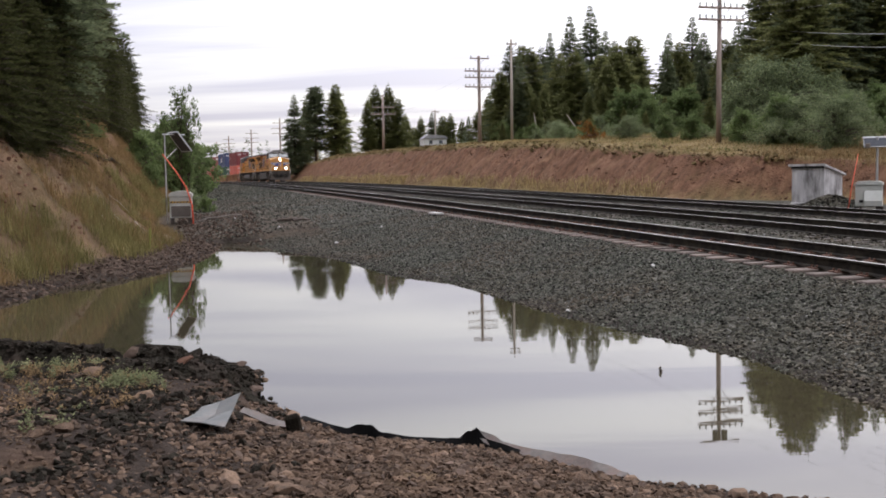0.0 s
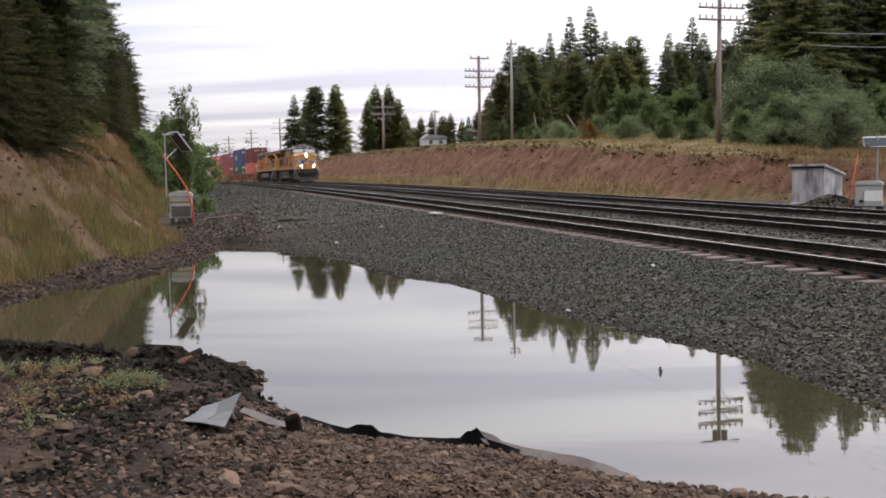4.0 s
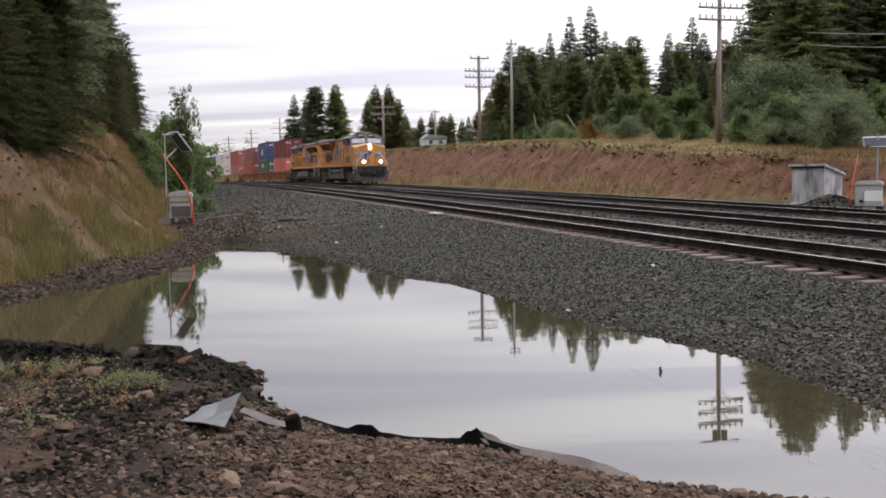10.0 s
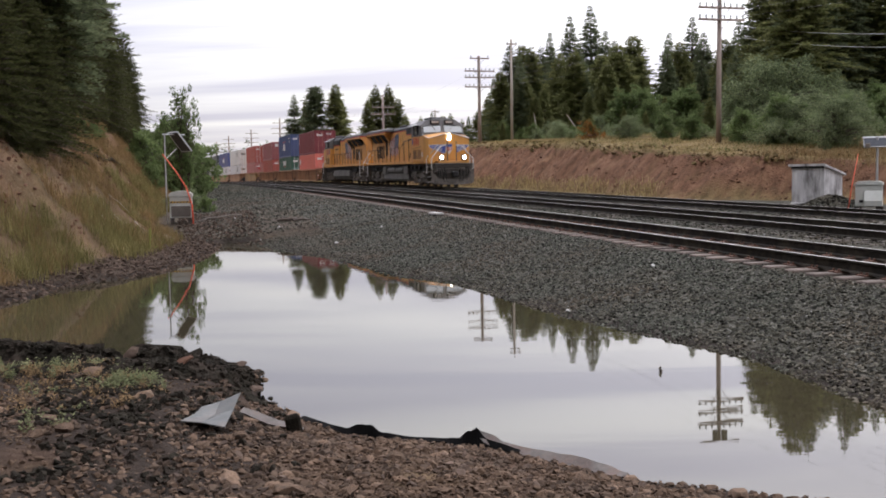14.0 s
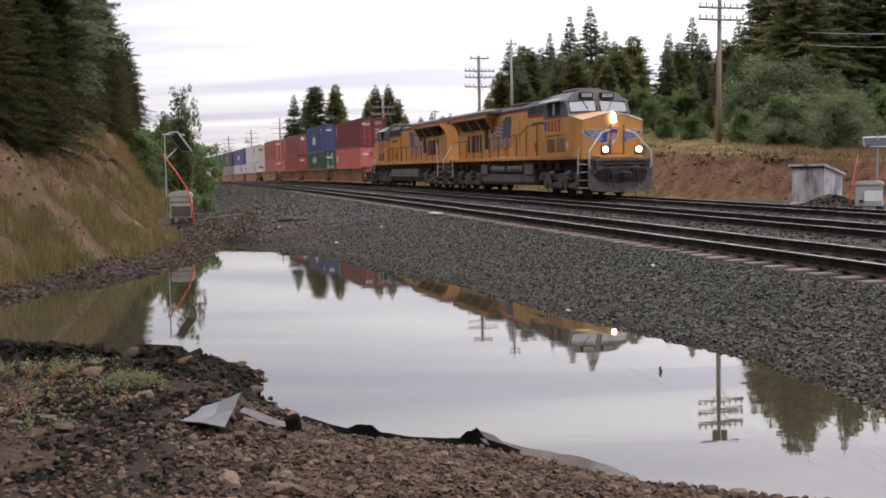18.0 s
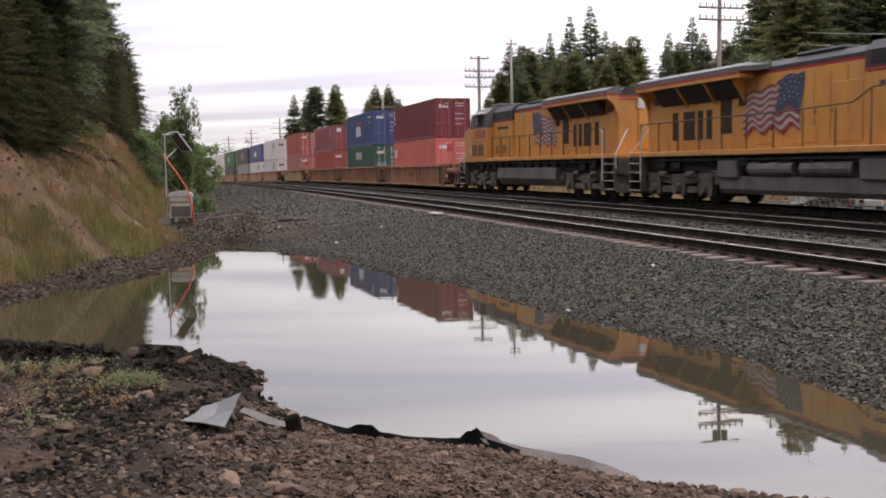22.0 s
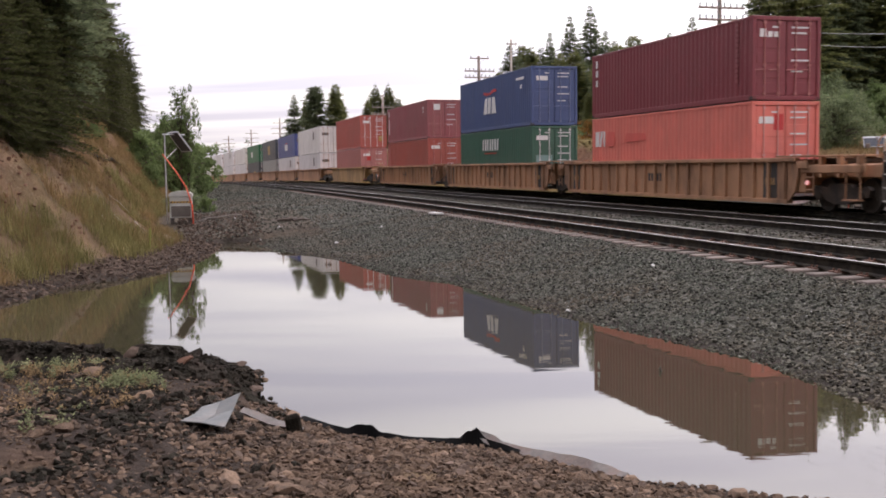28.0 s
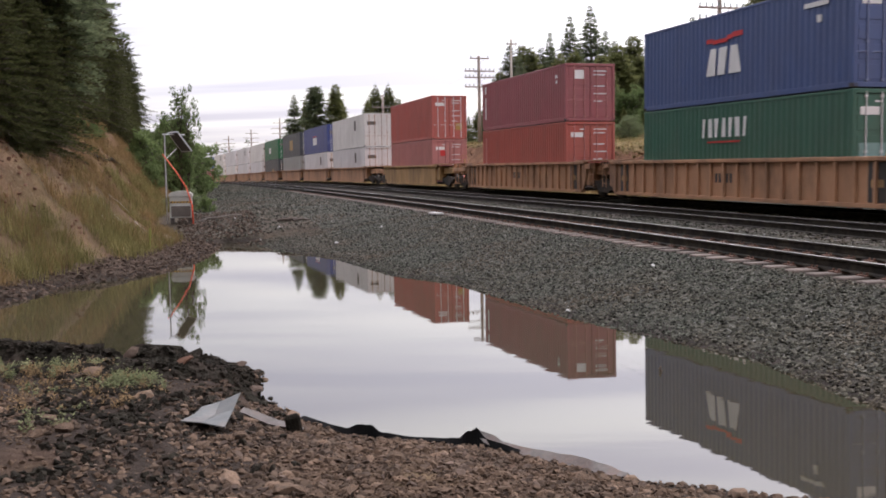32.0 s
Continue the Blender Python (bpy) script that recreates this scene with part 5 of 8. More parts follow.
        if detailed and reach > 3:
            for y in (-1.3, 1.3):
                for k in (1.4, 2.2, 3.0):
                    part("end_post", Geo().box(min(a + end * k, a + end * (k + 0.14)), y - 0.08, 0.95, max(a + end * k, a + end * (k + 0.14)), y + 0.08, 1.56, 0.015), mat, e)
                part("step_frame", Geo().tube([(a + end * 2.5, y, 1.4), (a + end * 2.5, y, 0.35), (a + end * 3.1, y, 0.35), (a + end * 3.1, y, 1.4)], 0.03, 6).box(min(a + end * 2.5, a + end * 3.1), y - 0.12, 0.33, max(a + end * 2.5, a + end * 3.1), y + 0.12, 0.37), mat, e)
                part("side_beam", Geo().box(min(a + end * 0.6, a + end * 3.2), y - 0.1, 1.08, max(a + end * 0.6, a + end * 3.2), y + 0.06, 1.3, 0.02), mat, e)
            part("brake_wheel", Geo().tube([(b - end * 0.25, -0.7 + 0.28 * math.cos(q), 1.8 + 0.28 * math.sin(q)) for q in np.linspace(0, 6.283, 17)], 0.02, 5).tube([(b - end * 0.25, -0.98, 1.8), (b - end * 0.25, -0.42, 1.8)], 0.015, 5), mat, e)
            part("brake_stand", Geo().box(b - end * 0.3 - 0.05, -0.76, 1.3, b - end * 0.3 + 0.05, -0.64, 1.85, 0.01), mat, e)
            part("marker_lamp", Geo().disc((a + end * 0.95, -1.4, 0.8), 0.07, "y", 0.05, 14), M_REDLAMP, e, "red reflector lamp")
        if reach > 3:
            part("coupler", Geo().box(min(b - end * 0.2, b + end * 0.55), -0.13, 0.75, max(b - end * 0.2, b + end * 0.55), 0.13, 1.0, 0.03), M_STEEL_DARK, e)
    if front_truck:
        car_truck(e, half + front_truck, rolls)
    if rear_truck:
        car_truck(e, -half - rear_truck, rolls)
    return e


lab3 = "tan rust-stained deep well car carrying stacked containers"
CARS = [
    (-56.3, 8.3, M_WELL, 2.0, 1.55, 3.6, 1.45, True, True), (-75.85, 8.3, M_WELL, 0, 1.65, 1.35, 1.65, True, True), (-95.8, 8.3, M_WELL, 0, 2.0, 1.55, 3.4, True, True),
    (-119.0, 7.4, M_WELL2, 1.9, 1.9, 2.8, 2.6, False, True),
]
for c in (-143.5, -163.1, -182.7, -204.1, -224.3, -244.1, -264.6, -285.1, -311.1, -330.6, -350.1):
    CARS.append((c, 8.3, M_WELL, 0 if c != -143.5 else 1.9, 1.5, 1.4 if c != -143.5 else 3.0, 1.4, False, c > -170))
for c, half, m, ft, rt, fe, re, det, rolls in CARS:
    TRAIN.append((make_well_car(lab3 if m is M_WELL else "yellowish smooth-sided well car carrying stacked red containers", half, m, ft, rt, fe, re, det, rolls), c, 0.0))
TRAIN.append((ENGINE_1, -9.95, 0.0))
TRAIN.append((ENGINE_2, -33.05, 0.0))


def motions():
    times = [2.0 * i for i in range(17)]
    for ob, off, z in TRAIN:
        rows = []
        for t in times:
            m = track_pose(train_s(t) + off, LAT[2]) @ Matrix.Translation((0, 0, z))
            if ob is ENGINE_2:
                m = m @ Matrix.Rotation(math.pi, 4, "Z")
            rows.append((t, m))
        walk(ob, rows)
    for ob, x, r, sign in WHEELS:
        rows = []
        for i in range(321):
            t = i / 10
            rows.append((t, Matrix.Translation((x, 0, r)) @ Matrix.Rotation(sign * (train_s(t) - train_s(0)) / r % (2 * math.pi), 4, "Y")))
        walk(ob, rows)


# ---- trees and bushes ----
RNG = random.Random(7)
M_BARK = surface("bark", (0.045, 0.032, 0.025), (0.11, 0.08, 0.06), 5, 0.9, 0, 0.6, stretch=(3, 3, 0.6), fine=20)
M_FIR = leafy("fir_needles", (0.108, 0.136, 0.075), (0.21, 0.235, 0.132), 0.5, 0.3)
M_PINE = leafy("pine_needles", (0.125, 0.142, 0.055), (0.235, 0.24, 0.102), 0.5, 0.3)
# needles of the hillside firs: the slope's shade is put into a darker colour
M_NEARFIR = leafy("shaded_fir_needles", (0.037, 0.046, 0.0175), (0.104, 0.107, 0.041), 0.5, 0.5)
M_BROAD = leafy("broad_leaves", (0.11, 0.165, 0.062), (0.20, 0.245, 0.105), 0.5)
M_WILLOW = leafy("grey_green_leaves", (0.155, 0.195, 0.10), (0.25, 0.29, 0.16), 0.5, 0.45)
M_AUTUMN = leafy("yellowing_leaves", (0.15, 0.12, 0.04), (0.34, 0.13, 0.035), 0.35)


def leaf(g, p, d, up, ln, wd):
    """One folded leaf or needle spray: two faces along a spine."""
    side = d.cross(up)
    if side.length < 1e-4:
        side = d.cross(Vector((1, 0, 0)))
    side = side.normalized() * wd
    n = side.cross(d).normalized() * wd * 0.35
    a, m, b = p, p + d * ln * 0.55, p + d * ln
    g.add([tuple(a), tuple(m + side - n), tuple(b), tuple(m - side - n)], [(0, 1, 2), (0, 2, 3)])


def conifer(rng, H, R, whorl, perw, sprays, ln, shape=1.0, bare=0.08, droop=0.25, gap=0.0, ragged=0.35):
    """Trunk and crown meshes of one conifer H metres high: tiers of boughs, each a flat fan of sprays."""
    t, c = Geo(), Geo()
    lean = Vector((rng.uniform(-0.02, 0.02), rng.uniform(-0.02, 0.02), 1))
    t.tube([lean * (H * k) for k in (0, 0.15, 0.4, 0.7, 0.985)], 0.016 * H + 0.03, 8, r2=0.012)
    lop = [rng.uniform(0, 6.28), rng.uniform(0.0, 0.16)]
    z = bare * H
    while z < H * 0.975:
        k = (z / H - bare) / (1 - bare)
        prof = (1 - k) ** shape * (1.0 if k > 0.12 else 0.6 + 3.3 * k)
        rad = R * prof * rng.uniform(0.8, 1.15) + 0.10
        if rng.random() < gap:
            z += whorl * H * 1.6
            continue
        n = max(5, int(perw * (0.55 + 0.45 * prof)))
        a0 = rng.uniform(0, 6.28)
        for i in range(n):
            a = a0 + 6.283 * i / n + rng.uniform(-0.35, 0.35)
            out = Vector((math.cos(a), math.sin(a), 0))
            side = Vector((-out.y, out.x, 0))
            L = rad * (1 + lop[1] * math.cos(a - lop[0])) * (rng.uniform(1 - ragged * (1 - 0.5 * k), 1.05) if rng.random() < 0.9 else rng.uniform(1.05, 1.28))
            zz = min(H * 0.97, z + rng.uniform(-1.2, 1.2) * whorl * H * (1.1 - 0.6 * k))
            dr = droop * rng.uniform(0.3, 1.6)
            base = lean * zz
            tip = base + out * L + Vector((0, 0, -dr * L * (1 - k) + 0.35 * L * k + rng.uniform(-0.5, 0.5) * ragged * L))
            if L > 0.7:
                t.tube([base, (base + tip) / 2 + Vector((0, 0, 0.06 * L)), tip], 0.010 + 0.007 * L, 3, r2=0.004, cap=False)
            m = max(5, int(sprays * L / R) + 3)
            for j in range(m):
                f = (j + rng.random()) / m
                f = 0.22 + 0.78 * f
                wide = 0.34 * L * (1.05 - f)
                p = base.lerp(tip, f) + side * rng.uniform(-wide, wide) + Vector((0, 0, 0.1 * L * math.sin(3.14 * f) + rng.uniform(-0.1, 0.1) * ln))
                sd = rng.choice((-1, 1))
                d = (out * rng.uniform(0.4, 1.0) + side * sd * rng.uniform(0.1, 0.9) + Vector((0, 0, rng.uniform(-0.35, 0.4 + 0.3 * k)))).normalized()
                q = ln * rng.uniform(0.55, 1.25) * (1.1 - 0.4 * f) * (0.45 + 0.55 * min(1, 2.2 * prof))
                leaf(c, p, d, Vector((rng.uniform(-0.9, 0.9), rng.uniform(-0.9, 0.9), 1.0)), q, q * 0.23)
        z += whorl * H * rng.uniform(0.7, 1.3) * (1.15 - 0.45 * k)
    for j in range(14):
        leaf(c, lean * (H * (0.93 + 0.005 * j)), Vector((rng.uniform(-0.7, 0.7), rng.uniform(-0.7, 0.7), 0.8)).normalized(), Vector((1, 0, 0)), ln * 0.55, ln * 0.07)
    return t, c


def broadleaf(rng, H, R, clumps, leaves, ln, trunk=0.25, squash=0.8):
    """Trunk with limbs, and a crown of leaf clumps in an uneven outline."""
    t, c = Geo(), Geo()
    t.tube([(0, 0, -0.1), (0.04 * R, 0, H * 0.3), (0, 0.05 * R, H * 0.62)], 0.02 * H + 0.02, 7, r2=0.02)
    for i in range(clumps):
        a, u = rng.uniform(0, 6.283), rng.random() ** 0.5
        zf = trunk + (1 - trunk) * rng.random()
        env = math.sin(math.pi * min(1, (zf - trunk) / (1 - trunk) * 0.82 + 0.14)) ** 0.7 * max(0.2, 0.85 + 1.5 * noise.noise(Vector((math.cos(a) * 1.9, math.sin(a) * 1.9, zf * 3.2 + H))))
        tall = 0.88 + 0.22 * noise.noise(Vector((math.cos(a) * 1.4 + 5, math.sin(a) * 1.4, H * 0.7)))
        ctr_ = Vector((math.cos(a) * R * u * env, math.sin(a) * R * u * env, H * zf * tall))
        cr = R * rng.uniform(0.10, 0.24)
        st = Vector((0, 0, H * max(0.12, zf * 0.55)))
        t.tube([st, st.lerp(ctr_, 0.5) + Vector((0, 0, 0.06 * H)), ctr_], 0.008 * H, 4, r2=0.006, cap=False)
        for j in range(leaves):
            d = Vector((rng.gauss(0, 1), rng.gauss(0, 1), rng.gauss(0, 1) * squash))
            d.normalize()
            p = ctr_ + d * cr * rng.uniform(0.35, 1.0)
            dd = (d + Vector((rng.uniform(-0.7, 0.7), rng.uniform(-0.7, 0.7), rng.uniform(-0.8, 0.3)))).normalized()
            q = ln * rng.uniform(0.6, 1.3)
            leaf(c, p, dd, Vector((rng.uniform(-1, 1), rng.uniform(-1, 1), rng.uniform(-0.3, 1.2))), q, q * 0.36)
    return t, c


def plant(name, label, category, group, geos, leafmat):
    e = thing(name, label, category, group)
    part("trunk", geos[0], M_BARK, e, smooth=True)
    part("crown", geos[1], leafmat, e)
    return e


PROTO = {}


def proto(key, fn, nominal):
    PROTO[key] = (fn(), nominal, [0])


proto("fir_a", lambda: plant("fir_tree", "tall dark green fir with a pointed spire top", "tree", "firs", conifer(random.Random(1), 15, 3.0, 0.0185, 15, 92, 0.34, 1.12, 0.05, 0.42), M_FIR), 15)
proto("fir_b", lambda: plant("fir_tree", "slender dark green fir with ragged branches", "tree", "firs", conifer(random.Random(2), 15, 2.9, 0.0185, 15, 92, 0.34, 0.95, 0.04, 0.38, 0.02, 0.42), M_FIR), 15)
proto("pine_a", lambda: plant("pine_tree", "green lodgepole pine with a full narrow crown", "tree", "pines", conifer(random.Random(3), 13, 2.6, 0.0185, 15, 92, 0.34, 0.8, 0.05, 0.12, 0.03, 0.48), M_PINE), 13)
proto("pine_b", lambda: plant("pine_tree", "green pine with a rounded uneven crown", "tree", "pines", conifer(random.Random(4), 13, 2.9, 0.0185, 15, 92, 0.34, 0.68, 0.06, 0.05, 0.05, 0.52), M_PINE), 13)
proto("old_pine", lambda: plant("pine_tree", "open-crowned old pine with gaps between its limbs", "tree", "pines", conifer(random.Random(5), 15, 3.3, 0.02, 14, 96, 0.38, 0.42, 0.16, 0.0, 0.12, 0.5), M_FIR), 15)
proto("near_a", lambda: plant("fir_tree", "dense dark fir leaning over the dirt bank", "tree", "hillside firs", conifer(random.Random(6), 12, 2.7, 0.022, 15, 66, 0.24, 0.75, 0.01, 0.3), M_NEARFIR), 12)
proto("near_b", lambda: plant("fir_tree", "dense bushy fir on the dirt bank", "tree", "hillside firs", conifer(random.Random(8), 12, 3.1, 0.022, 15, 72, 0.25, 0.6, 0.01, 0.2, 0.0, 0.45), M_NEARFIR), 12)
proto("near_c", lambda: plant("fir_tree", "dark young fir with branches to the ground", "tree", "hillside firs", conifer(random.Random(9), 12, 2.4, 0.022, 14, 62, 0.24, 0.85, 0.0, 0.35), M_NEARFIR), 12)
proto("willow", lambda: plant("willow_bush", "large rounded grey-green willow bush", "bush", "bushes", broadleaf(random.Random(11), 8, 5.0, 240, 84, 0.22, 0.02, 1.1), M_WILLOW), 8)
proto("broad", lambda: plant("young_tree", "bright green leafy young tree", "tree", "bushes", broadleaf(random.Random(12), 6, 2.6, 120, 60, 0.25, 0.03), M_BROAD), 6)
proto("poplar", lambda: plant("poplar_tree", "slim leafy poplar with gaps in its crown", "tree", "bushes", broadleaf(random.Random(13), 9, 2.0, 72, 60, 0.17, 0.2, 1.2), M_BROAD), 9)
proto("autumn", lambda: plant("autumn_shrub", "small orange and yellow autumn shrub", "bush", "bushes", broadleaf(random.Random(14), 1.8, 0.95, 34, 26, 0.13, 0.02), M_AUTUMN), 1.8)


def grow(key, x, y, h, wide=1.0, sink=0.1):
    ob, nominal, used = PROTO[key]
    k = h / nominal
    m = Matrix.LocRotScale((x, y, ground_z(x, y) - sink), Euler((0, 0, RNG.uniform(0, 6.28))), None)
    if used[0]:
        ob = copy_thing(ob, m)
    else:
        ob.matrix_basis = m
        used[0] = 1
    ob.scale = (k * wide, k * wide, k)
    return ob


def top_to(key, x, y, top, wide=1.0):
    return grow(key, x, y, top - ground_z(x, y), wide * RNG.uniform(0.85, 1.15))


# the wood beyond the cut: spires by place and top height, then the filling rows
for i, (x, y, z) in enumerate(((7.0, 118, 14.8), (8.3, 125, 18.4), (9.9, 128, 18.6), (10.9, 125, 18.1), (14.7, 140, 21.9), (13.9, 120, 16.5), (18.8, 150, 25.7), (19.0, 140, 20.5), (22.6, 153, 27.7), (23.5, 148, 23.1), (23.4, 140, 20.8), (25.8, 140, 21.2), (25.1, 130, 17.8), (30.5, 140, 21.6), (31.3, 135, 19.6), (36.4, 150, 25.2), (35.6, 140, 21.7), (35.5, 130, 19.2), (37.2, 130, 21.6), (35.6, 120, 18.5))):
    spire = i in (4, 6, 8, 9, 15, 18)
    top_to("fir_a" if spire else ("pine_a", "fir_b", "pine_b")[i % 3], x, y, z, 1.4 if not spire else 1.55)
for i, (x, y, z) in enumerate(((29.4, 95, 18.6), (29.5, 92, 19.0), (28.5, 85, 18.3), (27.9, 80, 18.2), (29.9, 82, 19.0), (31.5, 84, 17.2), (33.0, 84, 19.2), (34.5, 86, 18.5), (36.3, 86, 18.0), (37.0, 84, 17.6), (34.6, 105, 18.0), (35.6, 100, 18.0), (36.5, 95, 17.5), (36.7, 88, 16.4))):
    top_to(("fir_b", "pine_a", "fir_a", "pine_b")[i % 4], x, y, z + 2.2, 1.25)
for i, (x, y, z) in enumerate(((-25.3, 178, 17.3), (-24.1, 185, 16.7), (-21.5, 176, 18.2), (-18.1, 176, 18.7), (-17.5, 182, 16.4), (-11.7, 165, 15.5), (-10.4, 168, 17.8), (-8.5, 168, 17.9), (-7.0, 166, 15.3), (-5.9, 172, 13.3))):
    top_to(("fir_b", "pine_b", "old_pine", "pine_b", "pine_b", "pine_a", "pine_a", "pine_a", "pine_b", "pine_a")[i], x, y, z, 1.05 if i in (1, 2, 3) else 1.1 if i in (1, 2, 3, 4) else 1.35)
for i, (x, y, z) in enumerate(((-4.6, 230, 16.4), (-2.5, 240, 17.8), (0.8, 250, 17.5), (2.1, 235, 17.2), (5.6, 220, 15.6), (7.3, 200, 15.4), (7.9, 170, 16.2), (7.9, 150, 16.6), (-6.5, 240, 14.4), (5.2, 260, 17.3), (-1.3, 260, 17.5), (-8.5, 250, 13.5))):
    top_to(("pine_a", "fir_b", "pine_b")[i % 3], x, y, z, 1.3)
for i in range(120):
    y = RNG.uniform(105, 175)
    x = y * RNG.uniform(0.075, 0.34)
    if 0.19 < x / y < 0.215:
        continue
    top_to(("pine_a", "fir_b", "pine_b", "fir_a")[i % 4], x, y, EYE_Z + y * RNG.uniform(0.085, 0.13), 1.45)
for i in range(42):
    y = RNG.uniform(84, 114)
    x = y * RNG.uniform(0.34, 0.62)
    top_to(("pine_a", "fir_b", "pine_b", "fir_a")[i % 4], x, y, EYE_Z + y * RNG.uniform(0.12, 0.19), 1.3)
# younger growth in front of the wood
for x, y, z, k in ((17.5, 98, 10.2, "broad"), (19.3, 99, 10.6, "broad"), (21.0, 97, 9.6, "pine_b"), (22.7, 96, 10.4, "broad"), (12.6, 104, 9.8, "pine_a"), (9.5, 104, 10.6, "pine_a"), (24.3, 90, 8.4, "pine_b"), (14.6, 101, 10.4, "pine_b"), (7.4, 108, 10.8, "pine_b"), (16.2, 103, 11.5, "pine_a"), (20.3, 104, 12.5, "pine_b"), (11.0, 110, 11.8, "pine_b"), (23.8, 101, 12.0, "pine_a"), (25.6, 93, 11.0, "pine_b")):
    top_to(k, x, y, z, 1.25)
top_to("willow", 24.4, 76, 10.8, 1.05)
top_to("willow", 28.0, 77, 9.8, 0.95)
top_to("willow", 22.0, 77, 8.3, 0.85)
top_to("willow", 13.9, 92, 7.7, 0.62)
for x, y, h, k in ((10.15, 71.5, 1.5, "autumn"), (10.7, 71.8, 0.9, "autumn"), (31.0, 73, 3.2, "broad"), (27.2, 69, 2.6, "willow"), (28.4, 66, 2.4, "broad"), (24.6, 72, 2.2, "broad"), (33.0, 70, 4.0, "broad")):
    grow(k, x, y, h, 1.15)
for i in range(15):
    s, far = RNG.uniform(-110, -30), RNG.uniform(7.5, 17)
    l = bank_toe(s) + 0.85 * (bank_h(s) + 0.5) + far - 3 + float(bend(s))
    grow(("broad", "pine_b", "pine_a", "broad")[i % 4], NRX * l + DRX * s, NRY * l + DRY * s, RNG.uniform(0.9, 1.3) * (0.6 + 0.12 * far), 1.2)
# low scrub along the back of the crest
for i in range(34):
    s, far = -26 - 1.9 * i + RNG.uniform(-1, 1), RNG.uniform(4.2, 7.5)
    l = bank_toe(s) + 0.85 * (bank_h(s) + 0.5) + far + float(bend(s))
    grow(("willow", "broad", "willow", "broad", "willow")[i % 5], NRX * l + DRX * s, NRY * l + DRY * s, RNG.uniform(1.0, 2.3) * (1.25 if s > -52 else 0.8), 1.2)
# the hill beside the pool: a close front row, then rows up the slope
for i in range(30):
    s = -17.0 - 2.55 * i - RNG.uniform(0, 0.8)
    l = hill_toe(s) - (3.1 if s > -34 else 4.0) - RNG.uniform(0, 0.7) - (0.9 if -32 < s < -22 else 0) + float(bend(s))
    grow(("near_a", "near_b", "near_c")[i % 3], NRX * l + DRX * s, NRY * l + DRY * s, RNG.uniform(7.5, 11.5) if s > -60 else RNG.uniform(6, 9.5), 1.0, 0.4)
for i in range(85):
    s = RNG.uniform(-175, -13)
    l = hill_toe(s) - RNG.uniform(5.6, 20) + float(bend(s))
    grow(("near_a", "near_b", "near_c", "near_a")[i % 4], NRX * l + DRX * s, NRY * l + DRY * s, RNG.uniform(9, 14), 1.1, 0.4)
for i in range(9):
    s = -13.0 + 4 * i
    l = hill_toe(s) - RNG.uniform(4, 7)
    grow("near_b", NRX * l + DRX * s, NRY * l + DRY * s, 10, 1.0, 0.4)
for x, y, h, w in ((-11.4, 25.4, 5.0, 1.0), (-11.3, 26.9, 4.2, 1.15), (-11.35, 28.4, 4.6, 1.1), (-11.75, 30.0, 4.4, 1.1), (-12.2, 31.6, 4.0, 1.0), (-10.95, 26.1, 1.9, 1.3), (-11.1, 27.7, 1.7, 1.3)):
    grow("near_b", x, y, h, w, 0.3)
grow("old_pine", -11.9, 31.5, 10.5, 0.9, 0.4)
grow("old_pine", -13.2, 36.0, 11.5, 0.8, 0.4)
# leafy growth at the foot of the hill, behind the cabinet
for x, y, h, w in ((-17.2, 68, 8.6, 0.56), (-16.7, 68, 7.4, 0.45), (-18.8, 70, 6.0, 0.65)):
    grow("poplar", x, y, h, w)
for x, y, h, k in ((-18.0, 62, 2.6, "broad"), (-17.0, 60, 1.5, "broad"), (-15.0, 61, 0.9, "broad"), (-19.5, 74, 5.5, "broad"), (-20.5, 82, 5.0, "broad"), (-23.0, 92, 5.5, "broad"), (-14.4, 56, 1.2, "broad"), (-12.9, 52, 1.2, "willow"), (-26.5, 104, 5.5, "broad"), (-11.3, 49, 0.9, "broad")):
    grow(k, x, y, h, 1.1)


def far_woods():
    """The distant tree line beyond the bend."""
    rng = random.Random(21)
    g = Geo()
    for i in range(420):
        y = rng.uniform(380, 560)
        x = y * rng.uniform(-0.36, -0.06)
        h, r = rng.uniform(9, 16), rng.uniform(1.8, 3.0)
        z0 = ground_z(x, y)
        for k in range(34):
            f = rng.random() ** 0.8
            a = rng.uniform(0, 6.28)
            rr = r * (1 - f) * rng.uniform(0.5, 1.1) + 0.15
            d = Vector((math.cos(a), math.sin(a), rng.uniform(-0.5, 0.1))).normalized()
            leaf(g, Vector((x, y, z0 + h * f)), d, Vector((0, 0, 1)), rr + 0.6, 0.5)
    return single("distant_woods", g, M_FIR, "dark distant conifer woods on the skyline", "trees", kind="stuff")


far_woods()


# ---- pole line ----
M_POLE = surface("weathered_pole_wood", (0.27, 0.205, 0.175), (0.50, 0.41, 0.36), 3, 0.9, 0, 0.5, stretch=(5, 5, 0.4), c=(0.08, 0.06, 0.05), camt=0.6)
M_POLE_PALE = surface("pale_pole_wood", (0.33, 0.285, 0.24), (0.52, 0.46, 0.40), 3, 0.9, 0, 0.5, stretch=(5, 5, 0.4))
M_INSUL = surface("insulator_glass", (0.25, 0.28, 0.27), (0.4, 0.42, 0.42), 5, 0.25)
M_WIRE = surface("wire_metal", (0.16, 0.16, 0.16), (0.26, 0.26, 0.26), 5, 0.5, 0.5, 0)
M_GALV_WIRE = surface("pale_cable", (0.50, 0.50, 0.50), (0.62, 0.62, 0.62), 5, 0.5, 0, 0)
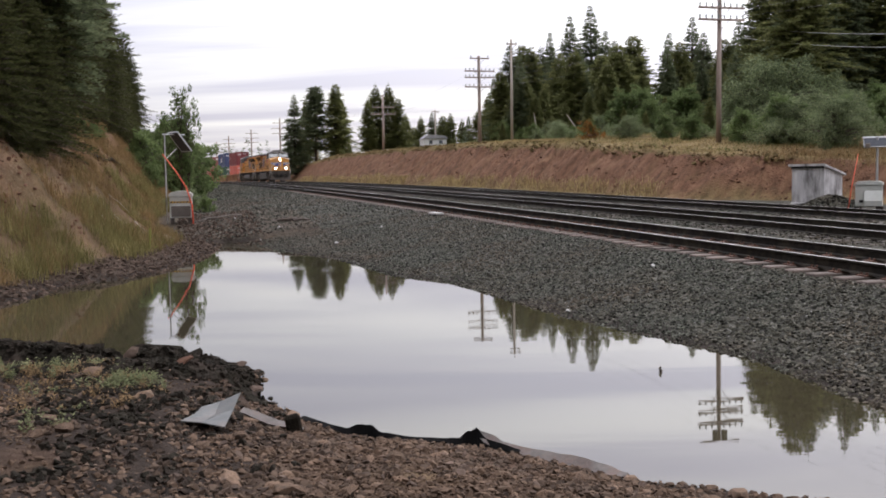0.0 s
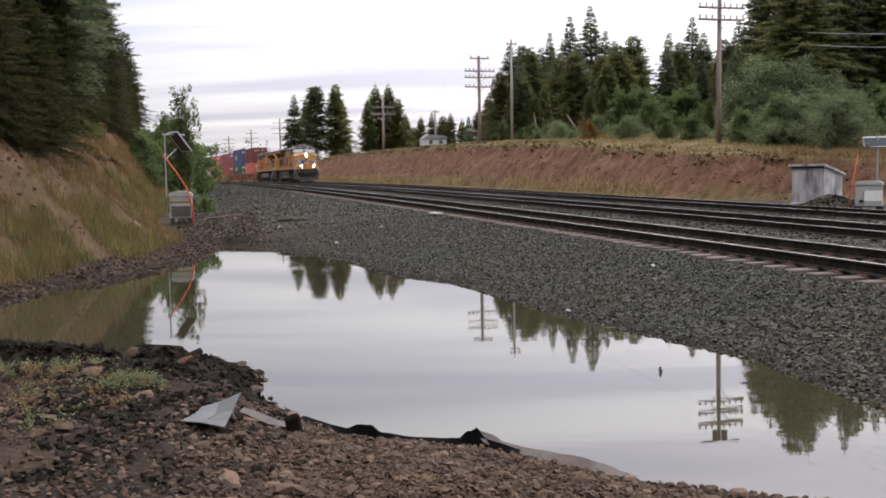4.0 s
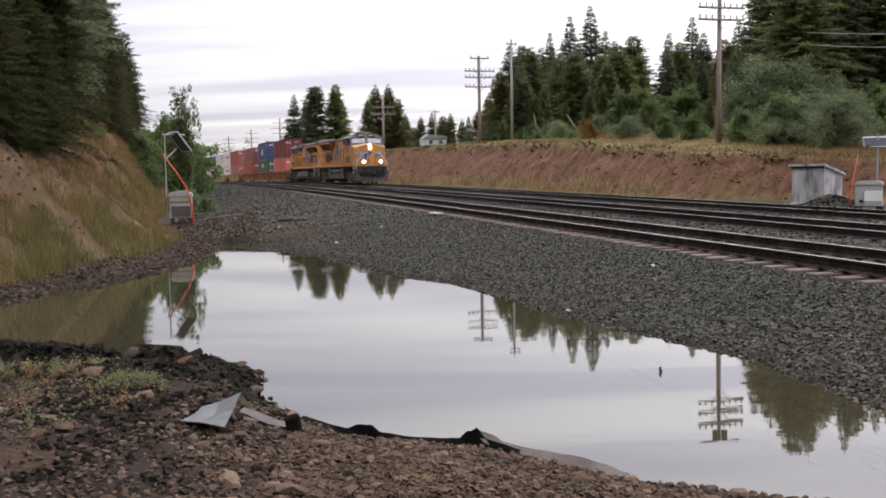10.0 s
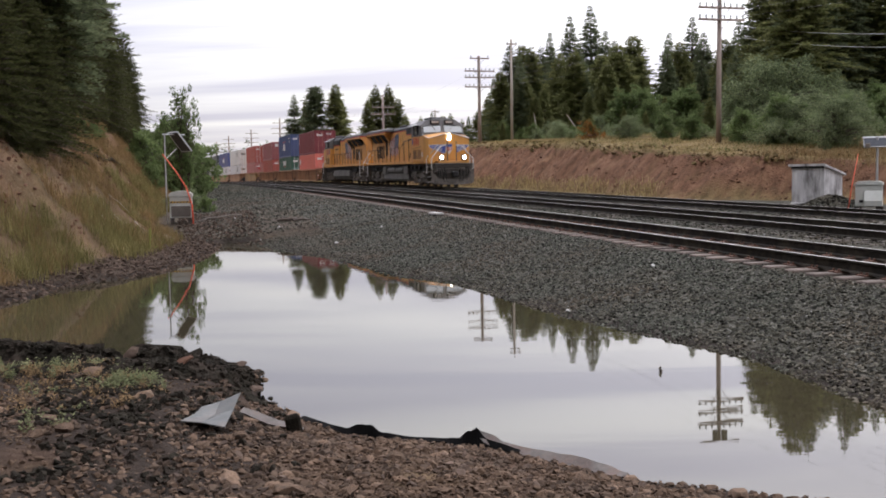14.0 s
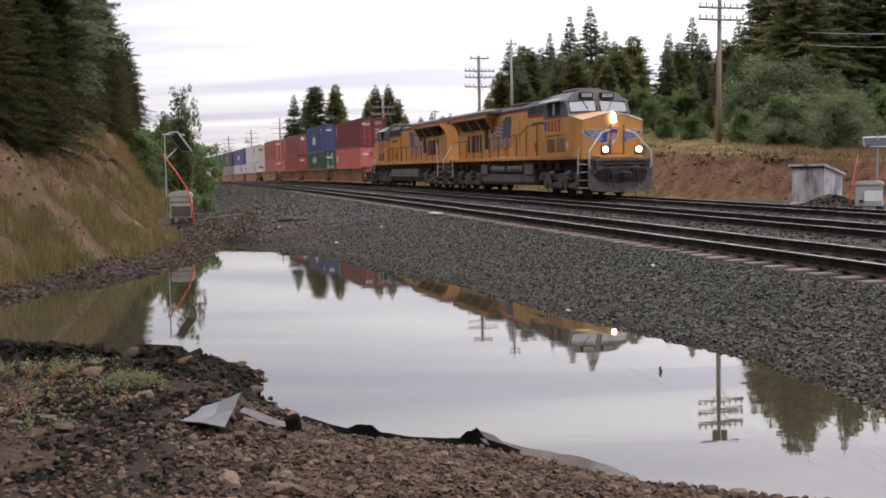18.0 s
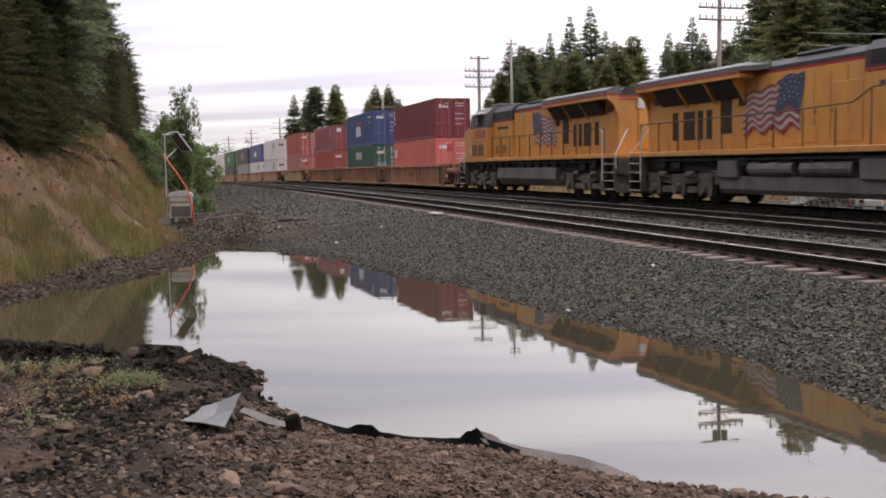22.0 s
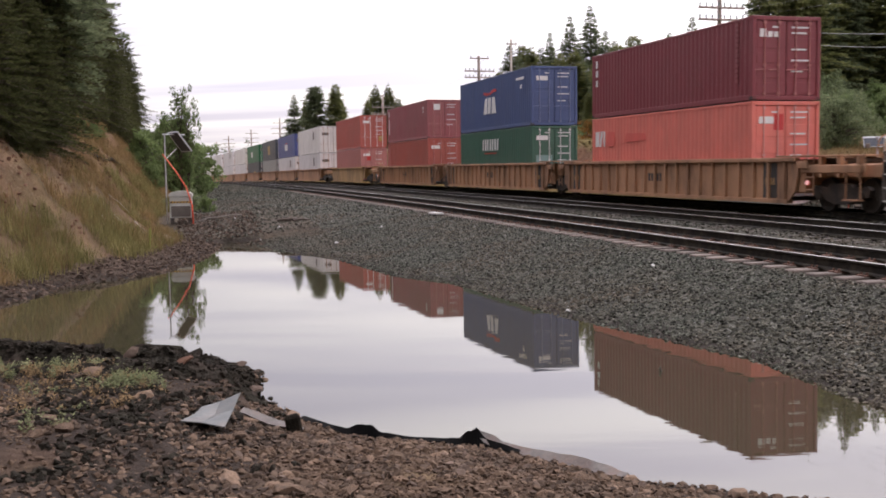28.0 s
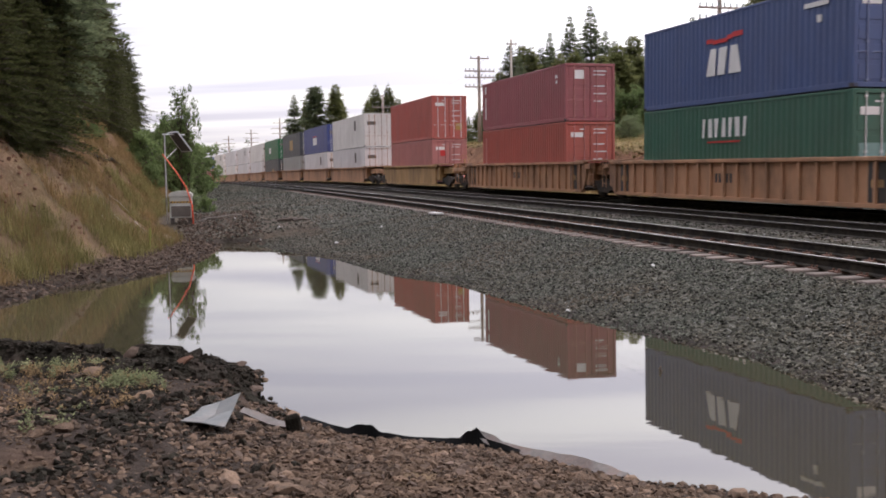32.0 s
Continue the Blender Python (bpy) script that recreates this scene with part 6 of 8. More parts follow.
INSUL = Geo().tube([(0, 0, 0), (0, 0, 0.08), (0, 0, 0.16), (0, 0, 0.2)], 0.035, 6, r2=0.05).mesh("insulator", M_INSUL)
ARM_ENDS = []


def make_pole(s, top, arms, r, lat=30.2, mat=None, label="weathered wooden utility pole with crossarms and insulators", lean=0.0, cap=0):
    b = on_track(s, lat)
    gz = ground_z(b.x, b.y) - 0.25
    e = thing("utility_pole", label, "utility pole", "pole line beside the tracks", at=pose(b.x, b.y, gz, 0, 0, math.degrees(TH)))
    h = top - gz
    part("pole", Geo().tube([(0, 0, 0), (0.25 * lean * h, 0, h * 0.5), (lean * h, 0, h)], r, 10, r2=r * 0.68), mat or M_POLE, e, smooth=True)
    ends = []
    for z, half, pins in arms:
        z = z - gz
        y = lean * z
        a = part("crossarm", Geo().box(-half + y, -r - 0.1, z - 0.06, half + y, -r, z + 0.06, 0.01), M_POLE, e)
        part("arm_brace", Geo().tube([(y - 0.5, -r - 0.05, z - 0.06), (y, -r - 0.02, z - 0.5)], 0.015, 5).tube([(y + 0.5, -r - 0.05, z - 0.06), (y, -r - 0.02, z - 0.5)], 0.015, 5), M_STEEL_DARK, e)
        for i in range(pins):
            x = -half + 0.1 + (2 * half - 0.2) * i / max(1, pins - 1)
            if abs(x) < 0.12:
                continue
            ob = part("insulator", INSUL, M_INSUL, a)
            ob.matrix_basis = pose(x + y, -r - 0.05, z + 0.06)
        ends.append((e.matrix_basis @ Vector((-half + 0.1 + y, -r - 0.05, z + 0.24)), e.matrix_basis @ Vector((half - 0.1 + y, -r - 0.05, z + 0.24))))
    if cap:
        g = Geo().box(-1.25, -0.22, h - 0.12, 1.25, -0.1, h, 0.01)
        part("crossarm", g, M_POLE, e)
        for x in (-0.28, 0.28):
            part("fuse_can", Geo().tube([(x, -0.2, h - 0.75), (x, -0.2, h - 0.1)], 0.17, 10), M_UNDER, e, "grey transformer can")
    ARM_ENDS.append(ends)
    return e


make_pole(-12.0, 12.6, [(10.2, 1.45, 8), (10.85, 1.45, 8), (11.5, 1.45, 8)], 0.17)
make_pole(-51.3, 13.1, [(10.6, 1.42, 8), (11.25, 1.42, 8), (11.9, 1.42, 8)], 0.16, lean=0.006, cap=1)
make_pole(-94.5, 13.75, [(10.8, 1.5, 8), (11.7, 1.5, 8), (12.3, 1.5, 8), (13.5, 0.95, 3)], 0.19)
make_pole(-135.8, 13.4, [(10.9, 1.7, 8), (11.8, 1.5, 6)], 0.19)
make_pole(-187.7, 14.3, [(11.2, 1.7, 6), (12.0, 1.7, 6)], 0.2)
for s, top in ((-229.2, 16.0), (-269.2, 15.6), (-305.4, 15.6), (-327.1, 14.8)):
    make_pole(s, top, [(top - 1.0, 1.6, 0), (top - 2.2, 1.9, 0), (top - 3.3, 1.8, 0)], 0.22)
make_pole(-96.5, 15.7, [(15.2, 0.55, 3)], 0.15, 34.2, M_POLE_PALE, "pale bare wooden pole with a short top arm")
make_pole(-150.0, 12.5, [(12.2, 0.6, 0)], 0.14, 41.5, M_POLE_PALE, "thin pale pole far behind the cut")
make_pole(-93.0, 8.2, [], 0.05, 35.5, M_POLE_PALE, "thin pale leaning wooden stake", lean=-0.12)
make_pole(-88.0, 7.8, [], 0.06, 37.6, M_POLE_PALE, "thin pale leaning wooden stake", lean=-0.5)


def make_wires():
    """Line wires hang from arm to arm."""
    e = thing("line_wires", "thin sagging telegraph wires between the poles", "wires")
    for a, b in ((0, 1), (1, 2), (2, 3), (3, 4)):
        for pa, pb in zip(ARM_ENDS[a], ARM_ENDS[b]):
            for p, q in zip(pa, pb):
                pts = [p.lerp(q, k / 10) - Vector((0, 0, 0.9 * 4 * (k / 10) * (1 - k / 10))) for k in range(11)]
                part("wire", Geo().tube(pts, 0.004, 4), M_WIRE, e)
    for dz in (0.0, 0.9):
        p, q = Vector((24.6, 84, 14.0 - dz)), Vector((34, 62, 10.6 - dz))
        pts = [p.lerp(q, k / 10) - Vector((0, 0, 0.5 * 4 * (k / 10) * (1 - k / 10))) for k in range(11)]
        part("wire", Geo().tube(pts, 0.016, 4), M_GALV_WIRE, e, "pale sheathed cable")


make_wires()

# ---- signal cabinets, masts, hut ----
M_CAB = surface("cabinet_grey_paint", (0.40, 0.41, 0.37), (0.54, 0.54, 0.50), 3, 0.6, 0, 0.1, c=(0.25, 0.23, 0.2), camt=0.5)
M_CABW = surface("cabinet_white_paint", (0.46, 0.48, 0.44), (0.58, 0.60, 0.56), 3, 0.6, 0, 0.1, c=(0.35, 0.33, 0.3), camt=0.4)
M_ORANGE = surface("orange_plastic", (0.80, 0.10, 0.05), (0.92, 0.16, 0.08), 4, 0.5)
M_SOLAR = surface("solar_cell", (0.03, 0.035, 0.05), (0.06, 0.07, 0.09), 8, 0.45)
M_GALV = surface("galvanised_steel", (0.42, 0.43, 0.44), (0.58, 0.58, 0.58), 6, 0.45, 0.6, 0.05)
M_BLACK, M_YELLOW = paint("hazard_black", (0.02, 0.02, 0.02), 0.1), paint("hazard_yellow", (0.65, 0.38, 0.05), 0.1)


def make_cabinet(x, y, z, rz, label, hooded=False):
    e = thing("signal_cabinet", label, "equipment cabinet", "signal cabinets", at=pose(x, y, z, 0, 0, rz))
    if hooded:
        part("body", Geo().box(-0.5, -0.38, 0.1, 0.5, 0.4, 0.95, 0.02), M_CABW, e)
        part("lid", Geo().prism([(-0.54, 0.95), (0.54, 0.95), (0.5, 1.04), (0.38, 1.1), (-0.38, 1.1), (-0.5, 1.04)], -0.42, 0.44, "y"), M_CABW, e, "pale rounded lid")
        part("hood", Geo().prism([(-0.39, 0.72), (-0.62, 0.32), (-0.62, 0.12), (-0.39, 0.12)], -0.15, 0.5, "x"), M_CABW, e, "sloping white hood")
        part("slot", Geo().box(-0.35, -0.4, 0.25, -0.2, -0.375, 0.35), M_DARK, e)
        for a in (-0.4, 0.4):
            part("foot", Geo().box(a - 0.14, -0.35, -0.15, a + 0.14, 0.35, 0.1, 0.01), M_STEEL_DARK, e)
        return e
    part("body", Geo().box(-0.5, -0.4, 0.12, 0.5, 0.4, 1.02, 0.02), M_CAB, e)
    out = [(-0.54, 1.02), (0.54, 1.02), (0.52, 1.12), (0.42, 1.2), (0.15, 1.25), (-0.15, 1.25), (-0.42, 1.2), (-0.52, 1.12)]
    part("lid", Geo().prism(out, -0.44, 0.44, "y"), M_CAB, e, "domed grey lid")
    part("panel", Geo().box(-0.43, -0.415, 0.17, 0.43, -0.398, 0.62, 0.01), M_UNDER, e, "dark louvred front panel")
    part("frame", Geo().box(-0.48, -0.412, 0.13, -0.43, -0.396, 0.66).box(0.43, -0.412, 0.13, 0.48, -0.396, 0.66).box(-0.48, -0.412, 0.62, 0.48, -0.396, 0.67), M_CABW, e)
    st = part("stripe", Geo().box(-0.49, -0.409, 0.74, 0.49, -0.4, 0.82), M_YELLOW, e, "yellow and black hazard stripe")
    for i in range(7):
        a = -0.47 + 0.14 * i
        part("hazard_bar", Geo().prism([(a, 0.742), (a + 0.06, 0.742), (a + 0.1, 0.818), (a + 0.04, 0.818)], -0.414, -0.406, "y"), M_BLACK, st)
    for a in (-0.4, 0.4):
        part("foot", Geo().box(a - 0.08, -0.35, -0.15, a + 0.08, 0.35, 0.12, 0.01), M_STEEL_DARK, e)
    return e


def make_mast(x, y, z, h, rz, label, tilt, wide, cx=0.62):
    e = thing("solar_mast", label, "solar mast", "solar masts", at=pose(x, y, z, 0, 0, rz))
    part("mast", Geo().tube([(0, 0, -0.2), (0, 0, h)], 0.03, 10), M_GALV, e)
    part("top_arm", Geo().tube([(-0.1, 0, h), (0.95, 0, h)], 0.022, 8).tube([(0.0, 0, h - 1.0), (0.55, 0, h - 0.55)], 0.018, 6), M_GALV, e)
    p = Geo().box(-wide / 2, -0.3, -0.02, wide / 2, 0.3, 0.02, 0.008).turned(Matrix.Translation((cx, 0, h - 0.28)) @ Matrix.Rotation(tilt, 4, "Y"))
    so = part("solar_panel", p, M_SOLAR, e, "tilted dark solar panel")
    p = Geo().box(-wide / 2 - 0.03, -0.33, -0.03, wide / 2 + 0.03, -0.3, 0.03).box(-wide / 2 - 0.03, 0.3, -0.03, wide / 2 + 0.03, 0.33, 0.03).box(wide / 2, -0.33, -0.03, wide / 2 + 0.03, 0.33, 0.03).box(-wide / 2 - 0.03, -0.33, -0.03, -wide / 2, 0.33, 0.03)
    part("frame", p.turned(Matrix.Translation((cx, 0, h - 0.28)) @ Matrix.Rotation(tilt, 4, "Y")), M_GALV, so)
    return e


gz_l = ground_z(-10.4, 40.6)
make_cabinet(-10.3, 40.5, gz_l + 0.1, 12, "grey metal signal cabinet with a hazard stripe beside the gravel").scale = (0.86, 0.9, 0.93)
make_mast(-10.92, 40.7, gz_l, 3.5, 50, "galvanised mast carrying a tilted solar panel", 0.85, 0.95, 0.72)


def make_rod(pts, label, r=0.036):
    return single("snow_marker", Geo().tube(pts, r, 8, r2=r * 0.5), M_ORANGE, label, "marker rod", "snow markers", smooth=True)


make_rod([(-9.72, 40.0, gz_l - 0.1), (-9.75, 40.0, gz_l + 0.7), (-9.95, 40.0, gz_l + 1.4), (-10.35, 40.0, gz_l + 2.05), (-10.83, 40.0, gz_l + 2.7)], "bent orange plastic snow marker rod")
make_cabinet(14.35, 34.5, ground_z(14.35, 34.5) + 0.06, -25, "pale metal signal cabinet by the far track", True).scale = (0.84, 0.84, 0.84)
part_z = ground_z(14.9, 35.4)
e = thing("solar_mast", "galvanised mast with a pale-framed solar panel", "solar mast", "solar masts", at=pose(15.2, 35.9, part_z, 0, 0, -12))
part("mast", Geo().tube([(0, 0, -0.2), (0, 0, 2.5)], 0.04, 10), M_GALV, e)
tip = Matrix.Translation((0.05, -0.05, 2.32)) @ Matrix.Rotation(radians(62), 4, "X")
so = part("solar_panel", Geo().box(-0.5, -0.17, -0.02, 0.62, 0.17, 0.02, 0.008).turned(tip), M_SOLAR, e, "dark solar panel")
part("frame", Geo().box(-0.53, 0.17, -0.03, 0.65, 0.22, 0.04).box(-0.52, -0.185, -0.025, 0.64, -0.17, 0.025).box(-0.515, -0.17, -0.025, -0.5, 0.17, 0.025).box(0.62, -0.17, -0.025, 0.635, 0.17, 0.025).turned(tip), M_GALV, so)
part("junction_box", Geo().box(-0.42, -0.2, 2.12, -0.26, -0.1, 2.3, 0.02), M_UNDER, e)
make_rod([(13.55, 34.3, ground_z(13.55, 34.3) - 0.1), (13.68, 34.3, 1.6), (13.93, 34.4, 2.7)], "thin orange plastic snow marker rod", 0.022)


def make_hut():
    m_con = surface("stained_concrete", (0.50, 0.49, 0.49), (0.80, 0.79, 0.78), 3.0, 0.9, 0, 0.4, c=(0.15, 0.14, 0.135), camt=0.9, cscale=2.2, stretch=(1, 1, 0.35))
    z = ground_z(14.9, 39.6) + 0.08
    e = thing("concrete_hut", "small stained concrete equipment hut with a sloping roof slab", "hut", at=pose(14.58, 39.2, z, 0, 0, 36))
    w, d, h0, h1 = 1.2, 1.42, 1.38, 1.06
    # front corner at the origin; walls run away along +x and +y
    part("side_wall", Geo().prism([(0, 0), (w, 0), (w, h1), (0, h0)], 0, 0.12, "y"), m_con, e)
    part("back_side_wall", Geo().prism([(0, 0), (w, 0), (w, h1), (0, h0)], d - 0.12, d, "y"), m_con, e)
    part("front_wall", Geo().box(0, 0.12, 0, 0.12, d - 0.12, h0 - 0.05), m_con, e)
    part("back_wall", Geo().box(w - 0.12, 0.12, 0, w, d - 0.12, h1 - 0.02), m_con, e)
    g = Geo().prism([(-0.1, h0 + 0.03), (w + 0.1, h1 - 0.03), (w + 0.1, h1 + 0.05), (-0.1, h0 + 0.11)], -0.1, d + 0.1, "y")
    part("roof_slab", g, m_con, e, "pale overhanging roof slab")
    part("fascia", Geo().box(-0.06, 0.0, h0 - 0.06, -0.002, d, h0 + 0.028), M_DARK, e)
    part("footing", Geo().box(-0.05, -0.05, -0.35, w + 0.05, d + 0.05, -0.002, 0.02), m_con, e)
    for a in (0.13, d - 0.2):
        part("corner_strip", Geo().box(-0.03, a, 0.02, 0.001, a + 0.07, h0 - 0.06, 0.005), m_con, e)
    part("hatch", Geo().box(-0.02, 0.35, 0.25, 0.001, 0.75, 1.2, 0.005), m_con, e)
    return e


make_hut()


def make_house():
    m = surface("white_siding", (0.62, 0.62, 0.62), (0.75, 0.75, 0.74), 2, 0.7)
    r = surface("grey_roofing", (0.25, 0.25, 0.26), (0.38, 0.38, 0.39), 2, 0.8)
    x, y = -1.2, 152.0
    e = thing("house", "small white house with a low grey roof behind the cut", "house", at=pose(x, y, ground_z(x, y) + 0.7, 0, 0, 12))
    part("wall", Geo().box(-1.7, -1.5, -0.8, 1.7, 1.5, 0.75, 0.02), m, e)
    part("roof", Geo().prism([(-1.85, 0.75), (1.95, 0.75), (1.5, 1.15), (-1.0, 1.35)], -1.65, 1.65, "y"), r, e)
    for a in (-0.9, 0.6):
        w = part("window", Geo().box(a, -1.53, 0.0, a + 0.5, -1.49, 0.5, 0.01), M_GLASS, e)
    return e


make_house()


# ---- loose stones, scattered with their own edges ----
def stone_shape(rng, n=11):
    """An angular pebble: the hull of a few points on a ball."""
    bm = bmesh.new()
    for i in range(n):
        d = Vector((rng.gauss(0, 1), rng.gauss(0, 1), rng.gauss(0, 1))).normalized()
        bm.verts.new((d.x * rng.uniform(0.8, 1.1), d.y * rng.uniform(0.7, 1.0), d.z * rng.uniform(0.45, 0.8)))
    r = bmesh.ops.convex_hull(bm, input=bm.verts)
    loose = [v for v in bm.verts if not v.link_faces]
    bmesh.ops.delete(bm, geom=loose, context="VERTS")
    bmesh.ops.recalc_face_normals(bm, faces=bm.faces)
    bm.verts.index_update()
    v = np.array([tuple(p.co) for p in bm.verts])
    f = [[q.index for q in t.verts] for t in bm.faces]
    bm.free()
    return v, f


M_DARKROCK = surface("wet_rubble", (0.048, 0.035, 0.027), (0.125, 0.090, 0.070), 9, 0.9, 0, 0.5, isl=0.5, spec=0.08)
M_CLAYROCK = surface("clay_clods", (0.085, 0.044, 0.029), (0.19, 0.102, 0.068), 6, 0.95, 0, 0.6, isl=0.25, spec=0.1)
M_TURF = surface("dry_turf", (0.10, 0.075, 0.035), (0.24, 0.19, 0.09), 3, 0.95, 0, 0.8, isl=0.4, spec=0.1, c=(0.13, 0.065, 0.045), camt=0.6)
SHAPES = [stone_shape(random.Random(40 + i), 9 + i % 4) for i in range(10)]


def scatter(name, label, spots, mat, parent=None, seed=1):
    """spots: x, y, z, size. One mesh of many stones."""
    rng = np.random.default_rng(seed)
    vs, fs, o = [], [], 0
    for x, y, z, r in spots:
        v, f = SHAPES[rng.integers(len(SHAPES))]
        a, b = rng.uniform(0, 6.28), rng.uniform(-0.5, 0.5)
        ca, sa, cb, sb = math.cos(a), math.sin(a), math.cos(b), math.sin(b)
        m = np.array([[ca * cb, -sa, ca * sb], [sa * cb, ca, sa * sb], [-sb, 0, cb]])
        vs.append(v @ m.T * (r * rng.uniform(0.8, 1.2, 3)) + (x, y, z))
        fs.extend([[i + o for i in t] for t in f])
        o += len(v)
    me = bpy.data.meshes.new(name)
    me.from_pydata(np.concatenate(vs).tolist(), [], fs)
    me.materials.append(mat)
    ob = new(name, me)
    ob.parent = parent
    return tagged(ob, label, "stones" if parent is None else "", kind="stuff")


def ballast_spots(rng, count, s0, s1, l0, l1, size, bias=1.0):
    out = []
    while len(out) < count:
        s = s0 + (s1 - s0) * rng.random() ** bias
        a = far_shore(s) - 0.15 if l0 is None else l0
        l = rng.uniform(a, l1)
        b = float(bend(s))
        x, y = NRX * (l + b) + DRX * s, NRY * (l + b) + DRY * s
        z = ground_z(x, y)
        if z < -0.03:
            continue
        r = size * rng.uniform(0.55, 1.35)
        out.append((x, y, z + r * 0.2, r))
    return out


rb = random.Random(61)
spots = ballast_spots(rb, 36000, -5.5, -36, None, 9.25, 0.027, 1.2)
spots += ballast_spots(rb, 9000, -36, -75, 1.5, 9.25, 0.045)
spots += ballast_spots(rb, 9000, -6, -60, 11.6, 14.0, 0.04)
spots += ballast_spots(rb, 6500, -8, -55, 15.4, 18.4, 0.045)
spots += ballast_spots(rb, 4500, -8, -50, 14.0, 15.4, 0.042)
spots += ballast_spots(rb, 3500, -8, -50, 18.4, 19.8, 0.045)
spots += ballast_spots(rb, 4500, -8, -50, 19.8, 22.4, 0.05)
spots += ballast_spots(rb, 3500, -6, -46, 9.65, 10.95, 0.04)
spots += ballast_spots(rb, 9000, -70, -150, 2.5, 9.25, 0.075)
scatter("ballast_stones", "loose grey crushed-rock ballast on the track shoulder", spots, M_BALLAST, None, 3)


M_SPECK = surface("pale_crushed_stone", (0.13, 0.13, 0.115), (0.26, 0.255, 0.235), 12, 0.85, 0, 0.3, isl=0.5, spec=0.2)
scatter("pale_ballast", "paler chips among the grey ballast", ballast_spots(rb, 2600, -5.5, -40, None, 9.25, 0.018, 1.2) + ballast_spots(rb, 900, -6, -50, 11.6, 18.4, 0.03) + ballast_spots(rb, 700, -36, -75, 1.5, 9.25, 0.035), M_SPECK, None, 16)


def shore_ground(rng, count, x0, x1, depth, size, lift=0.25):
    out = []
    while len(out) < count:
        x = rng.uniform(x0, x1)
        y = near_shore(x) - depth * rng.random() ** 0.8 + 0.06
        if abs(x) > 0.50 * y + 0.3 or y < 4.4:
            continue
        # the trodden black patches hold few red stones
        if x < -1.2 and rng.random() < min(0.88, 0.6 * (-0.9 - x)) and noise.noise(Vector((x * 1.1, y * 1.1, 8))) > -0.25:
            continue
        r = size * rng.choice((0.5, 0.6, 0.7, 0.8, 1.0, 1.3, 1.8)) * rng.uniform(0.8, 1.2)
        out.append((x, y, ground_z(x, y) + r * lift, r))
    return out


scatter("gravel", "reddish broken stone and gravel on the near bank", shore_ground(rb, 24000, -6.5, 3.2, 7.0, 0.018), M_ROCK, None, 4)
scatter("dark_gravel", "dark crushed stone among the red rubble", shore_ground(rb, 2600, -6.5, 3.2, 7.0, 0.02), M_DARKROCK, None, 5)

left = []
while len(left) < 8000:
    s = rb.uniform(-48, -15)
    l = left_shore(s) + rb.uniform(-1.5, 0.12 if s > -34 else 1.6)
    x, y = NRX * l + DRX * s, NRY * l + DRY * s
    r = rb.choice((0.02, 0.025, 0.03, 0.04, 0.07))
    left.append((x, y, ground_z(x, y) + r * 0.25, r))
scatter("shore_rubble", "dark wet rubble along the foot of the bank", left, M_DARKROCK, None, 8)
face = []
while len(face) < 2600:
    s = -36 - 110 * rb.random() ** 1.4
    k = rb.random()
    l = bank_toe(s) + k * ((bank_h(s) + 0.5) * 0.85 + 0.2) + float(bend(s))
    x, y = NRX * l + DRX * s, NRY * l + DRY * s
    r = rb.choice((0.03, 0.05, 0.07, 0.11))
    face.append((x, y, ground_z(x, y) - 0.4 * r, r))
while len(face) < 7600:
    s = rb.uniform(-60, -16)
    l = hill_toe(s) - rb.uniform(0, 4.2)
    x, y = NRX * l + DRX * s, NRY * l + DRY * s
    r = rb.choice((0.015, 0.02, 0.03, 0.045, 0.08))
    face.append((x, y, ground_z(x, y), r))
lip = []
for i in range(1300):
    s = rb.uniform(-165, -37)
    n = noise.noise(Vector((s * 0.35, 2.0, 0)))
    l = bank_toe(s) + 0.85 * (bank_h(s) + 0.5) + 0.2 + rb.uniform(-0.42, 0.15) - 0.25 * n + float(bend(s))
    x, y = NRX * l + DRX * s, NRY * l + DRY * s
    r = rb.uniform(0.05, 0.2) * (0.75 + n)
    lip.append((x, y, ground_z(x, y) + 0.12 + 0.1 * rb.random(), r))
scatter("turf_lip", "ragged turf clods overhanging the top of the cut", lip, M_TURF, None, 12)
scatter("bank_clods", "red clay clods and stones on the cut faces", face, M_CLAYROCK, None, 9)

mound = []
for i in range(2600):
    x, y = rb.gauss(14.5, 0.6), rb.gauss(38.1, 0.4)
    h = 0.42 * math.exp(-((x - 14.5) / 1.0) ** 2 - ((y - 38.1) / 0.6) ** 2)
    mound.append((x, y, ground_z(x, y) + h * rb.random(), rb.choice((0.03, 0.045, 0.06, 0.08))))
scatter("dirt_pile", "dark pile of spilled ballast in front of the hut", mound, M_BALLAST, None, 15)

# larger rubble: each stone is a piece of the ground
ROCK_MESH = []
for i in range(8):
    v, f = stone_shape(random.Random(80 + i), 18)
    me = bpy.data.meshes.new("stone")
    me.from_pydata(v.tolist(), [], f)
    me.materials.append(M_ROCK)
    ROCK_MESH.append(me)
for i, (x, y, z, r) in enumerate(shore_ground(rb, 260, -5.6, 2.6, 6.0, 0.047, 0.12)):
    ob = new("stone", ROCK_MESH[i % 8])
    ob.parent = GROUND
    ob.matrix_basis = Matrix.LocRotScale((x, y, z), Euler((rb.uniform(-0.3, 0.3), rb.uniform(-0.3, 0.3), rb.uniform(0, 6.28))), (r * rb.uniform(1.0, 1.5), r, r * rb.uniform(0.6, 0.9)))


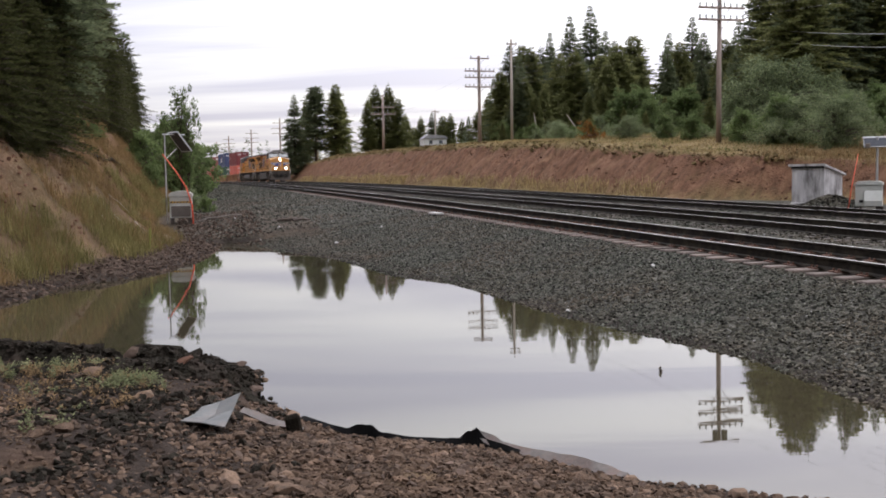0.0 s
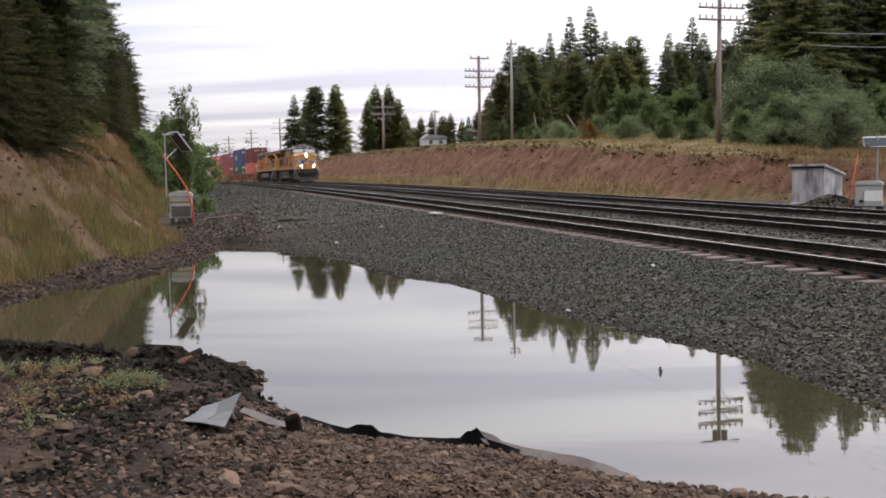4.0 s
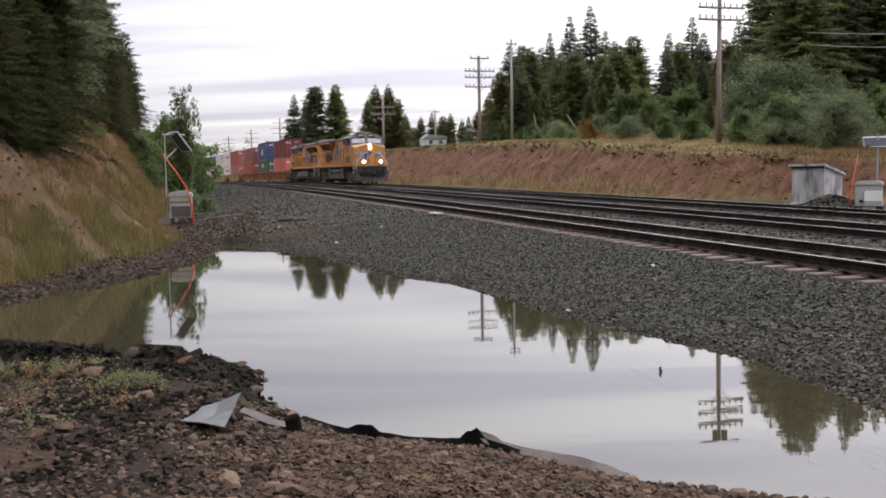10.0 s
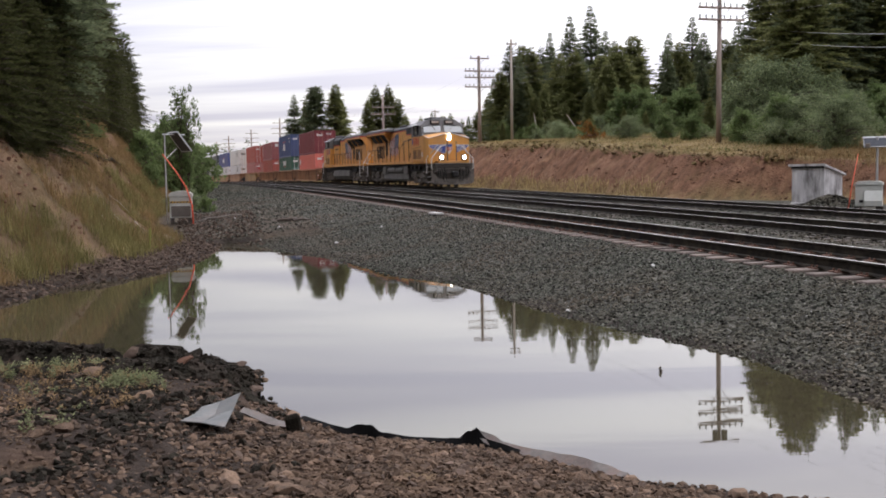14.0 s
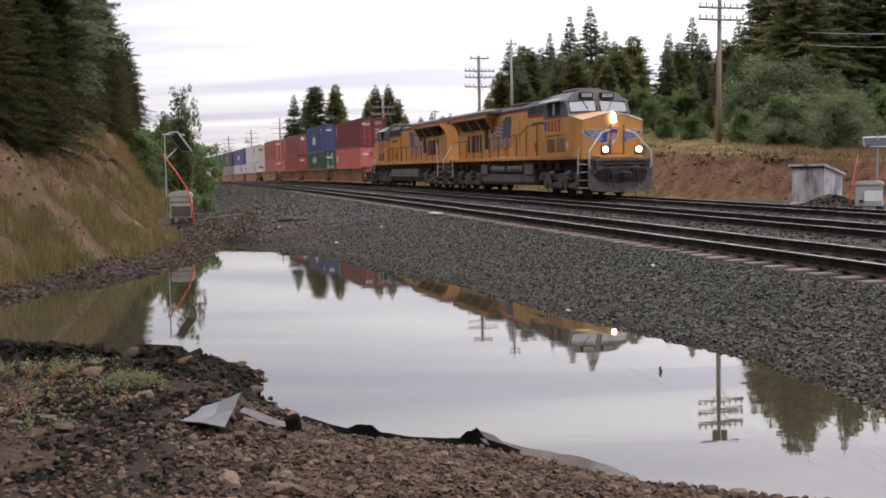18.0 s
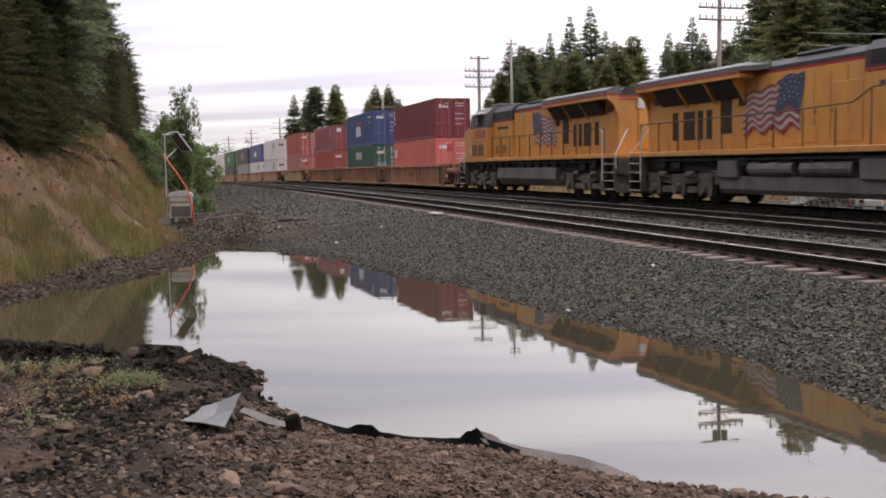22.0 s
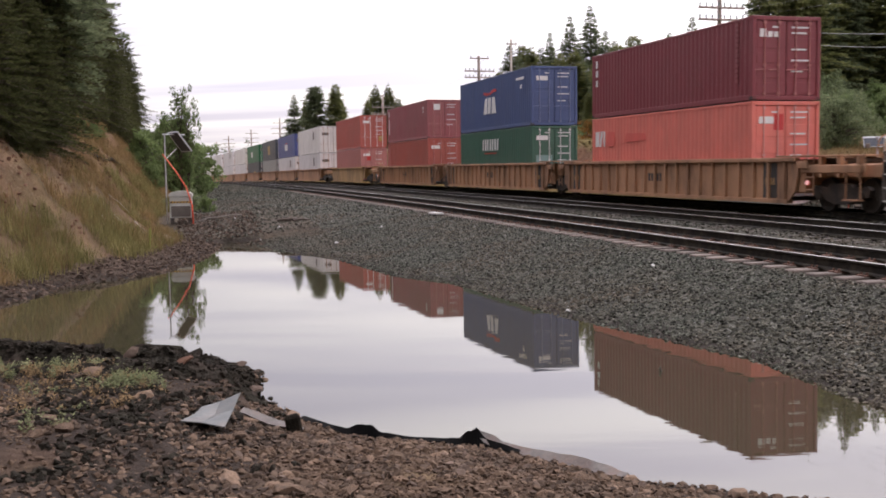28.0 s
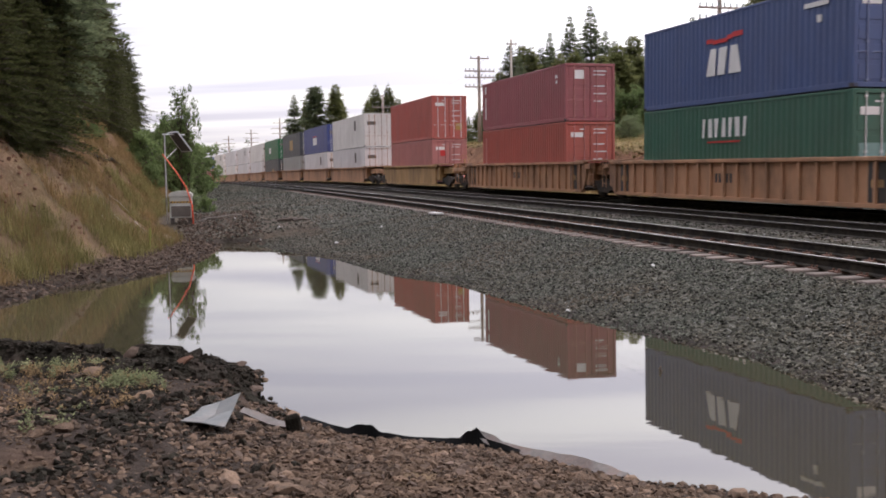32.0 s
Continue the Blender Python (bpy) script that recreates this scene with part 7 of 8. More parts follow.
# broken asphalt heaped on the bank
HEAPS = {
    "ridge": ((-4.75, 11.05, 0.34, 0.28, 0.17), (-4.35, 11.0, 0.34, 0.28, 0.175), (-4.0, 10.95, 0.30, 0.26, 0.15), (-3.72, 10.9, 0.22, 0.24, 0.10), (-5.3, 11.1, 0.45, 0.30, 0.10)),
    "mound": ((-2.88, 10.25, 0.28, 0.40, 0.175), (-2.55, 10.1, 0.32, 0.42, 0.10), (-2.2, 9.8, 0.36, 0.40, 0.07), (-2.65, 9.6, 0.45, 0.50, 0.09), (-2.02, 9.45, 0.28, 0.28, 0.06), (-3.0, 9.75, 0.25, 0.35, 0.07)),
}


def heap_rise(x, y):
    """How far the broken asphalt stands over the soil."""
    h = 0.0
    for bumps in HEAPS.values():
        for cx, cy, rx, ry, top in bumps:
            d = ((x - cx) / rx) ** 2 + ((y - cy) / ry) ** 2
            if d < 1.6:
                h = max(h, top * min(1.0, 1.45 * max(0.0, 1 - d / 1.6)))
    return h


def make_lumps():
    rng = random.Random(90)
    for key, label in (("ridge", "long broken edge of black asphalt on the bank"), ("mound", "heap of crumbled black asphalt on the bank")):
        bumps = HEAPS[key]
        x0, x1 = min(b[0] - 1.3 * b[2] for b in bumps), max(b[0] + 1.3 * b[2] for b in bumps)
        y0, y1 = min(b[1] - 1.3 * b[3] for b in bumps), max(b[1] + 1.3 * b[3] for b in bumps)
        nx, ny = int((x1 - x0) / 0.018), int((y1 - y0) / 0.02)
        g = Geo()
        v = []
        for j in range(ny + 1):
            for i in range(nx + 1):
                x, y = x0 + (x1 - x0) * i / nx, y0 + (y1 - y0) * j / ny
                p = Vector((x * 5.5, y * 5.5, 1.7))
                x2, y2 = x + 0.09 * noise.noise(p), y + 0.09 * noise.noise(p + Vector((9, 3, 0)))
                h = heap_rise(x2, y2)
                near, far_ = noise.voronoi(Vector((x * 7, y * 7, 0.3)))[0][0:2]
                chunk = 0.06 * (noise.cell(Vector((x2 * 8, y2 * 8, 2.0))) - 0.5) + 0.05 * min(0.6, far_ - near) + 0.022 * noise.noise(p * 5) + 0.010 * noise.noise(p * 13)
                v.append((x, y, ground_z(x, y) + (h + chunk * min(1.0, h * 9) if h > 0.01 else -0.04)))
        g.add(v, [(j * (nx + 1) + i, j * (nx + 1) + i + 1, (j + 1) * (nx + 1) + i + 1, (j + 1) * (nx + 1) + i) for j in range(ny) for i in range(nx)])
        single("asphalt_edge" if key == "ridge" else "asphalt_mound", g, M_BLACK_ROCK, label, "asphalt", "broken asphalt")
    # loose chunks on and round the heaps, each a thing
    shapes = []
    for i in range(6):
        v, f = stone_shape(random.Random(120 + i), 20)
        me = bpy.data.meshes.new("asphalt_lump")
        me.from_pydata(v.tolist(), [], f)
        me.materials.append(M_BLACK_ROCK)
        shapes.append(me)
    for x, y, r in ((-4.8, 11.0, 0.13), (-4.5, 11.05, 0.10), (-4.15, 10.95, 0.11), (-3.75, 10.9, 0.10), (-3.45, 10.8, 0.09), (-2.95, 10.2, 0.14), (-2.8, 10.35, 0.12), (-2.55, 10.2, 0.13), (-2.35, 10.1, 0.11), (-2.25, 9.75, 0.10), (-2.7, 9.7, 0.11), (-2.45, 9.5, 0.09), (-2.05, 9.5, 0.08), (-3.05, 9.75, 0.09), (-3.75, 9.55, 0.12), (-4.1, 9.6, 0.11), (-3.4, 9.7, 0.09), (-3.3, 8.45, 0.07), (-3.6, 7.7, 0.07), (-2.95, 7.0, 0.06), (-2.6, 7.3, 0.05), (-3.1, 6.5, 0.06), (-2.4, 6.3, 0.05)):
        ob = new("asphalt_lump", shapes[rng.randrange(6)])
        ob.matrix_basis = Matrix.LocRotScale((x, y, ground_z(x, y) + 0.93 * heap_rise(x, y) + 0.12 * r), Euler((rng.uniform(-0.4, 0.4), rng.uniform(-0.4, 0.4), rng.uniform(0, 6.28))), (r * 1.3, r, r * 0.75))
        tagged(ob, "lump of broken black asphalt on the bank", "asphalt lump", "broken asphalt")
    for x, y, r, tilt, mat, label in ((-3.08, 10.0, 0.10, 0.9, M_DARKROCK, "flat brown slab leaning on the asphalt heap"), (-2.42, 9.42, 0.12, 0.5, M_CLAYROCK, "flat red stone on the asphalt heap"), (-3.28, 9.55, 0.13, 0.2, M_ROCK, "flat brown stone among the weeds"), (-2.02, 9.95, 0.09, 0.4, M_DARKROCK, "grey stone at the water's edge"), (-1.85, 9.8, 0.1, 0.2, M_DARKROCK, "grey stone at the water's edge")):
        ob = new("flat_stone", ROCK_MESH[rng.randrange(8)].copy())
        ob.data.materials.clear()
        ob.data.materials.append(mat)
        ob.matrix_basis = Matrix.LocRotScale((x, y, ground_z(x, y) + heap_rise(x, y) + 0.25 * r), Euler((tilt, -0.5 * tilt, rng.uniform(-0.5, 0.5))), (r * 1.25, r, r * 0.3))
        tagged(ob, label, "stone", "flat stones")
    more = []
    for i in range(9500):
        x = rng.uniform(-5.6, -1.8)
        y = near_shore(x) - abs(rng.gauss(1.2, 0.6))
        if rng.random() < 0.6:
            x = rng.gauss(-2.9, 0.75)
            y = rng.uniform(4.6, 10.4)
            if noise.noise(Vector((x * 1.3, y * 1.3, 5))) < -0.12:
                continue
        r = rng.choice((0.010, 0.015, 0.02, 0.03, 0.045))
        more.append((x, y, ground_z(x, y) + heap_rise(x, y) + r * 0.3, r))
    scatter("asphalt_crumbs", "black asphalt crumbs round the broken heaps", more, M_BLACK_ROCK, None, 6)


make_lumps()


# ---- bent belting and sheet along the water's edge ----
M_RUBBER = surface("black_rubber", (0.006, 0.006, 0.006), (0.014, 0.014, 0.014), 6, 0.9, 0, 0.2, spec=0.03)
M_STRIP = surface("muddy_strip", (0.075, 0.068, 0.062), (0.18, 0.16, 0.145), 9, 0.8, 0.0, 0.5, c=(0.15, 0.10, 0.08), camt=0.8, cscale=5)
M_SHEET = surface("weathered_grey_sheet", (0.062, 0.068, 0.065), (0.125, 0.132, 0.127), 4, 0.6, 0.0, 0.15, c=(0.16, 0.13, 0.11), camt=0.7, cscale=3)


def ribbon(name, label, pts, width, mat, thick=0.012):
    """A strip of sheet that follows pts (x, y, lift, tilt, share of the width)."""
    g = Geo()
    n = len(pts)
    fine = []
    for i in range(n - 1):
        for k in range(4):
            f = k / 4
            f = f * f * (3 - 2 * f)
            fine.append([a + (b - a) * (f if j > 1 else k / 4) for j, (a, b) in enumerate(zip(pts[i], pts[i + 1]))])
    fine.append(list(pts[-1]))
    rows = []
    for i, (x, y, h, t, wm) in enumerate(fine):
        a, b = fine[max(0, i - 1)], fine[min(len(fine) - 1, i + 1)]
        d = Vector((b[0] - a[0], b[1] - a[1], 0)).normalized()
        side = Vector((-d.y, d.x, 0)) * math.cos(t) + Vector((0, 0, math.sin(t)))
        c = Vector((x, y, max(0.0, ground_z(x, y)) + 0.02 + h))
        nrm = d.cross(side).normalized() * thick
        w = width * wm * (0.9 + 0.25 * noise.noise(Vector((i * 0.4, x, y))))
        rows.append([tuple(c - side * w * 0.5), tuple(c + side * w * 0.5), tuple(c + side * w * 0.5 + nrm), tuple(c - side * w * 0.5 + nrm)])
    loft(g, rows)
    return single(name, g, mat, label, "debris", "debris at the water")


ribbon("rubber_strip", "black bent rubber strip lying at the water's edge", [(-1.25, 8.75, 0.0, 0.2, 1), (-1.0, 8.48, 0.0, 0.4, 0.8), (-0.82, 8.30, 0.01, 1.0, 0.7), (-0.70, 8.22, 0.03, 1.4, 1.5), (-0.62, 8.18, 0.035, 1.45, 1.6), (-0.52, 8.12, 0.01, 1.2, 0.8), (-0.3, 8.05, -0.005, 0.6, 0.6), (-0.05, 8.0, 0.0, 0.5, 0.6), (0.08, 7.95, 0.005, 0.9, 0.7), (0.17, 7.9, 0.035, 1.35, 1.7), (0.235, 7.86, 0.055, 1.4, 2.1), (0.31, 7.82, 0.02, 1.1, 1.0), (0.42, 7.7, 0.015, 1.0, 0.8), (0.55, 7.6, 0.0, 0.5, 0.6)], 0.075, M_RUBBER)
ribbon("rubber_strip", "dull grey torn strip half buried along the shore", [(0.24, 7.88, 0.085, 0.9, 0.6), (0.33, 7.83, 0.05, 0.7, 1.2), (0.42, 7.76, 0.012, 0.5, 1.0), (0.62, 7.56, 0.01, 0.5, 1.0), (0.8, 7.4, 0.01, 0.45, 1.2), (0.98, 7.22, 0.02, 0.6, 1.1), (1.12, 7.08, 0.005, 0.4, 1.1), (1.25, 6.98, -0.005, 0.3, 0.7)], 0.095, M_STRIP)
ribbon("rubber_strip", "dull brown flattened strip between stones", [(-1.62, 8.05, 0.03, 0.3, 1), (-1.45, 8.0, 0.03, 0.35, 1.1), (-1.3, 7.95, 0.02, 0.3, 1), (-1.12, 7.9, 0.0, 0.2, 0.8)], 0.085, M_STRIP)


def make_sheet():
    g = Geo()
    z = ground_z(-1.75, 7.4) + 0.055
    top = [(-1.93, 7.35, z + 0.0), (-1.76, 7.27, z + 0.005), (-1.57, 7.18, z - 0.01), (-1.575, 7.5, z + 0.04), (-1.585, 7.85, z + 0.10), (-1.73, 7.78, z + 0.045), (-1.86, 7.72, z + 0.02), (-1.86, 7.52, z + 0.015), (-1.72, 7.54, z + 0.0)]
    n = 8
    faces = [(0, 1, 8, 7), (1, 2, 3, 8), (8, 3, 4, 5), (7, 8, 5, 6)]
    k = len(top)
    g.add(top + [(x, y, q - 0.008) for x, y, q in top], faces + [tuple(i + k for i in f[::-1]) for f in faces] + [(i, i + k, (i + 1) % n + k, (i + 1) % n) for i in range(n)])
    return single("torn_sheet", g, M_SHEET, "torn grey metal sheet lying on the rubble", "debris", "debris at the water")


make_sheet()
M_WOOD = surface("dead_wood", (0.06, 0.045, 0.035), (0.15, 0.12, 0.10), 6, 0.9, 0, 0.5)
g = Geo().tube([(2.28, 10.85, -0.08), (2.31, 10.85, 0.02), (2.29, 10.84, 0.035), (2.31, 10.84, 0.055)], 0.022, 6, r2=0.008)
single("snag", g, M_WOOD, "small dark snag sticking out of the water", "debris", "debris at the water")
for x, y, a, ln, r in ((-5.6, 38.8, 0.1, 1.0, 0.07), (-5.3, 38.6, 0.5, 0.7, 0.05), (-6.0, 38.9, -0.3, 0.6, 0.06), (-9.2, 42.5, 0.15, 1.4, 0.03)):
    z = ground_z(x, y) + r * 0.8
    g = Geo().tube([(x - ln / 2 * math.cos(a), y - ln / 2 * math.sin(a), z), (x, y + 0.05, z + 0.03), (x + ln / 2 * math.cos(a), y + ln / 2 * math.sin(a), z)], r, 7, r2=r * 0.5)
    single("driftwood", g, M_WOOD, "dark weathered stick lying on the gravel", "debris", "sticks on the gravel")
M_PALE = surface("pale_stone", (0.45, 0.44, 0.42), (0.62, 0.61, 0.58), 8, 0.8)
for x, y, r in ((-8.3, 41.0, 0.07), (-5.9, 37.0, 0.06), (-3.2, 30.6, 0.06), (-2.0, 33.2, 0.05), (-6.3, 35.4, 0.05), (1.9, 15.6, 0.04), (3.6, 17.6, 0.05)):
    ob = new("pale_stone", ROCK_MESH[0].copy())
    ob.data.materials.clear()
    ob.data.materials.append(M_PALE)
    ob.matrix_basis = Matrix.LocRotScale((x, y, ground_z(x, y) + r * 0.4), Euler((0, 0, x)), (r * 1.3, r, r * 0.8))
    tagged(ob, "single pale stone on the dark gravel", "stone", "pale stones")
b = on_track(-33.0, 8.85, -TIE_DROP + 0.03)
g = Geo().box(-0.5, -0.12, -0.03, 0.5, 0.12, 0.03, 0.01)
tagged(single("plank", g, M_PALE, "pale weathered plank at the tie ends", "plank"), "pale weathered plank at the tie ends", "plank").matrix_basis = pose(b.x, b.y, b.z, 0, 0, -75)


# ---- ties under the rails ----
def make_ties():
    rng = random.Random(33)
    tie = Geo().box(-0.115, -1.3, -0.18, 0.115, 1.3, 0.0, 0.015).mesh("tie", M_TIE)
    plate = Geo()
    for y in (-0.7525, 0.7525):
        plate.box(-0.1, y - 0.17, 0.0, 0.1, y + 0.17, 0.018)
        for x in (-0.06, 0.06):
            for k in (-0.1, 0.1):
                plate.box(x - 0.012, y + k - 0.012, 0.018, x + 0.012, y + k + 0.012, 0.05)
    plate_me = plate.mesh("tie_plate", M_PLATE)
    bed = thing("track_bed", "weathered wooden ties in grey ballast under the near rails", "railway ties", kind="structure")
    s = 6.0
    n = 0
    while s > -78 and n < 150:
        m = track_pose(s, LAT[0]) @ pose(0, rng.uniform(-0.05, 0.05), -TIE_DROP + 0.003, 0, 0, rng.uniform(-1.2, 1.2))
        ob = new("tie", tie)
        ob.parent = bed
        ob.matrix_basis = m
        pl = new("tie_plate", plate_me)
        pl.parent = ob
        pl.matrix_basis = pose(0, 0, 0)
        s -= 0.55 + rng.uniform(-0.03, 0.03)
        n += 1
    g = Geo()
    for lat, s0, s1, low in ((LAT[0], s, -200, 0.0), (LAT[1], 6, -140, 0.028), (LAT[2], 6, -140, 0.028)):
        q = s0
        while q > s1:
            m = track_pose(q, lat)
            k = Geo().box(-0.115, -1.3, -TIE_DROP - 0.17 - low, 0.115, 1.3, -TIE_DROP - low, 0.0).turned(m)
            g.add(k.v, k.f)
            q -= 0.55 if q > -90 else 0.8
    single("far_ties", g, M_OLDTIE, "rows of weathered ties under the farther rails", "railway ties", kind="stuff")


make_ties()


# ---- grass, weeds ----
M_STRAW = leafy("dry_grass", (0.16, 0.105, 0.048), (0.36, 0.25, 0.12), 0.3, 0.45)
M_PALEGRASS = leafy("pale_dry_grass", (0.24, 0.185, 0.085), (0.42, 0.325, 0.165), 0.3, 0.35)
M_OCHRE = leafy("ochre_weeds", (0.17, 0.115, 0.055), (0.33, 0.225, 0.12), 0.35, 0.45)
M_OCHRE_GREEN = leafy("yellow_green_stalk", (0.22, 0.24, 0.07), (0.36, 0.36, 0.12), 0.35, 0.3)
M_SPRIG = leafy("pale_sprigs", (0.15, 0.175, 0.08), (0.27, 0.28, 0.15), 0.35, 0.35)
M_OLIVE = leafy("olive_weeds", (0.125, 0.118, 0.045), (0.25, 0.215, 0.09), 0.35, 0.45)
M_GREENGRASS = leafy("green_grass", (0.07, 0.10, 0.03), (0.15, 0.17, 0.06), 0.3, 0.3)


def blades(name, label, spots, mat, hmin, hmax, per, spread, wide=0.012, seed=1):
    rng = random.Random(seed)
    v, f = [], []
    for x, y, z in spots:
        for i in range(per):
            a, h = rng.uniform(0, 6.283), rng.uniform(hmin, hmax)
            bx, by = x + rng.gauss(0, spread), y + rng.gauss(0, spread)
            ln = rng.uniform(0.15, 0.95)
            lx, ly = math.cos(a) * h * ln, math.sin(a) * h * ln
            w = wide * rng.uniform(0.6, 1.4)
            o = len(v)
            v += [(bx - w * math.sin(a), by + w * math.cos(a), z - 0.03), (bx + w * math.sin(a), by - w * math.cos(a), z - 0.03),
                  (bx + lx * 0.4 + w * 0.7 * math.sin(a), by + ly * 0.4 - w * 0.7 * math.cos(a), z + h * 0.6), (bx + lx * 0.4 - w * 0.7 * math.sin(a), by + ly * 0.4 + w * 0.7 * math.cos(a), z + h * 0.6), (bx + lx, by + ly, z + h)]
            f += [(o, o + 1, o + 2, o + 3), (o + 3, o + 2, o + 4)]
    me = bpy.data.meshes.new(name)
    me.from_pydata(v, [], f)
    me.materials.append(mat)
    return tagged(new(name, me), label, "grass", kind="stuff")


def patch(rng, count, s0, s1, lo, hi, clump=0.25, thr=-0.1):
    """Spots between two lines (functions of s) where the growth is patchy."""
    out = []
    tries = 0
    while len(out) < count and tries < count * 12:
        tries += 1
        s = rng.uniform(s0, s1)
        l = rng.uniform(lo(s), hi(s))
        b = float(bend(s))
        x, y = NRX * (l + b) + DRX * s, NRY * (l + b) + DRY * s
        if noise.noise(Vector((x * clump, y * clump, 3.3))) < thr:
            continue
        out.append((x, y, ground_z(x, y)))
    return out


rg = random.Random(70)
blades("dry_grass", "tall dry straw-coloured grass on the dirt bank", patch(rg, 7500, -72, -16, lambda s: hill_toe(s) - 4.0, lambda s: hill_toe(s) + 0.3, 0.9, 0.10), M_STRAW, 0.08, 0.42, 9, 0.14, 0.005, 1)
blades("green_weeds", "low green weeds at the foot of the bank", patch(rg, 3200, -60, -15, lambda s: hill_toe(s) - 1.5, lambda s: hill_toe(s) + 0.35, 0.6, -0.05), M_OLIVE, 0.08, 0.42, 10, 0.18, 0.006, 2)
blades("bank_grass", "dry grass fringe at the foot of the cut", patch(rg, 3600, -170, -46, lambda s: bank_toe(s) - 0.8, lambda s: bank_toe(s) + 0.75, 0.35, -0.1), M_PALEGRASS, 0.12, 0.5, 6, 0.3, 0.016, 3)
blades("crest_grass", "dry pale grass along the top of the cut", patch(rg, 15000, -200, -32, lambda s: bank_toe(s) + 0.85 * (bank_h(s) + 0.5) - 0.1, lambda s: bank_toe(s) + 0.85 * (bank_h(s) + 0.5) + 10, 0.15, -0.4), M_PALEGRASS, 0.04, 0.17, 8, 0.35, 0.010, 4)
blades("crest_weeds", "green weeds on the top of the cut", patch(rg, 420, -120, -30, lambda s: bank_toe(s) + 0.9 * (bank_h(s) + 0.5), lambda s: bank_toe(s) + 0.85 * (bank_h(s) + 0.5) + 9, 0.2, 0.0), M_GREENGRASS, 0.08, 0.3, 9, 0.3, 0.012, 5)
blades("brush", "yellowing brush behind the hut", patch(rg, 1500, -43, -20, lambda s: bank_toe(s) + 1.3, lambda s: bank_toe(s) + 9, 0.3, -0.2), M_OCHRE, 0.1, 0.4, 8, 0.35, 0.012, 6)


def rosettes(name, label, spots, mat, size, seed):
    """Low leafy weeds: small stems with short leaves round them."""
    rng = random.Random(seed)
    g = Geo()
    for x, y in spots:
        z = ground_z(x, y)
        h = size * rng.uniform(0.6, 1.6)
        for k in range(rng.randint(3, 7)):
            b = Vector((x + rng.gauss(0, 0.035), y + rng.gauss(0, 0.035), z - 0.01))
            top = b + Vector((rng.uniform(-0.35, 0.35) * h, rng.uniform(-0.35, 0.35) * h, h * rng.uniform(0.5, 1.0)))
            for i in range(9):
                f = (i + rng.random()) / 9
                a = rng.uniform(0, 6.28)
                d = Vector((math.cos(a), math.sin(a), rng.uniform(0.0, 0.8))).normalized()
                leaf(g, b.lerp(top, f), d, Vector((0, 0, 1)), size * 0.32 * rng.uniform(0.6, 1.2), size * 0.09)
    return single(name, g, mat, label, "weeds", kind="stuff")


rosettes("bank_weeds", "pale green leafy weeds on the near bank", [(rg.gauss(-3.85, 0.45), rg.gauss(9.85, 0.16)) for _ in range(32)] + [(rg.gauss(-2.75, 0.2), rg.gauss(8.75, 0.25)) for _ in range(26)] + [(rg.uniform(-4.2, -2.6), rg.uniform(6.4, 9.6)) for _ in range(30)], M_SPRIG, 0.105, 7)
rosettes("dry_bank_weeds", "dry ochre weeds on the near bank", [(rg.gauss(-3.5, 0.4), rg.gauss(9.45, 0.3)) for _ in range(62)] + [(rg.uniform(-3.9, -2.4), rg.uniform(7.4, 9.0)) for _ in range(44)], M_OCHRE, 0.085, 8)
# a dark slab on edge among the stones, and more black patches trodden into the bank
g = Geo().box(-0.06, -0.03, -0.05, 0.06, 0.03, 0.16, 0.02).turned(Matrix.Rotation(0.25, 4, "X") @ Matrix.Rotation(-0.2, 4, "Y"))
single("broken_slab", g, M_BLACK_ROCK, "dark broken slab standing among the stones", "stone", "debris at the water").matrix_basis = pose(-1.17, 7.85, ground_z(-1.17, 7.85), 0, 0, 15)
blades("slope_weeds", "scattered olive weeds higher on the dirt bank", patch(rg, 420, -66, -16, lambda s: hill_toe(s) - 3.4, lambda s: hill_toe(s) - 0.8, 0.9, 0.2), M_OLIVE, 0.06, 0.22, 9, 0.16, 0.008, 12)


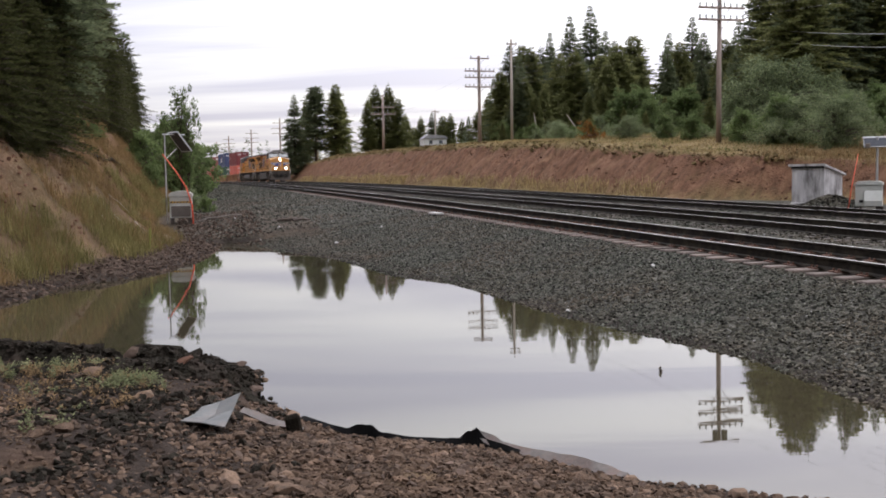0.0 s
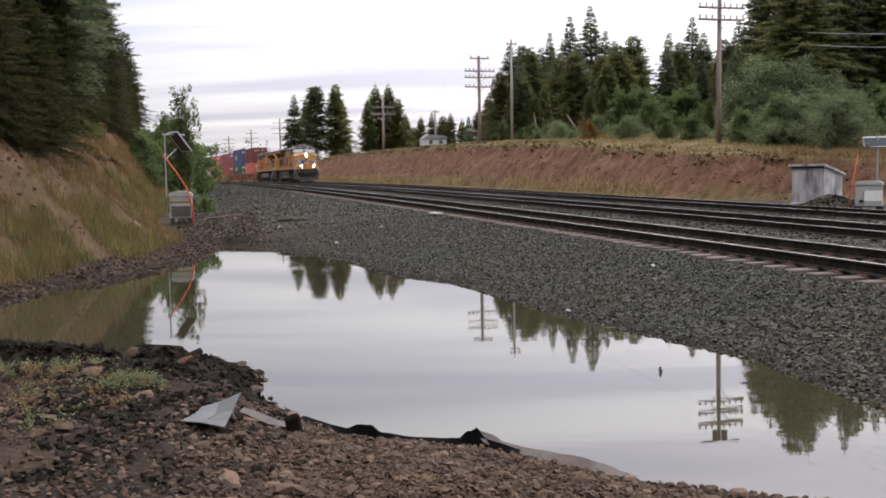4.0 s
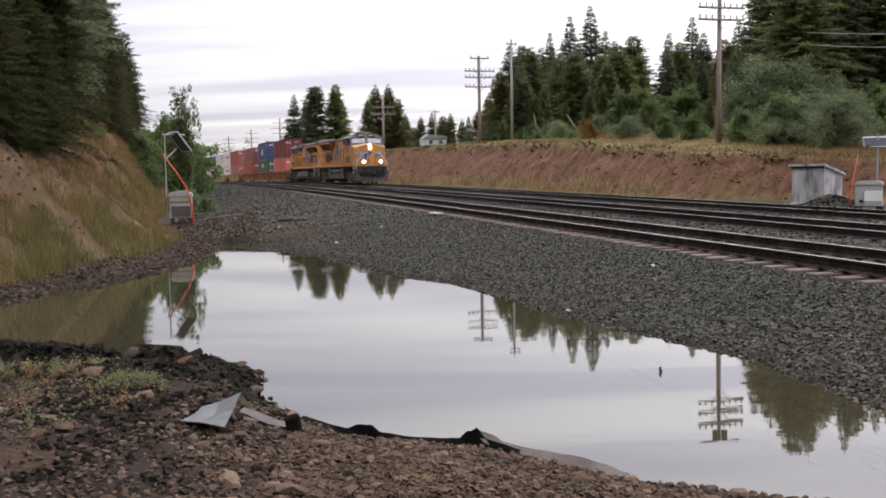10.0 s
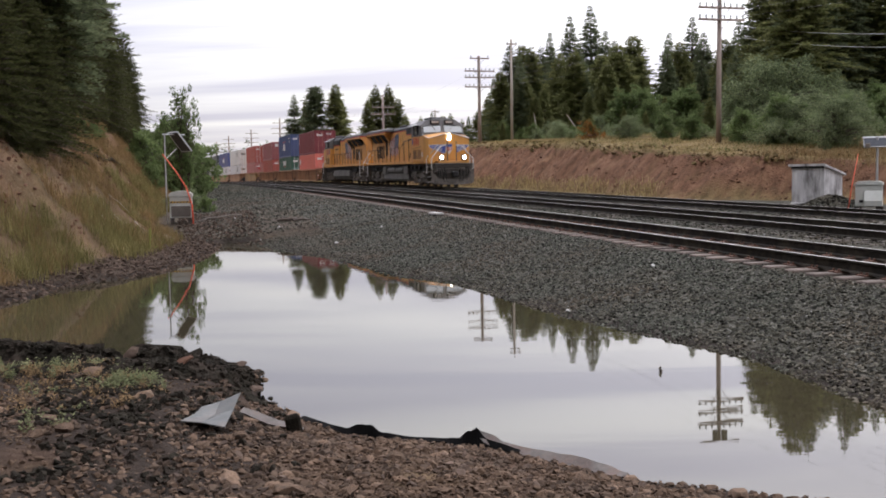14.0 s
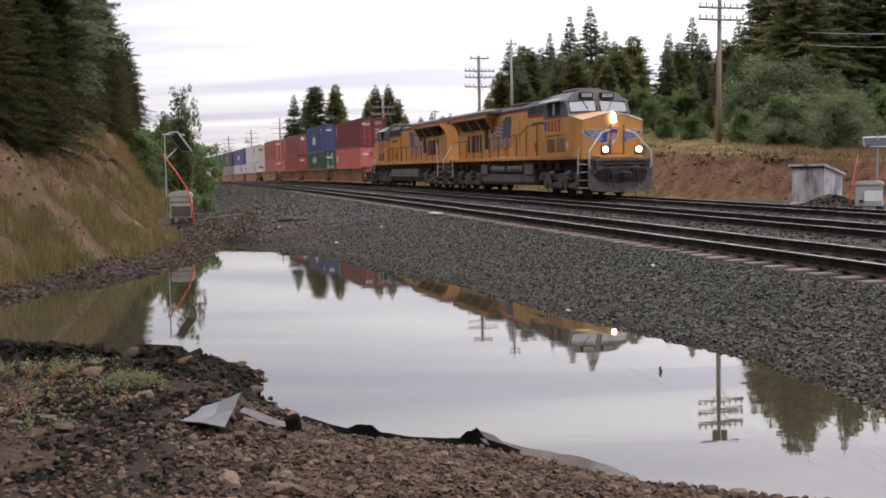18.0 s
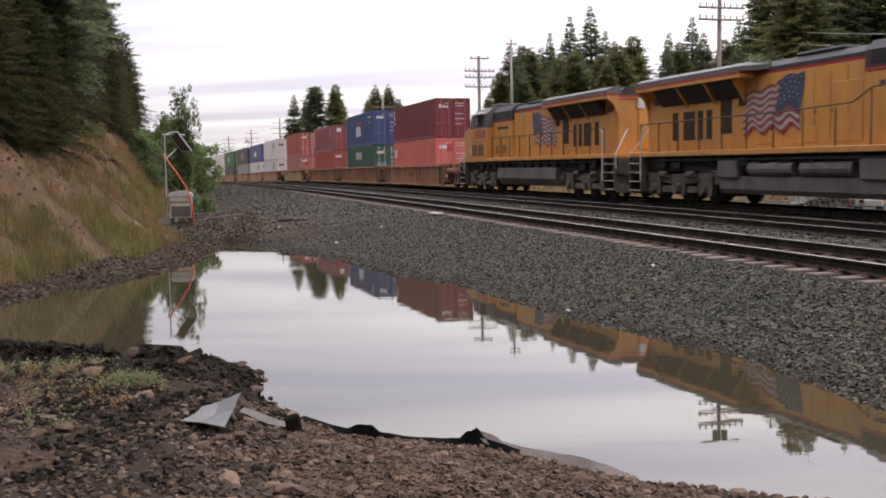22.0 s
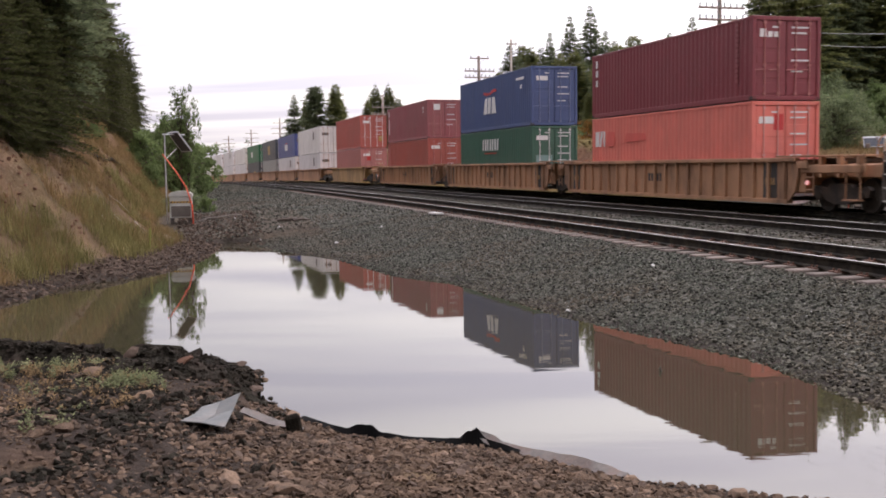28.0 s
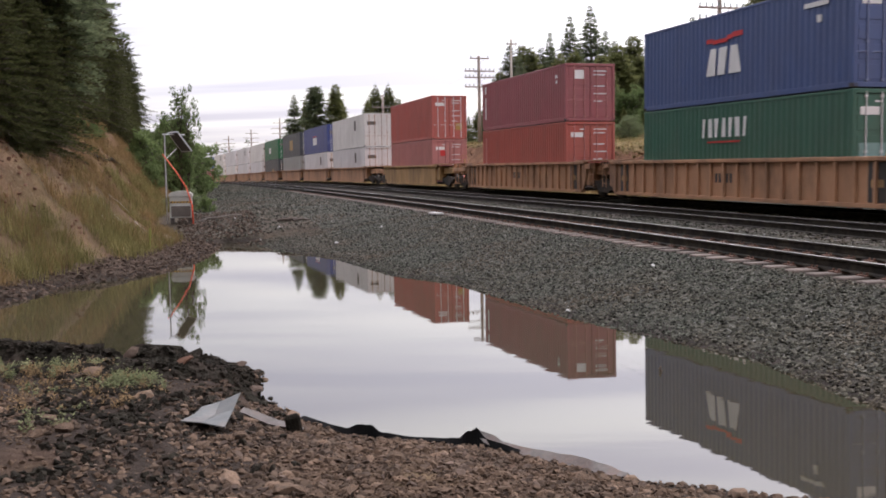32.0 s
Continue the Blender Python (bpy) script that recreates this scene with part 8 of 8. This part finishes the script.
# fallen wood, twigs, a tall weed stalk and a conduit on the hillside
def lying(name, label, category, pts, r, r2, mat, lift=0.05, group="fallen wood on the bank"):
    q = [(x, y, ground_z(x, y) + lift + (0.05 if i % 2 else 0.0)) for i, (x, y) in enumerate(pts)]
    return single(name, Geo().tube(q, r, 7, r2=r2), mat, label, category, group, smooth=True)


lying("fallen_log", "dark rotting log lying down the dirt bank", "log", [(-15.0, 44.6), (-15.3, 46.5), (-15.45, 48.2), (-15.6, 50.0), (-15.7, 51.8)], 0.11, 0.05, M_BLACK_ROCK, 0.04)
rt = random.Random(77)
for i in range(26):
    x, y = rt.gauss(-9.5, 0.45), rt.gauss(30.2, 0.9)
    a, ln = rt.uniform(-0.9, 0.9), rt.uniform(0.3, 0.9)
    lying("dead_twig", "thin pale dead twig on the dirt bank", "twig", [(x, y), (x + 0.5 * ln * math.cos(a), y + 0.5 * ln * math.sin(a)), (x + ln * math.cos(a), y + ln * math.sin(a))], 0.012, 0.004, M_POLE_PALE, rt.uniform(0.05, 0.2))
z = ground_z(-7.95, 27.75)
g = Geo().tube([(0, 0, -0.05), (0.02, 0, 0.3), (0.03, 0, 0.62)], 0.022, 6, r2=0.03)
for i in range(40):
    a, h = rt.uniform(0, 6.28), rt.uniform(0.0, 0.62)
    d = Vector((math.cos(a), math.sin(a), rt.uniform(0.1, 0.9))).normalized()
    leaf(g, Vector((0.02, 0, h)), d, Vector((0, 0, 1)), 0.24 if h < 0.15 else 0.06, 0.05 if h < 0.15 else 0.02)
single("weed_stalk", g, M_OCHRE_GREEN, "tall yellow-green weed stalk at the foot of the bank", "weed", "weeds").matrix_basis = pose(-7.95, 27.75, z)
lying("conduit", "grey plastic conduit lying from the cabinet over the gravel", "conduit", [(-9.7, 40.2), (-9.4, 40.9), (-9.0, 42.0), (-8.7, 42.4), (-8.3, 42.5)], 0.028, 0.028, M_UNDER, 0.05, "")
# scrub at the foot of the firs
for i in range(16):
    s = -18 - 2.6 * i + rt.uniform(-0.8, 0.8)
    l = hill_toe(s) - rt.uniform(2.5, 3.6) + float(bend(s))
    grow("broad", NRX * l + DRX * s, NRY * l + DRY * s, rt.uniform(0.5, 1.1), 1.3, 0.1)


motions()
